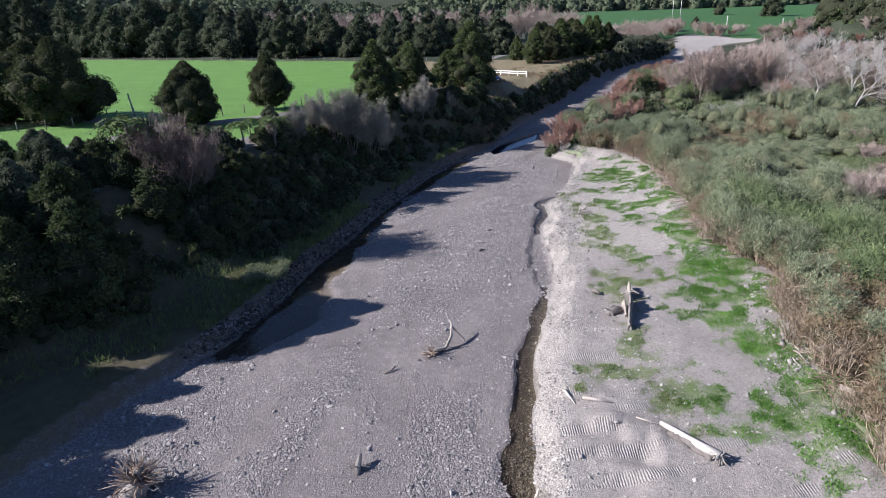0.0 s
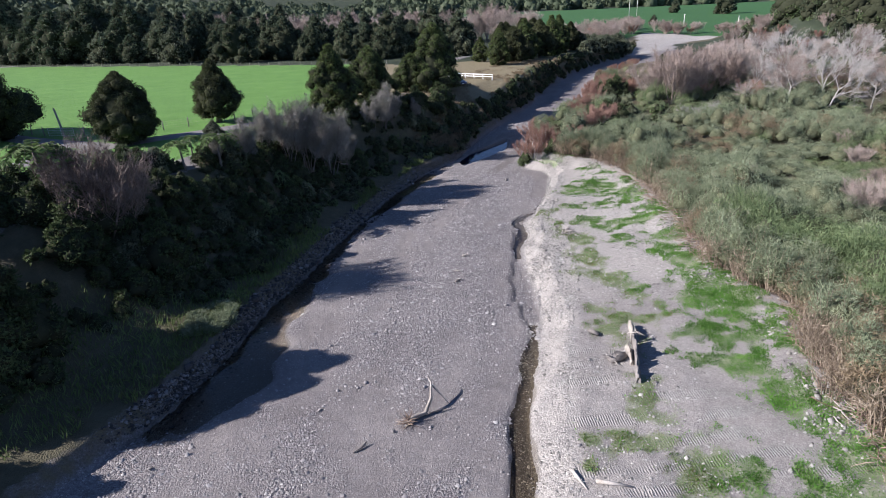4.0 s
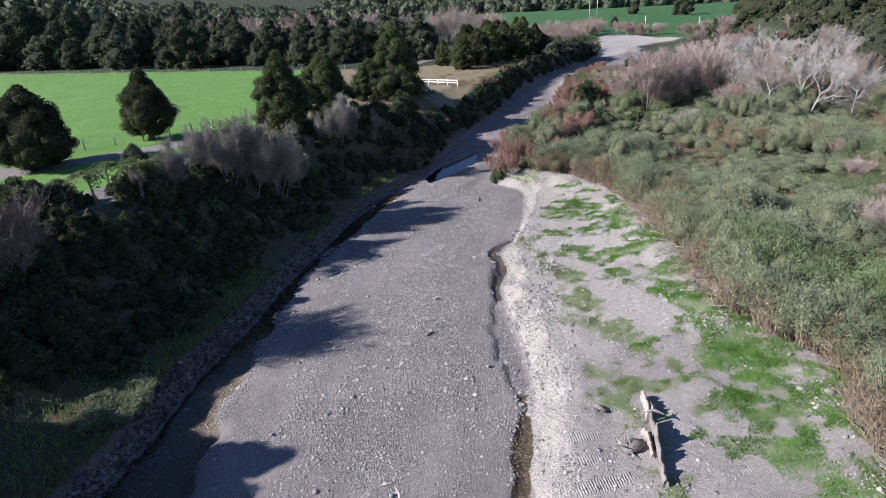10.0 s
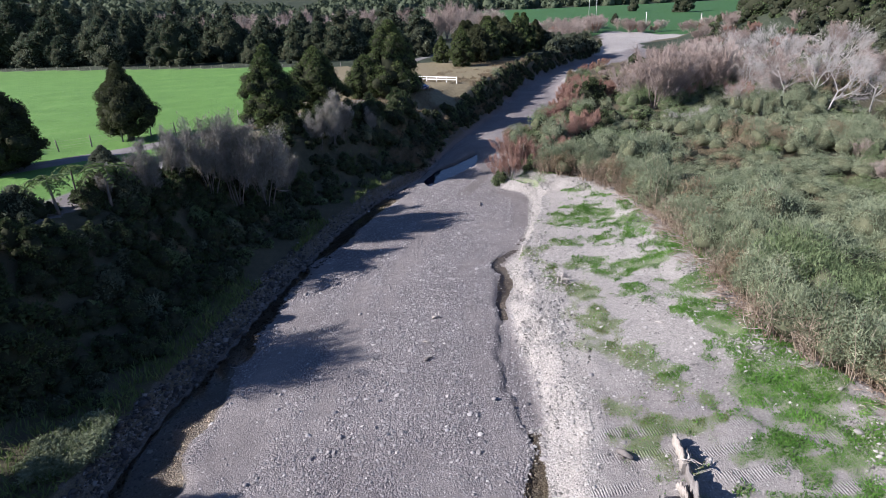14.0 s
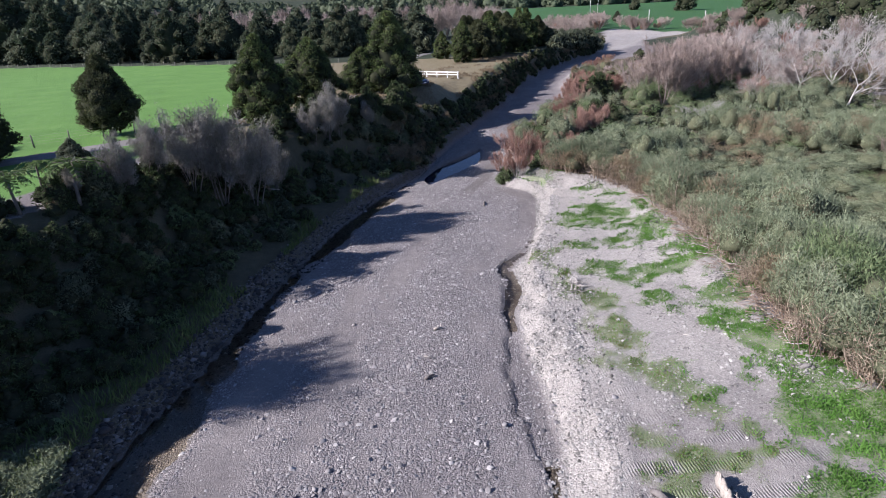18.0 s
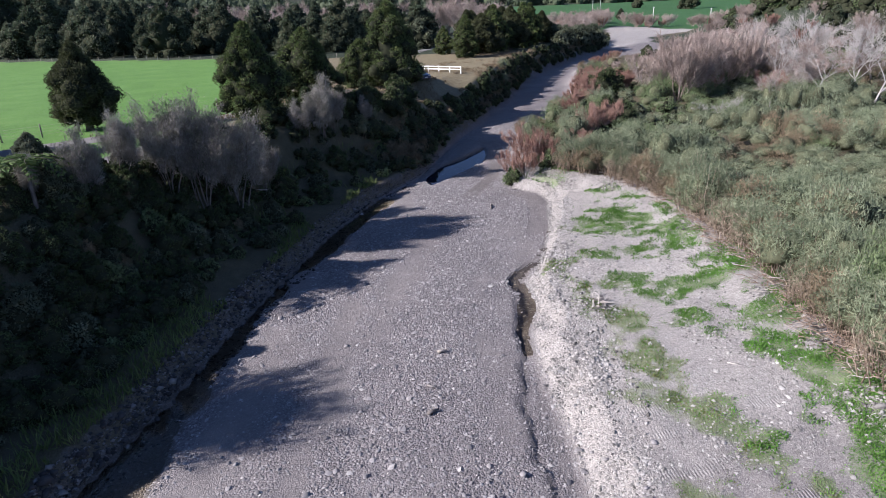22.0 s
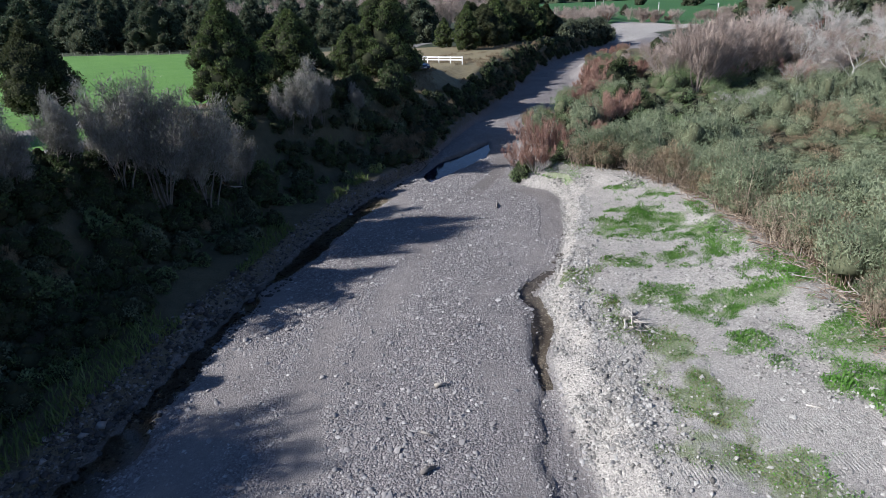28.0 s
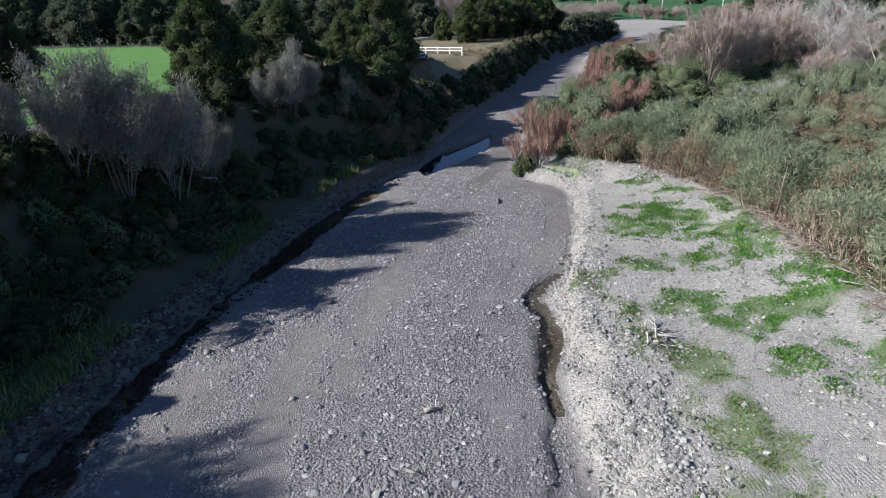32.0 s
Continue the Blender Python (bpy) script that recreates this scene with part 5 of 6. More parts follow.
# The last four stand out of view, added to throw shade on the bed.
for kind, x, y, top in [("b", -24.0, 35.2, 11.6), ("b", -25.0, 31.2, 9.4), ("b", -22.6, 33.4, 9.8), ("b", -27.5, 26.5, 7.8), ("a", -30.2, 44.0, 12.3), ("a", -31.8, 45.0, 12.4), ("a", -28.2, 37.0, 11.7), ("a", -34.5, 50.0, 11.6), ("a", -30.6, 48.4, 11.2),
                        ("b", -33.0, 19.0, 10.9), ("b", -31.0, 23.0, 9.9), ("b", -34.0, 15.0, 11.6), ("b", -36.0, 10.5, 12.5)]:
    plant("broadleaf_" + kind, x, y, "grey-green broadleaf tree on the terrace edge" if kind == "a" else "dark green broadleaf tree on the river bank", "tree", "broadleaf trees of the bank", (top - zat(x, y)) / (6.4 if kind == "a" else 6.9))
for k in range(46):
    y = r.uniform(45.5, 58) if k % 3 else r.uniform(34, 45)
    x = float(terrace_edge(y)) - (r.uniform(0.5, 7) if k % 3 else r.uniform(5, 9))
    if abs(x - float(np.interp(y, [30, 44, 54, 66], [-62, -48, -41, -36.5]))) > 3 and abs(y - 41.1 - 0.121 * (x + 14)) > 3:
        plant("bush_%d" % r.choice([0, 1, 2, 3]), x, y, "sunlit leafy shrub on the terrace edge above the river", "shrub", "shrubs on the terrace edge", r.uniform(0.8, 1.25) * (0.55 if y > 47.5 and x > float(terrace_edge(y)) - 2 else 0.95), sink=0.2)
for k in range(46):
    y = r.uniform(86, 135)
    x = float(rock_foot(y)) - float(rock_band(y)) + (float(terrace_edge(y)) - float(rock_foot(y)) + float(rock_band(y))) * r.uniform(0.2, 0.85)
    if not 96 < y < 126:
        undergrowth("scrub_3" if r.random() < 0.6 else "scrub_0", x, y, r.uniform(0.5, 0.9), 0.2)
for k in range(190):
    y = r.uniform(86, 236)
    x = float(rock_foot(y)) - r.uniform(0.3, 2.6)
    if not 96 < y < 126:
        undergrowth("scrub_3" if k % 2 else "bush_%d" % r.integers(0, 4), x, y, r.uniform(0.4, 0.75), 0.3, 0.6)
for k in range(90):
    y = r.uniform(52, 100)
    f, e = float(rock_foot(y)) - float(rock_band(y)), float(terrace_edge(y))
    undergrowth("bush_%d" % r.choice([0, 2, 4]), f + (e - f) * r.uniform(0.08, 0.5), y, r.uniform(0.35, 0.7), 0.2)
for k in range(11):
    y = 82 + 1.5 * k
    plant("bush_%d" % (0, 3, 1)[k % 3], float(terrace_edge(y)) + r.uniform(-0.6, 1.2), y, "dense dark shrub on the edge of the high bank", "shrub", "shrubs of the shaded bank", r.uniform(0.85, 1.15), sink=0.25)

for k in range(110):
    y = r.uniform(58, 86)
    f, e = float(rock_foot(y)) - float(rock_band(y)), float(terrace_edge(y))
    undergrowth(str(r.choice(["bush_0", "bush_3", "scrub_3", "bush_2"])), f + (e - f) * r.uniform(0.35, 1.05), y, r.uniform(0.35, 0.6), 0.2)

for k in range(150):
    y = r.uniform(44, 60)
    f, e = float(rock_foot(y)) - float(rock_band(y)), float(terrace_edge(y))
    undergrowth(str(r.choice(["bush_0", "bush_2", "bush_4", "bush_3"])), f + (e - f) * r.uniform(0.12, 0.8), y, r.uniform(0.3, 0.55), 0.2)

for k in range(46):
    y = r.uniform(78, 96)
    undergrowth("scrub_3", float(terrace_edge(y)) - r.uniform(-0.5, 4.0), y, r.uniform(0.3, 0.5), 0.25)

# ---------------------------------------------------------------- forest beyond the paddock
r = np.random.default_rng(210)
for k in range(260):
    x = r.uniform(-330, 22) if k > 60 else r.uniform(-150, 16)
    y = 181 + 0.56 * max(-x, 0) + (r.random() ** 1.3) * 110 + 9 * vnoise(np.array([x]), np.array([0.0]), 14, 80)[0]
    if x > -5:
        y += 12
    plant("forest_%d" % r.choice([0, 1, 2, 3], p=[0.34, 0.3, 0.2, 0.16]), x, y, "dark green forest tree at the paddock's far edge", "tree", "forest beyond the paddock", r.uniform(0.7, 1.1) * (1 + 0.5 * r.random() ** 2) * (1 + 0.6 * float(ramp(-x, 30, 150))), sink=0.4)
for k in range(70):
    x = r.uniform(-230, 60)
    y = 275 + 0.5 * max(-x, 0) + r.random() * 60
    plant("willow_%d" % r.choice([0, 1, 4]), x, y, "bare pinkish willow beyond the dark forest", "tree", "far bare willows", r.uniform(2.6, 3.8), sink=0.4)
for k in range(54):
    x = r.uniform(50, 122)
    y = float(np.interp(x, [60, 76, 100, 118, 126], [228, 246, 280, 308, 284])) + r.uniform(5, 50)
    plant("willow_%d" % r.choice([0, 1, 3, 4]), x, y, "bare pinkish willow beside the far river bend", "tree", "willows at the far bend", r.uniform(1.2, 1.9), sink=0.3)
for k in range(44):
    x = r.uniform(118, 190)
    plant("willow_%d" % r.choice([0, 1, 3]), x, float(np.interp(x, [126, 150, 190], [280, 254, 246])) + r.uniform(2, 12), "bare pinkish willow beside the far river bend", "tree", "willows at the far bend", r.uniform(1.2, 1.9), sink=0.3)
for x, y, s in [(236, 468, 1.7), (223, 527, 1.1), (140, 360, 0.6)]:
    plant("forest_1", x, y, "single dark tree standing in the far green field", "tree", "trees of the far field", s)
r = np.random.default_rng(215)
far_parts = []
for k in range(2200):
    x = r.uniform(-800, 900)
    y = r.uniform(770, 1100) if x > -60 else r.uniform(330, 900) + 0.5 * max(-x, 0) * 0.4
    s = r.uniform(4, 9)
    v, f = lumpy(BALL1, r, 0.5, (s, s, s * 1.2))
    far_parts.append((v + [x, y, zat(x, y) + s * 0.6], f))
    n = 40
    d = unit(r.normal(size=(n, 3)) + [0, 0, 0.4])
    far_parts.append(needles(np.array([x, y, zat(x, y) + s * 0.7]) + d * s * 0.9, d + r.normal(size=(n, 3)) * 0.6, s * 0.5, s * 0.5, r))
tagged(new("far_woods", mesh_np("far_woods", *join(far_parts), M_FOREST)), "dark wooded hills behind the valley", "woods", kind="stuff")

# ---------------------------------------------------------------- right-hand scrub, willows and bush hill
r = np.random.default_rng(220)
for k in range(200):
    y = r.uniform(14, 78)
    x = float(scrub_edge(y)) + r.uniform(0.5, 3.6)
    brown = r.random() < (0.5 if y < 36 else 0.22)
    kind = "scrub_3" if brown else "scrub_%d" % r.integers(0, 3)
    if k % 5 == 0:
        x, kind, brown = float(scrub_edge(y)) + r.uniform(0.0, 1.2), "scrub_5", True
    plant(kind, x, y, "brown twiggy scrub bush at the edge of the gravel bar" if brown else "grey-green scrub bush at the edge of the gravel bar", "shrub", "scrub along the bar", r.uniform(0.8, 1.25))
scrubs = {0: [], 1: [], 2: []}
protos = {s: [shoots(300 + 10 * s + k, 15, (2.7, 2.1, 2.4)[s], 2.9, 92, 0.18, 0.043, 0.40) for k in range(4)] for s in scrubs}
cores = []
n = 0
while n < 1300:
    y = r.uniform(14, 150)
    x = r.uniform(float(scrub_edge(y)) + 2.6, 8 + 0.86 * (y + 6))
    if y > 84 and r.random() < 0.45:
        continue
    p = fbm(np.array([x]), np.array([y]), 13, 60)[0] + r.normal() * 0.06
    q = fbm(np.array([x]), np.array([y]), 11, 61)[0]
    s = 1 if p > 0.56 else (2 if q > 0.55 else 0)
    lv, _, cr = protos[s][r.integers(0, 4)]
    mound = float(np.clip(2.6 * fbm(np.array([x]), np.array([y]), 6.0, 73, 2)[0] - 0.3, 0.5, 1.55))
    m = pose(x, y, zat(x, y) - 0.1, 0, 0, r.uniform(0, 360)) @ Matrix.Diagonal((*([r.uniform(0.7, 1.3)] * 2), r.uniform(0.7, 1.25) * mound, 1))
    scrubs[s].append(place(lv, m))
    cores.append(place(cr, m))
    n += 1
for s, (mat, label) in enumerate([(M_SCRUB, "dense grey-green willow scrub"), (M_SCRUBBROWN, "brown dying scrub patches"), (M_SCRUBGREEN, "darker green scrub patches")]):
    tagged(new("scrub", mesh_np("scrub", *join(scrubs[s]), mat)), label, "scrub", kind="stuff")
# Solid lumps that paint the scrub's inner shade.
tagged(new("scrub_undergrowth", mesh_np("scrub_undergrowth", *join(cores), M_SCRUBCORE)), "solid dark masses painted for the shade inside the scrub", "scrub", kind="stuff")
WIL = "bare willows behind the scrub"
for x, y, s in [(15.4, 79.0, 1.0), (16.7, 80.2, 1.05), (14.6, 80.4, 0.95), (17.6, 79.4, 0.8), (15.8, 81.6, 1.05)]:
    plant("willow_2", x, y, "red-twigged willow bush with pale stems at the water", "shrub", WIL, s)
for k, x, y, s in [(4, 14.6, 79.8, 0.95), (4, 17.6, 78.6, 1.0), (2, 18.8, 78.8, 0.95), (4, 20.4, 79.4, 1.15), (2, 21.6, 78.8, 0.95), (0, 19.4, 81.0, 0.9)]:
    plant("bush_%d" % k, x, y, "green leafy bush at the foot of the red willow", "shrub", "", s)
for x, y, s in [(25.6, 90.4, 1.25), (27.4, 91.8, 1.45), (24.2, 88.6, 1.0), (22.4, 85.0, 0.9), (29.2, 93.4, 1.2), (20.6, 83.0, 0.7), (32.0, 112.0, 1.3), (33.4, 115.0, 1.4), (35.0, 119.0, 1.3), (40.5, 117.0, 1.3), (42.0, 120.5, 1.3), (39.0, 123.0, 1.2)]:
    plant("willow_3", x, y, "reddish-brown bare willow bush", "shrub", WIL, s)
for x, y in [(52, 157), (55, 160), (58, 165), (49, 153), (61, 170)]:
    plant("willow_3", x, y, "low reddish bare willow beside the river bend", "shrub", WIL, 0.8)
for x, y, s in [(36.2, 114.6, 1.35), (38.0, 116.0, 1.45), (35.2, 116.4, 1.1), (29.5, 92.5, 0.9), (31.5, 94.5, 1.0), (30.6, 98.0, 1.1)]:
    plant("bush_3", x, y, "bright dark green rounded bush among bare willows", "shrub", "", s)
r = np.random.default_rng(230)
for k, x, y, s in [(0, 44.6, 107.0, 1.75), (1, 47.5, 109.5, 1.8), (4, 42.5, 111.0, 1.3), (0, 50.5, 112.0, 1.6), (1, 57.0, 116.0, 1.8), (0, 60.5, 118.5, 1.7), (4, 54.0, 118.0, 1.5), (1, 64.0, 120.0, 1.5), (3, 57.5, 105.0, 1.2), (1, 66.0, 110.0, 1.2)]:
    plant("willow_%d" % k, x, y, "large domed bare willow with fine pinkish twigs above the scrub", "tree", WIL, s * 1.3)
for k in range(84):
    y = r.uniform(112, 212)
    lo = float(scrub_edge(y)) + 5
    x = lo + (r.random() ** 1.1) * min(66, 0.5 * y + 4)
    if y < 126 and x < 44:
        continue
    plant("willow_%d" % r.choice([0, 1, 3, 4, 5], p=[0.27, 0.27, 0.14, 0.12, 0.2]), x, y, "bare pinkish-brown willow standing above the scrub", "tree", WIL, r.uniform(0.35, 0.55) if y > 124 and x < 0.36 * y + 5 else r.uniform(0.5, 0.9) if x - lo < 11 else r.uniform(0.9, 1.5))
for x, y, s, k in [(43.2, 94.0, 0.36, 1), (41.4, 95.0, 0.34, 1), (45.5, 96.0, 0.38, 1), (47.0, 97.5, 0.34, 1)]:
    plant("white_%d" % 2, x, y, "thin pale dead stems above the scrub", "shrub", "pale dead stems", s)
for k, (x, y, s) in enumerate([(63, 93, 0.95), (61, 101, 0.9), (69, 104, 1.0), (75, 121, 1.15), (78, 108, 1.0), (72, 96, 0.85), (84, 118, 1.1), (66, 112, 0.9), (80, 128, 1.1), (58, 108, 0.8), (54, 100, 0.6), (88, 126, 1.0), (70, 128, 1.0)]):
    plant("white_%d" % (k % 3), x, y, "bare white-stemmed tree at the edge of the scrub", "tree", "bare white trees", s * 1.25)
for x, y, s in [(37.9, 51.5, 1.0), (40.0, 53.0, 0.9), (33.5, 62.0, 0.6), (48, 66, 0.7), (44, 58, 0.7), (52, 74, 0.8)]:
    plant("willow_1", x, y, "bare brown willow bush in the scrub", "shrub", WIL, s)
for x, y, s in [(24.6, 29.5, 0.55), (25.4, 27.4, 0.55), (26.5, 31.5, 0.6)]:
    plant("willow_3", x, y, "rusty brown bare bush beside the gravel bar", "shrub", WIL, s)
for k in range(900):
    x, y = r.uniform(80, 250), r.uniform(112, 236)
    if x < 62 + 0.30 * y:
        continue
    if k % 6 == 0:
        plant("forest_%d" % r.choice([0, 1, 3]), x, y, "green native bush tree on the valley side", "tree", "bush on the valley side", r.uniform(0.5, 0.85), sink=0.3)
    else:
        undergrowth("bush_%d" % r.choice([2, 3, 4, 4]), x, y, r.uniform(1.6, 3.0), 0.25, 0.45)

for k in range(120):
    y = r.uniform(140, 236)
    x = float(scrub_edge(y)) + 6 + r.random() * 60
    if far_gravel(np.array([x]), np.array([y]))[0] < 0.1:
        undergrowth("bush_%d" % r.choice([0, 2, 3, 4]), x, y, r.uniform(0.8, 1.5) * (0.5 if x < 0.36 * y + 5 else 1), 0.25, 0.6)
for k in range(130):
    y = r.uniform(84, 150)
    x = float(scrub_edge(y)) + 2 + r.random() * 50
    undergrowth("bush_%d" % r.choice([2, 4, 4]), x, y, r.uniform(0.7, 1.15), 0.25, 0.7)

for k in range(110):
    y = r.uniform(79, 150)
    x = float(scrub_edge(y)) + r.uniform(0.2, 4.5)
    undergrowth(str(r.choice(["scrub_0", "scrub_3", "scrub_4", "bush_4", "bush_2"])), x, y, r.uniform(0.5, 0.95), 0.15)
for k in range(16):
    y = r.uniform(95, 140)
    plant("willow_3", float(scrub_edge(y)) + r.uniform(0.8, 4), y, "low reddish-brown willow beside the river", "shrub", WIL, r.uniform(0.7, 1.1))
# dark scrub on the steep far bank
for k in range(330):
    y = 84 + 150 * r.random() ** 1.4
    f, e = float(rock_foot(y)) - float(rock_band(y)), float(terrace_edge(y))
    u = r.uniform(0.0, 1.1)
    low = 96 < y < 126
    if low:
        u *= 0.62
    undergrowth(str(r.choice(["bush_0", "bush_2", "scrub_3", "bush_3", "scrub_3"])), f + (e - f) * u, y, r.uniform(0.3, 1.0) * (0.7 if u > 0.85 else 1) * (0.7 if low else 1), 0.3, 0.6)

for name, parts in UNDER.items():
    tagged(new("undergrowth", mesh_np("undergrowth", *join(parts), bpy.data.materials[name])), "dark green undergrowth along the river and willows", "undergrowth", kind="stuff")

# ---------------------------------------------------------------- weeds on the bar, rushes on the shelf
r = np.random.default_rng(240)
bx, by = r.uniform(6, 26, 900000), r.uniform(12, 80, 900000)
keep = r.random(900000) < weed_mask(bx, by) * (0.35 + 1.1 * vnoise(bx, by, 0.5, 72))
bx, by = bx[keep][:170000], by[keep][:170000]
lush = ramp(bx - 0.5 * (wall_top(by) + scrub_edge(by)) + 2.2 * ramp(by, 48, 60) + (vnoise(bx, by, 2.0, 69) - 0.5) * 2.0, -1.6, 0.6)
fresh = r.random(len(bx)) < 0.15 + 0.85 * lush
for name, pick, mat, tall, label in (("weeds", fresh, M_WEED, 0.13, "bright green weeds on the gravel bar"), ("low_weeds", ~fresh, M_MOSS, 0.075, "low olive weeds and moss on the gravel bar")):
    n = int(pick.sum())
    base = np.stack([bx[pick], by[pick], ground_z(bx[pick], by[pick])], 1)
    size = tall * (0.35 + 0.9 * vnoise(bx[pick], by[pick], 0.7, 71)) * r.uniform(0.6, 1.2, n)
    tagged(new(name, mesh_np(name, *blades(base, r.normal(size=(n, 3)) * 0.6 + [0, 0, 0.8], size, size * r.uniform(0.3, 0.5, n), r), mat)), label, "weeds", kind="stuff")
yy = r.uniform(80, 165, 26000)
xx = terrace_edge(yy) - 14 * r.random(26000) ** 1.6
keep = fbm(xx, yy, 5, 66) > 0.47
xx, yy = xx[keep], yy[keep]
way = r.normal(size=(len(xx), 3)) * 0.5 + [0, 0, 0.9]
tagged(new("dry_grass", mesh_np("dry_grass", *blades(np.stack([xx, yy, ground_z(xx, yy) - 0.03], 1), way, r.uniform(0.2, 0.6, len(xx)), r.uniform(0.04, 0.10, len(xx)), r), M_SCRUBBROWN)), "dry tan grass along the terrace edge", "grass", kind="stuff")
yy = r.uniform(12, 100, 26000)
ff, ee = rock_foot(yy) - 1.1, terrace_edge(yy)
xx = ff + (ee - ff) * r.random(26000) ** 1.5 * 0.62
keep = fbm(xx, yy, 4, 62) + 0.35 * np.exp(-((yy - 38) / 5) ** 2) > 0.47
xx, yy = xx[keep], yy[keep]
base = np.stack([xx, yy, ground_z(xx, yy) - 0.03], 1)
way = r.normal(size=(len(xx), 3)) * 0.4 + [0, 0, 1.0]
tagged(new("bank_grass", mesh_np("bank_grass", *blades(base, way, r.uniform(0.25, 0.75, len(xx)), r.uniform(0.03, 0.08, len(xx)), r), M_RUSH)), "rough olive grass on the shaded shelf", "grass", kind="stuff")

# pale leafy weeds in the sunlit gap of the shelf
dd, an = np.sqrt(r.random(5200)), r.uniform(0, 2 * np.pi, 5200)
dd = dd * (0.7 + 0.5 * vnoise(np.cos(an) * 3, np.sin(an) * 3, 1.0, 77))
xx, yy = -13.9 + 1.75 * dd * np.cos(an), 41.3 + 1.9 * dd * np.sin(an) + 0.6 * dd * np.cos(an)
keep = (r.random(5200) < 0.25 + 1.1 * vnoise(xx, yy, 0.7, 78)) & (xx < rock_foot(yy) - 0.7)
xx, yy = xx[keep], yy[keep]
tall = 0.25 + 0.45 * vnoise(xx, yy, 0.8, 79)
stems = np.stack([xx, yy, ground_z(xx, yy) - 0.03], 1)
way = unit(r.normal(size=(len(xx), 3)) * 0.35 + [0, 0, 1.0])
leaf_at = np.repeat(stems, 4, 0) + np.repeat(way * tall[:, None], 4, 0) * r.uniform(0.2, 1.0, len(xx) * 4)[:, None]
leaf_way = r.normal(size=(len(leaf_at), 3)) * [1, 1, 0.4] + [0, 0, 0.35]
geo = join([blades(stems, way, tall * 1.1, 0.03, r), blades(leaf_at, leaf_way, r.uniform(0.10, 0.26, len(leaf_at)), 0.07, r)])
tagged(new("shelf_weeds", mesh_np("shelf_weeds", *geo, M_SCRUB)), "pale grey-green leafy weeds on the sunlit grassy shelf", "weeds", kind="stuff")

# ---------------------------------------------------------------- driftwood
def log_geo(points, radii, seed, sides=9, rough=0.22):
    v, f = tube(points, radii, sides)
    r = np.random.default_rng(seed)
    n = len(points) * sides
    c = np.repeat(np.asarray(points, float), sides, 0)
    v[:n] = c + (v[:n] - c) * (1 + rough * r.normal(size=(n, 1)))
    return v, f


def roots_geo(seed, centre, way, count, length, radius, flat=1.0, loose=0.0):
    r = np.random.default_rng(seed)
    out = []
    for k in range(count):
        d = unit(np.array(way) * r.uniform(0.2, 1.0) + r.normal(size=3) * 0.75)
        p = [np.array(centre, float) + r.normal(size=3) * [loose, loose, 0.1 * loose]]
        for s in range(4):
            d = unit(d + r.normal(size=3) * 0.35)
            p.append(p[-1] + d * [1, 1, flat] * length * r.uniform(0.6, 1.2) / 4)
        out.append(tube(np.array(p), radius * np.linspace(1, 0.15, 5) * r.uniform(0.5, 1.2), 4))
    return join(out)


def slab_geo(line, heights, thick, seed):
    """A split slab on edge, with a jagged top, along a line on the ground."""
    r = np.random.default_rng(seed)
    line = np.asarray(line, float)
    u = np.linspace(0, 1, 26)
    s = np.linspace(0, 1, len(line))
    p = np.column_stack([np.interp(u, s, line[:, k]) for k in range(2)])
    d = unit(np.gradient(p, axis=0))
    side = np.column_stack([-d[:, 1], d[:, 0]])
    hh = np.interp(u, np.linspace(0, 1, len(heights)), heights) * (1 + 0.22 * r.normal(size=26))
    th = thick * (0.7 + 0.6 * r.random(26))
    rows = []
    for k, (off, z) in enumerate(((1.0, -0.1), (1.1, 0.4), (0.55, 1.0), (-0.35, 0.92), (-1.0, 0.35), (-0.9, -0.1))):
        q = p + side * (th * off * 0.5 + 0.03 * r.normal(size=26) + 0.12 * max(z, 0) * hh)[:, None]
        rows.append(np.column_stack([q, np.where(z > 0, z * hh, z)]))
    v = np.stack(rows, 1).reshape(-1, 3)
    f = [(i * 6 + j, i * 6 + (j + 1) % 6, i * 6 + 6 + (j + 1) % 6, i * 6 + 6 + j) for i in range(25) for j in range(6)]
    f += [(0, 1, 2, 3), (0, 3, 4, 5), (150, 151, 152, 153), (150, 153, 154, 155)]
    return v, np.array(f)


def driftwood(name, x, y, label, parts, turn=0.0, sink=0.0):
    ob = thing(name, x, y, zat(x, y) - sink, label, "driftwood", turn=turn)
    for pname, geo, mat in parts:
        part(pname, geo, mat, ob)
    return ob


driftwood("root_wad", -13.6, 20.4, "uprooted tangle of roots stranded on the shingle", [
    ("stump", log_geo([(-0.4, -0.3, 0.05), (0, 0, 0.6), (0.15, 0.1, 1.2)], [0.55, 0.46, 0.28], 1), M_DARKWOOD),
    ("roots", roots_geo(2, (0, 0, 0.65), (0, 0, 0.7), 70, 1.6, 0.07), M_DEBRIS),
    ("pale_roots", roots_geo(4, (0, 0, 0.7), (-0.1, 0, 0.8), 16, 1.8, 0.06), M_WOOD),
    ("fine_roots", roots_geo(3, (0, 0, 0.7), (0, 0, 0.6), 120, 1.3, 0.03), M_DEBRIS)])
driftwood("small_stump", -3.8, 21.5, "small dark stump half buried in shingle", [
    ("stump", log_geo([(0.0, -0.3, -0.1), (0.0, 0.1, 0.25), (0.05, 0.5, 0.5)], [0.16, 0.14, 0.07], 4), M_DARKWOOD),
    ("roots", roots_geo(5, (0, 0, 0.15), (0, -0.6, 0.2), 14, 0.8, 0.035), M_DARKWOOD)])
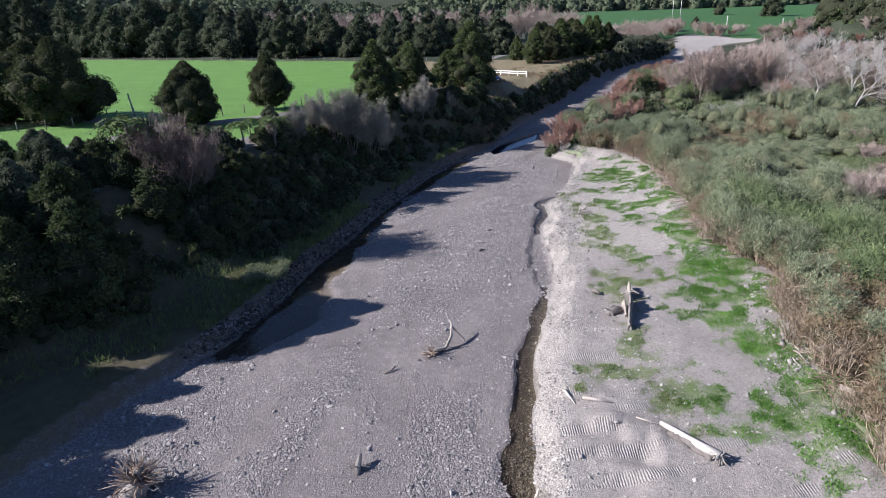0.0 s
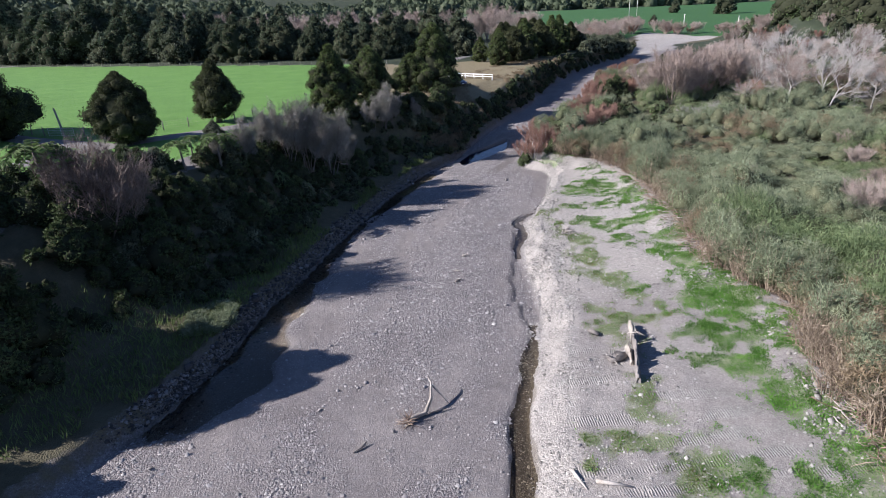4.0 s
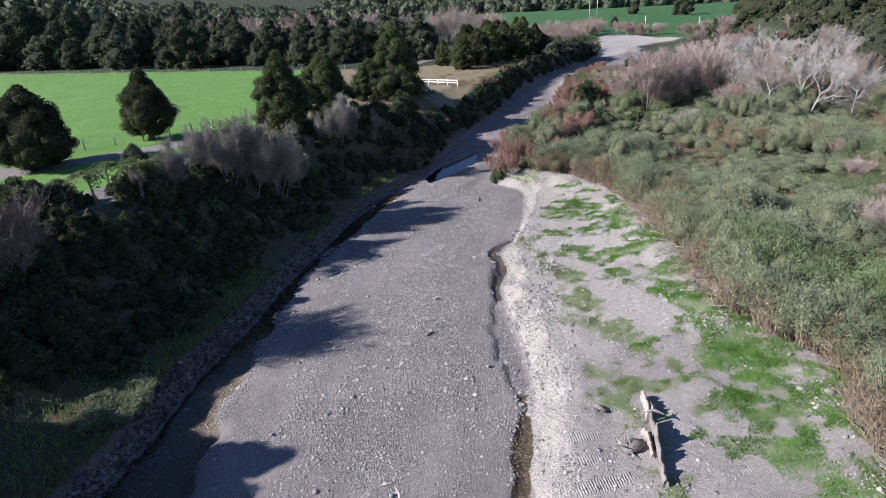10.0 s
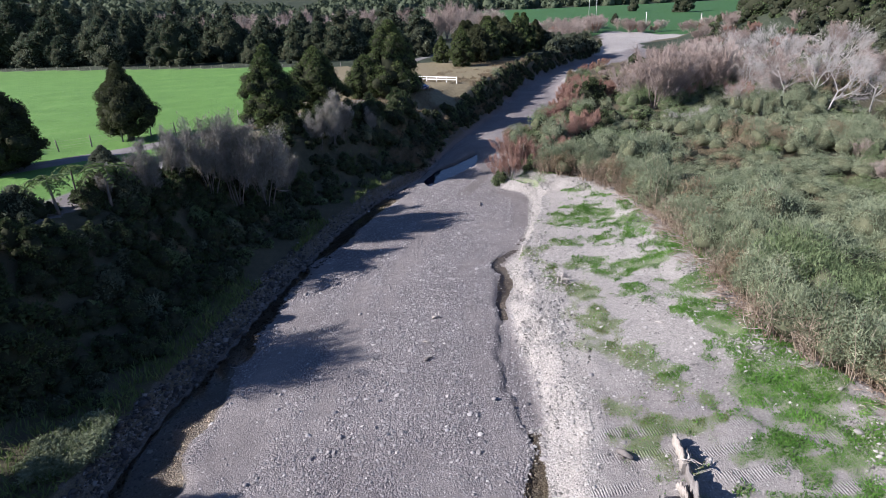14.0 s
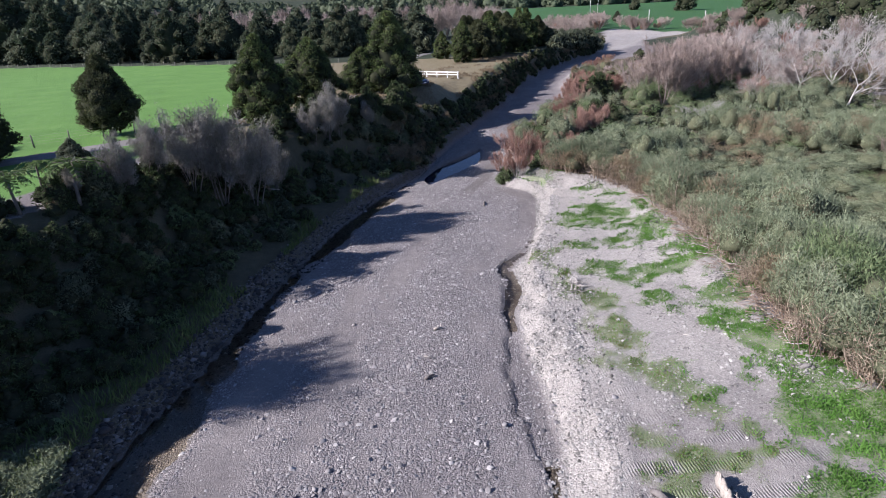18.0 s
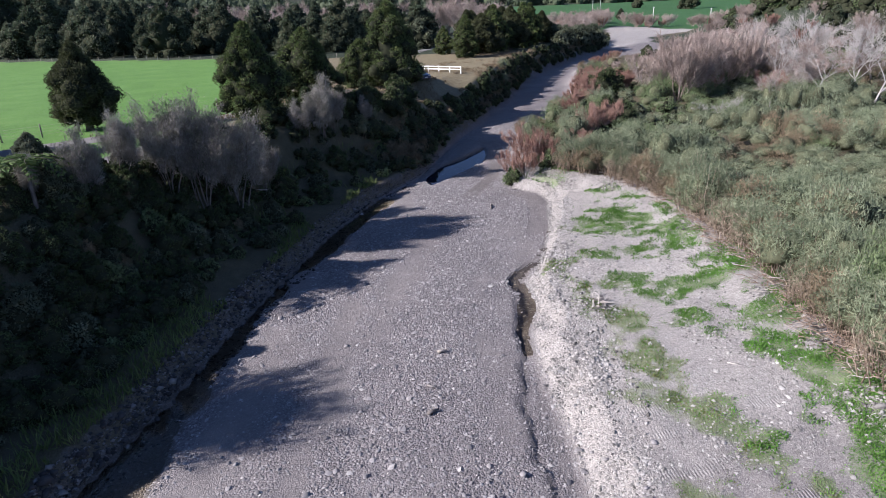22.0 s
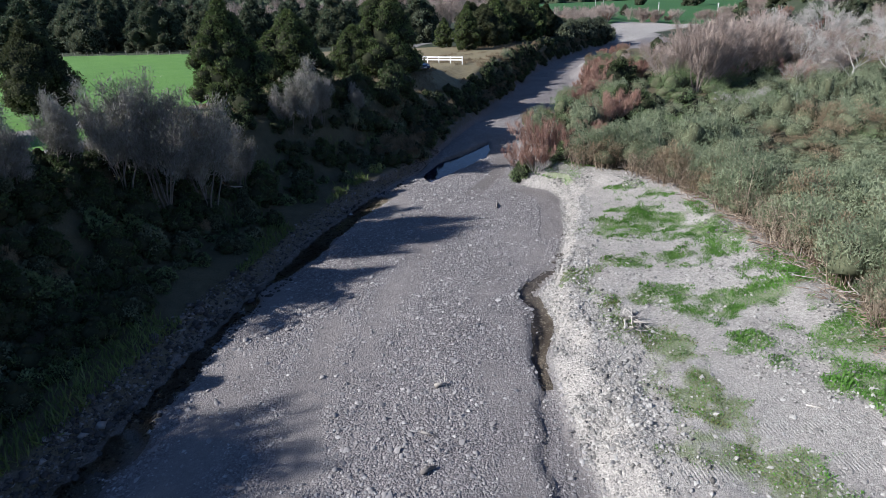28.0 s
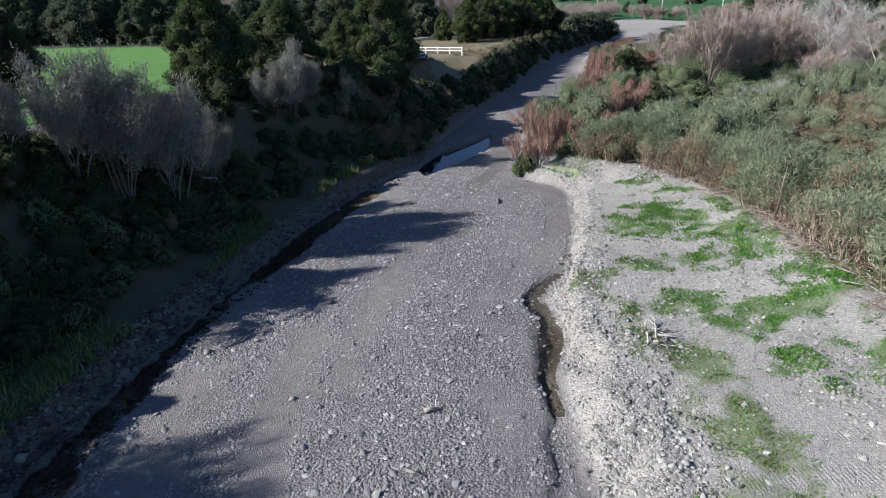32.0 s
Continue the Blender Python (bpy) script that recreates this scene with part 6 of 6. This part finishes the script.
driftwood("drift_branch", -0.5, 31.3, "pale forked driftwood branch lying on the shingle", [
    ("stem", log_geo([(-0.15, -0.35, 0.12), (0.1, 0.05, 0.14), (0.7, 0.35, 0.16), (1.05, 1.0, 0.55), (1.1, 1.9, 0.95), (0.9, 2.3, 1.1)], [0.13, 0.12, 0.10, 0.075, 0.05, 0.02], 6), M_WOOD),
    ("fork", log_geo([(1.1, 1.8, 0.9), (1.5, 1.5, 0.55), (2.0, 1.1, 0.1)], [0.05, 0.04, 0.02], 7, 6), M_DARKWOOD),
    ("limb", log_geo([(0.6, 0.3, 0.15), (1.3, 0.5, 0.12), (2.1, 0.8, 0.1)], [0.07, 0.05, 0.02], 8, 6), M_DARKWOOD),
    ("roots", roots_geo(9, (-0.15, -0.3, 0.12), (-0.6, -0.6, 0.1), 60, 0.95, 0.03), M_DEBRIS)])
driftwood("drift_stick", -3.0, 29.4, "thin dark stick with a trail of scoured sand", [
    ("stem", log_geo([(-0.4, -0.25, 0.05), (0, 0, 0.12), (0.25, 0.25, 0.22)], [0.05, 0.06, 0.03], 10, 6), M_DARKWOOD),
    ("twigs", roots_geo(11, (0.1, 0.1, 0.12), (0.5, 0.3, 0.2), 8, 0.45, 0.02), M_DARKWOOD)])
driftwood("split_log", 11.6, 31.7, "large weathered split log lying on the gravel bar", [
    ("slab", slab_geo([(0, 0), (0.6, 1.9), (1.15, 3.8)], [0.35, 0.55, 0.85, 0.95, 0.8, 0.9], 0.20, 12), M_DARKWOOD),
    ("upper_slab", slab_geo([(1.15, 4.0), (1.5, 5.2), (1.65, 5.9)], [0.5, 0.7, 0.6, 0.35], 0.24, 13), M_WOOD),
    ("split_side", slab_geo([(0.25, 1.7), (0.45, 2.6), (0.5, 3.4)], [0.15, 0.4, 0.55, 0.25], 0.14, 14), M_WOOD),
    ("broken_end", roots_geo(14, (1.2, 4.0, 0.75), (0.1, 0.3, 0.7), 9, 0.6, 0.06), M_WOOD)])
driftwood("broken_stump", 11.2, 34.0, "broken dark stump beside the split log", [
    ("stump", log_geo([(-0.4, 0, 0.1), (0.1, 0.2, 0.25), (0.6, 0.3, 0.2)], [0.22, 0.26, 0.14], 15), M_DARKWOOD),
    ("roots", roots_geo(16, (-0.1, 0.1, 0.2), (-0.5, 0.1, 0.2), 16, 0.9, 0.06), M_DARKWOOD)])
driftwood("wood_chunk", 10.75, 37.2, "short dark chunk of wood on the gravel bar", [
    ("chunk", log_geo([(-0.15, 0.35, 0.1), (0, 0, 0.18), (0.25, -0.3, 0.15)], [0.1, 0.17, 0.08], 17), M_DARKWOOD),
    ("splinters", roots_geo(18, (0, 0, 0.15), (0.3, -0.3, 0.2), 7, 0.45, 0.03), M_DARKWOOD)])
driftwood("pale_log", 10.6, 22.9, "bleached log with broken roots lying on the bar", [
    ("trunk", log_geo([(0, 0, 0.16), (0.7, -1.0, 0.22), (1.3, -1.9, 0.27), (1.75, -2.55, 0.32)], [0.10, 0.16, 0.19, 0.24], 19, 10, 0.2), M_WOOD),
    ("split_underside", slab_geo([(0.15, -0.45), (0.75, -1.35), (1.5, -2.35)], [0.1, 0.2, 0.24, 0.12], 0.30, 22), M_DARKWOOD),
    ("root_plate", roots_geo(20, (1.75, -2.5, 0.3), (0.4, -0.4, 0.2), 26, 0.55, 0.09), M_DARKWOOD),
    ("side_branch", log_geo([(0.3, -0.45, 0.12), (0.35, -1.0, 0.06), (0.75, -1.7, 0.04)], [0.05, 0.05, 0.02], 21, 6), M_DARKWOOD)])
for k, (x, y, dx, dy, rad, mat) in enumerate([(6.6, 26.2, 0.35, -1.2, 0.07, M_WOOD), (7.4, 25.3, 1.5, -0.5, 0.09, M_WOOD), (4.3, 19.9, 0.45, 0.8, 0.07, M_WOOD), (9.6, 23.4, 0.8, -0.5, 0.04, M_WOOD),
                                              (2.95, 47.2, 0.5, 0.25, 0.09, M_DARKWOOD), (10.9, 73.2, 0.25, 1.1, 0.08, M_DARKWOOD), (3.9, 51.9, 0.5, 0.1, 0.10, M_WOOD), (19.9, 24.6, 2.4, -2.0, 0.12, M_WOOD), (3.1, 49.3, 0.5, -0.3, 0.05, M_DARKWOOD),
                                              (18.5, 60.2, 0.9, 0.2, 0.04, M_WOOD), (16.8, 47.2, 0.5, -0.35, 0.03, M_WOOD), (-8.9, 73.0, 1.6, -0.4, 0.05, M_WOOD)]):
    driftwood("drift_stick", x, y, "pale stick of driftwood on the gravel" if mat == M_WOOD else "dark stick of driftwood on the gravel", [
        ("stem", log_geo([(0, 0, rad), (dx * 0.4, dy * 0.45, rad * 1.5), (dx, dy, rad)], [rad, rad * 0.9, rad * 0.4], 30 + k, 7), mat),
        ("twigs", roots_geo(50 + k, (dx * 0.6, dy * 0.6, rad), (dx, dy, 0.3), 5, 0.4, rad * 0.3), mat)])
driftwood("wood_heap", 13.2, 54.0, "heap of broken branches caught in the gravel", [
    ("stick", roots_geo(70 + k, (0.25 * math.cos(k), 0.5 * math.sin(k * 1.7), 0.12), (0.5, -0.5, 0.1), 1, 1.3, 0.05, 0.5), M_WOOD if k % 2 else M_DARKWOOD) for k in range(26)])
r = np.random.default_rng(250)
for k, (x, y) in enumerate([(22.4, 74.6), (23.0, 73.0), (24.0, 68.0), (23.6, 63.5), (23.4, 60.4), (23.2, 58.6), (23.6, 55.5), (22.7, 51.2), (22.2, 48.0), (21.9, 45.6), (22.6, 41.2), (23.7, 38.4), (23.2, 35.5), (21.4, 32.2), (20.9, 29.0), (20.6, 26.6), (20.2, 23.8), (24.1, 65.6), (22.9, 53.2), (22.0, 46.8), (22.1, 49.4), (23.3, 57.0), (23.8, 62.0), (23.9, 66.8), (23.7, 70.4), (23.2, 71.8), (22.2, 43.8), (23.5, 37.0), (22.4, 33.8), (21.2, 30.6), (20.6, 27.8), (20.3, 25.2)]):
    s = r.uniform(0.7, 1.15)
    driftwood("flood_debris", x, y, "tangled brown flood debris at the scrub edge", [
        ("branches", roots_geo(80 + k, (0, 0, 0.15), (-0.4, r.uniform(-1, 1), 0.15), 9, 1.7 * s, 0.035, 0.3, 0.7), M_WOOD if k % 3 == 0 else M_DEBRIS),
        ("twigs", roots_geo(110 + k, (0, 0, 0.2), (-0.2, r.uniform(-1, 1), 0.25), 60, 1.2 * s, 0.022, 0.4, 0.6), M_DEBRIS)])

# ---------------------------------------------------------------- rocks and stones
def stone_mesh(name, seed, shape, mat, flat=0.62):
    r = np.random.default_rng(seed)
    v, f = lumpy(shape, r, 0.45, (1.0, r.uniform(0.65, 0.95), flat))
    return mesh_np(name, v * (1 + 0.11 * r.normal(size=(len(v), 1))), f, mat)


PALE_ROCKS = [stone_mesh("pale_rock", 400 + k, BALL1, M_BOULDER, 0.7) for k in range(6)]
r = np.random.default_rng(260)
for x, y, s in [(17.7, 75.3, 0.42), (18.9, 77.6, 0.55), (18.3, 75.0, 0.2), (20.7, 36.2, 0.5), (21.6, 35.4, 0.55), (22.3, 34.0, 0.4), (20.2, 32.6, 0.38), (20.6, 30.4, 0.5), (19.8, 29.6, 0.6), (19.3, 28.8, 0.45), (18.9, 27.2, 0.5),
                (20.4, 42.7, 0.5), (21.0, 43.4, 0.4), (20.0, 43.9, 0.3), (21.9, 38.8, 0.35), (20.7, 50.0, 0.3), (21.4, 71.9, 0.4), (20.7, 72.8, 0.3), (22.2, 57.6, 0.3), (22.9, 61.8, 0.3), (18.4, 25.5, 0.35), (18.8, 23.0, 0.4), (21.5, 47.0, 0.3)]:
    ob = new("pale_rock", PALE_ROCKS[r.integers(0, 6)])
    ob.matrix_basis = pose(x, y, zat(x, y) + s * 0.05, r.uniform(-40, 40), r.uniform(-40, 40), r.uniform(0, 360)) @ Matrix.Diagonal((s * 0.45, s * 0.58, s * 0.42, 1))
    tagged(ob, "pale limestone boulder at the edge of the bar", "rock", "pale boulders")


def scatter(x, y, size, shape, seed, sink=0.25):
    """Many stones as one mesh."""
    r = np.random.default_rng(seed)
    v, f = shape
    n = len(x)
    z = ground_z(x, y)
    sc = size[:, None] * np.stack([np.ones(n), r.uniform(0.6, 0.95, n), r.uniform(0.4, 0.75, n)], 1)
    a = r.uniform(0, 6.28, n)
    loc = v[None] * (1 + 0.22 * r.normal(size=(n, len(v), 1))) * sc[:, None]
    tl = r.normal(size=(n, 2)) * 0.25
    loc[..., 2] += loc[..., 0] * tl[:, :1] + loc[..., 1] * tl[:, 1:]
    ca, sa = np.cos(a)[:, None], np.sin(a)[:, None]
    out = np.stack([loc[..., 0] * ca - loc[..., 1] * sa + x[:, None], loc[..., 0] * sa + loc[..., 1] * ca + y[:, None], loc[..., 2] + z[:, None] + (size * (0.5 - sink))[:, None] * 0.6], 2)
    return out.reshape(-1, 3), (f[None] + (np.arange(n) * len(v))[:, None, None]).reshape(-1, 3)


PEBBLE = (np.array([(1, 0, -0.1), (-1, 0, -0.1), (0, 1, -0.1), (0, -1, -0.1), (0.15, 0.1, 0.9)], float), np.array([(0, 2, 4), (2, 1, 4), (1, 3, 4), (3, 0, 4)]))
OCTA = (np.array([(1, 0, 0), (-1, 0, 0), (0, 1, 0), (0, -1, 0), (0, 0, 1), (0, 0, -1)], float), np.array([(0, 2, 4), (2, 1, 4), (1, 3, 4), (3, 0, 4), (2, 0, 5), (1, 2, 5), (3, 1, 5), (0, 3, 5)]))
r = np.random.default_rng(270)
ys = 14 + 92 * r.random(200000) ** 1.25
lo, hi = rock_foot(ys) + 0.3, np.where(ys > 79, wall_foot(ys), wall_foot(ys))
xs = lo + (hi - lo) * r.random(200000)
coarse = streaks(xs, ys)
keep = r.random(200000) < np.clip(0.12 + 0.95 * coarse, 0, 1) * (1 - 0.93 * np.maximum(silt_lobes(xs, ys), silt_arm(xs, ys)[1])) * (1 - 0.8 * left_water(xs, ys))
xs, ys, coarse = xs[keep][:90000], ys[keep][:90000], coarse[keep][:90000]
size = np.clip((0.026 + 0.018 * coarse) * np.exp(r.normal(size=len(xs)) * 0.5), 0.016, 0.19)
tagged(new("shingle", mesh_np("shingle", *scatter(xs, ys, size, PEBBLE, 1), M_STONE)), "loose grey river shingle of mixed sizes", "stones", kind="stuff")
ys = 14 + 66 * r.random(120000)
wt_, wf_, se_ = wall_top(ys), wall_foot(ys), scrub_edge(ys)
xs = np.where(r.random(120000) < 0.5, wf_ - np.where(ys < 41, 0.9, 0.25) + (wt_ - wf_ + 1.2) * r.random(120000), wt_ + (se_ - wt_) * r.random(120000))
keep = r.random(120000) < np.clip((fbm(xs, ys, 3, 64) - 0.3) * 2.6, 0.1, 1) * (0.45 + 0.55 * ramp(ys, 36, 46))
xs, ys = xs[keep], ys[keep]
size = np.clip(np.where(np.abs(ys - 53) < 11, 0.044, 0.04) * np.exp(r.normal(size=len(xs)) * 0.5), 0.016, 0.14)
tagged(new("bar_stones", mesh_np("bar_stones", *scatter(xs, ys, size, PEBBLE, 2), M_PALE)), "pale stones strewn over the gravel bar", "stones", kind="stuff")
heaps = [(18.9, 27.2, 1.3, 260), (20.0, 29.8, 1.5, 320), (20.9, 35.6, 1.4, 300), (20.6, 43.0, 1.3, 300), (21.4, 47.2, 1.0, 200), (22.4, 57.8, 1.2, 220), (22.6, 62.0, 1.2, 220), (21.0, 72.4, 1.2, 240), (18.0, 75.2, 0.9, 160), (22.2, 52.0, 1.0, 160)]
yy = 44 + 19 * r.random(900)
xs = np.concatenate([hx + r.normal(size=n) * hr * 0.5 for hx, hy, hr, n in heaps] + [wall_foot(yy) + (wall_top(yy) - wall_foot(yy) + 1.6) * r.random(900)])
ys = np.concatenate([hy + r.normal(size=n) * hr * 0.55 for hx, hy, hr, n in heaps] + [yy])
tagged(new("rubble", mesh_np("rubble", *scatter(xs, ys, np.clip(0.055 * np.exp(r.normal(size=len(xs)) * 0.5), 0.03, 0.17), OCTA, 5), M_PALE)), "pale broken rubble heaped on the bar and its cut bank", "stones", kind="stuff")
STONES = [stone_mesh("stone", 420 + k, BALL1, M_STONE) for k in range(6)]
for k in range(300):
    y = 20 + 50 * r.random() ** 1.1
    x = rng.uniform(float(rock_foot(y)) + 0.4, float(wall_foot(y)) - 0.2) if k % 4 else rng.uniform(float(wall_foot(y)), float(wall_top(y)) + 1.5)
    s = float(np.clip(0.075 * math.exp(r.normal() * 0.4), 0.045, 0.2))
    ob = new("stone", STONES[k % 6])
    ob.parent = ground
    ob.matrix_basis = pose(x, y, zat(x, y) + s * 0.25, r.uniform(-20, 20), r.uniform(-20, 20), r.uniform(0, 360)) @ Matrix.Diagonal((s, s, s * 0.75, 1))
rock_line = thing("rock_line", float(rock_foot(45)) - 0.9, 45, zat(float(rock_foot(45)) - 0.9, 45), "line of angular rocks guarding the shaded bank, coloured dark for its shade", "rocks")
inv = rock_line.matrix_basis.inverted()
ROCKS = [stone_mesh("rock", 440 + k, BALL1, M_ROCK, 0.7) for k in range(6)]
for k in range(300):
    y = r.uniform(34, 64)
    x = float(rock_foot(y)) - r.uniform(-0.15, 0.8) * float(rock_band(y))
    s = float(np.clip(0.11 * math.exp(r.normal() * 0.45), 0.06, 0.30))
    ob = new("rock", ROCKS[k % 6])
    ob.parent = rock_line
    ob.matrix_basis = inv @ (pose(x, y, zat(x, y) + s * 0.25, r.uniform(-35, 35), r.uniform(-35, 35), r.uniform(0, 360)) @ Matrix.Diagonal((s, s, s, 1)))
ys = np.concatenate([30 + 6 * r.random(900) ** 0.45, r.uniform(34, 64, 4200), r.uniform(62, 92, 3400)])
xs = rock_foot(ys) - r.uniform(-0.1, 0.85, len(ys)) * rock_band(ys) + (vnoise(0 * ys, ys, 3.0, 65) - 0.5) * 0.6
size = np.clip(np.where(ys > 60, 0.05, 0.068) * np.exp(r.normal(size=len(xs)) * 0.5), 0.035, 0.3)
geo = scatter(xs, ys, size, OCTA, 3)
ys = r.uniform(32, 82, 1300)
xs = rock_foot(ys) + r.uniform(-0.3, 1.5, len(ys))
# Wet stones share the rock colour that was darkened for shade.
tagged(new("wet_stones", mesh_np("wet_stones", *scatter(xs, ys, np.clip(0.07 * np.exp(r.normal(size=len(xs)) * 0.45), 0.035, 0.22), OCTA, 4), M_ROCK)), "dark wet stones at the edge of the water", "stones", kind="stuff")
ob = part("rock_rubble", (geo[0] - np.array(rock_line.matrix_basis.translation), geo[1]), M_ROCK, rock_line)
ob["kind"] = "stuff"
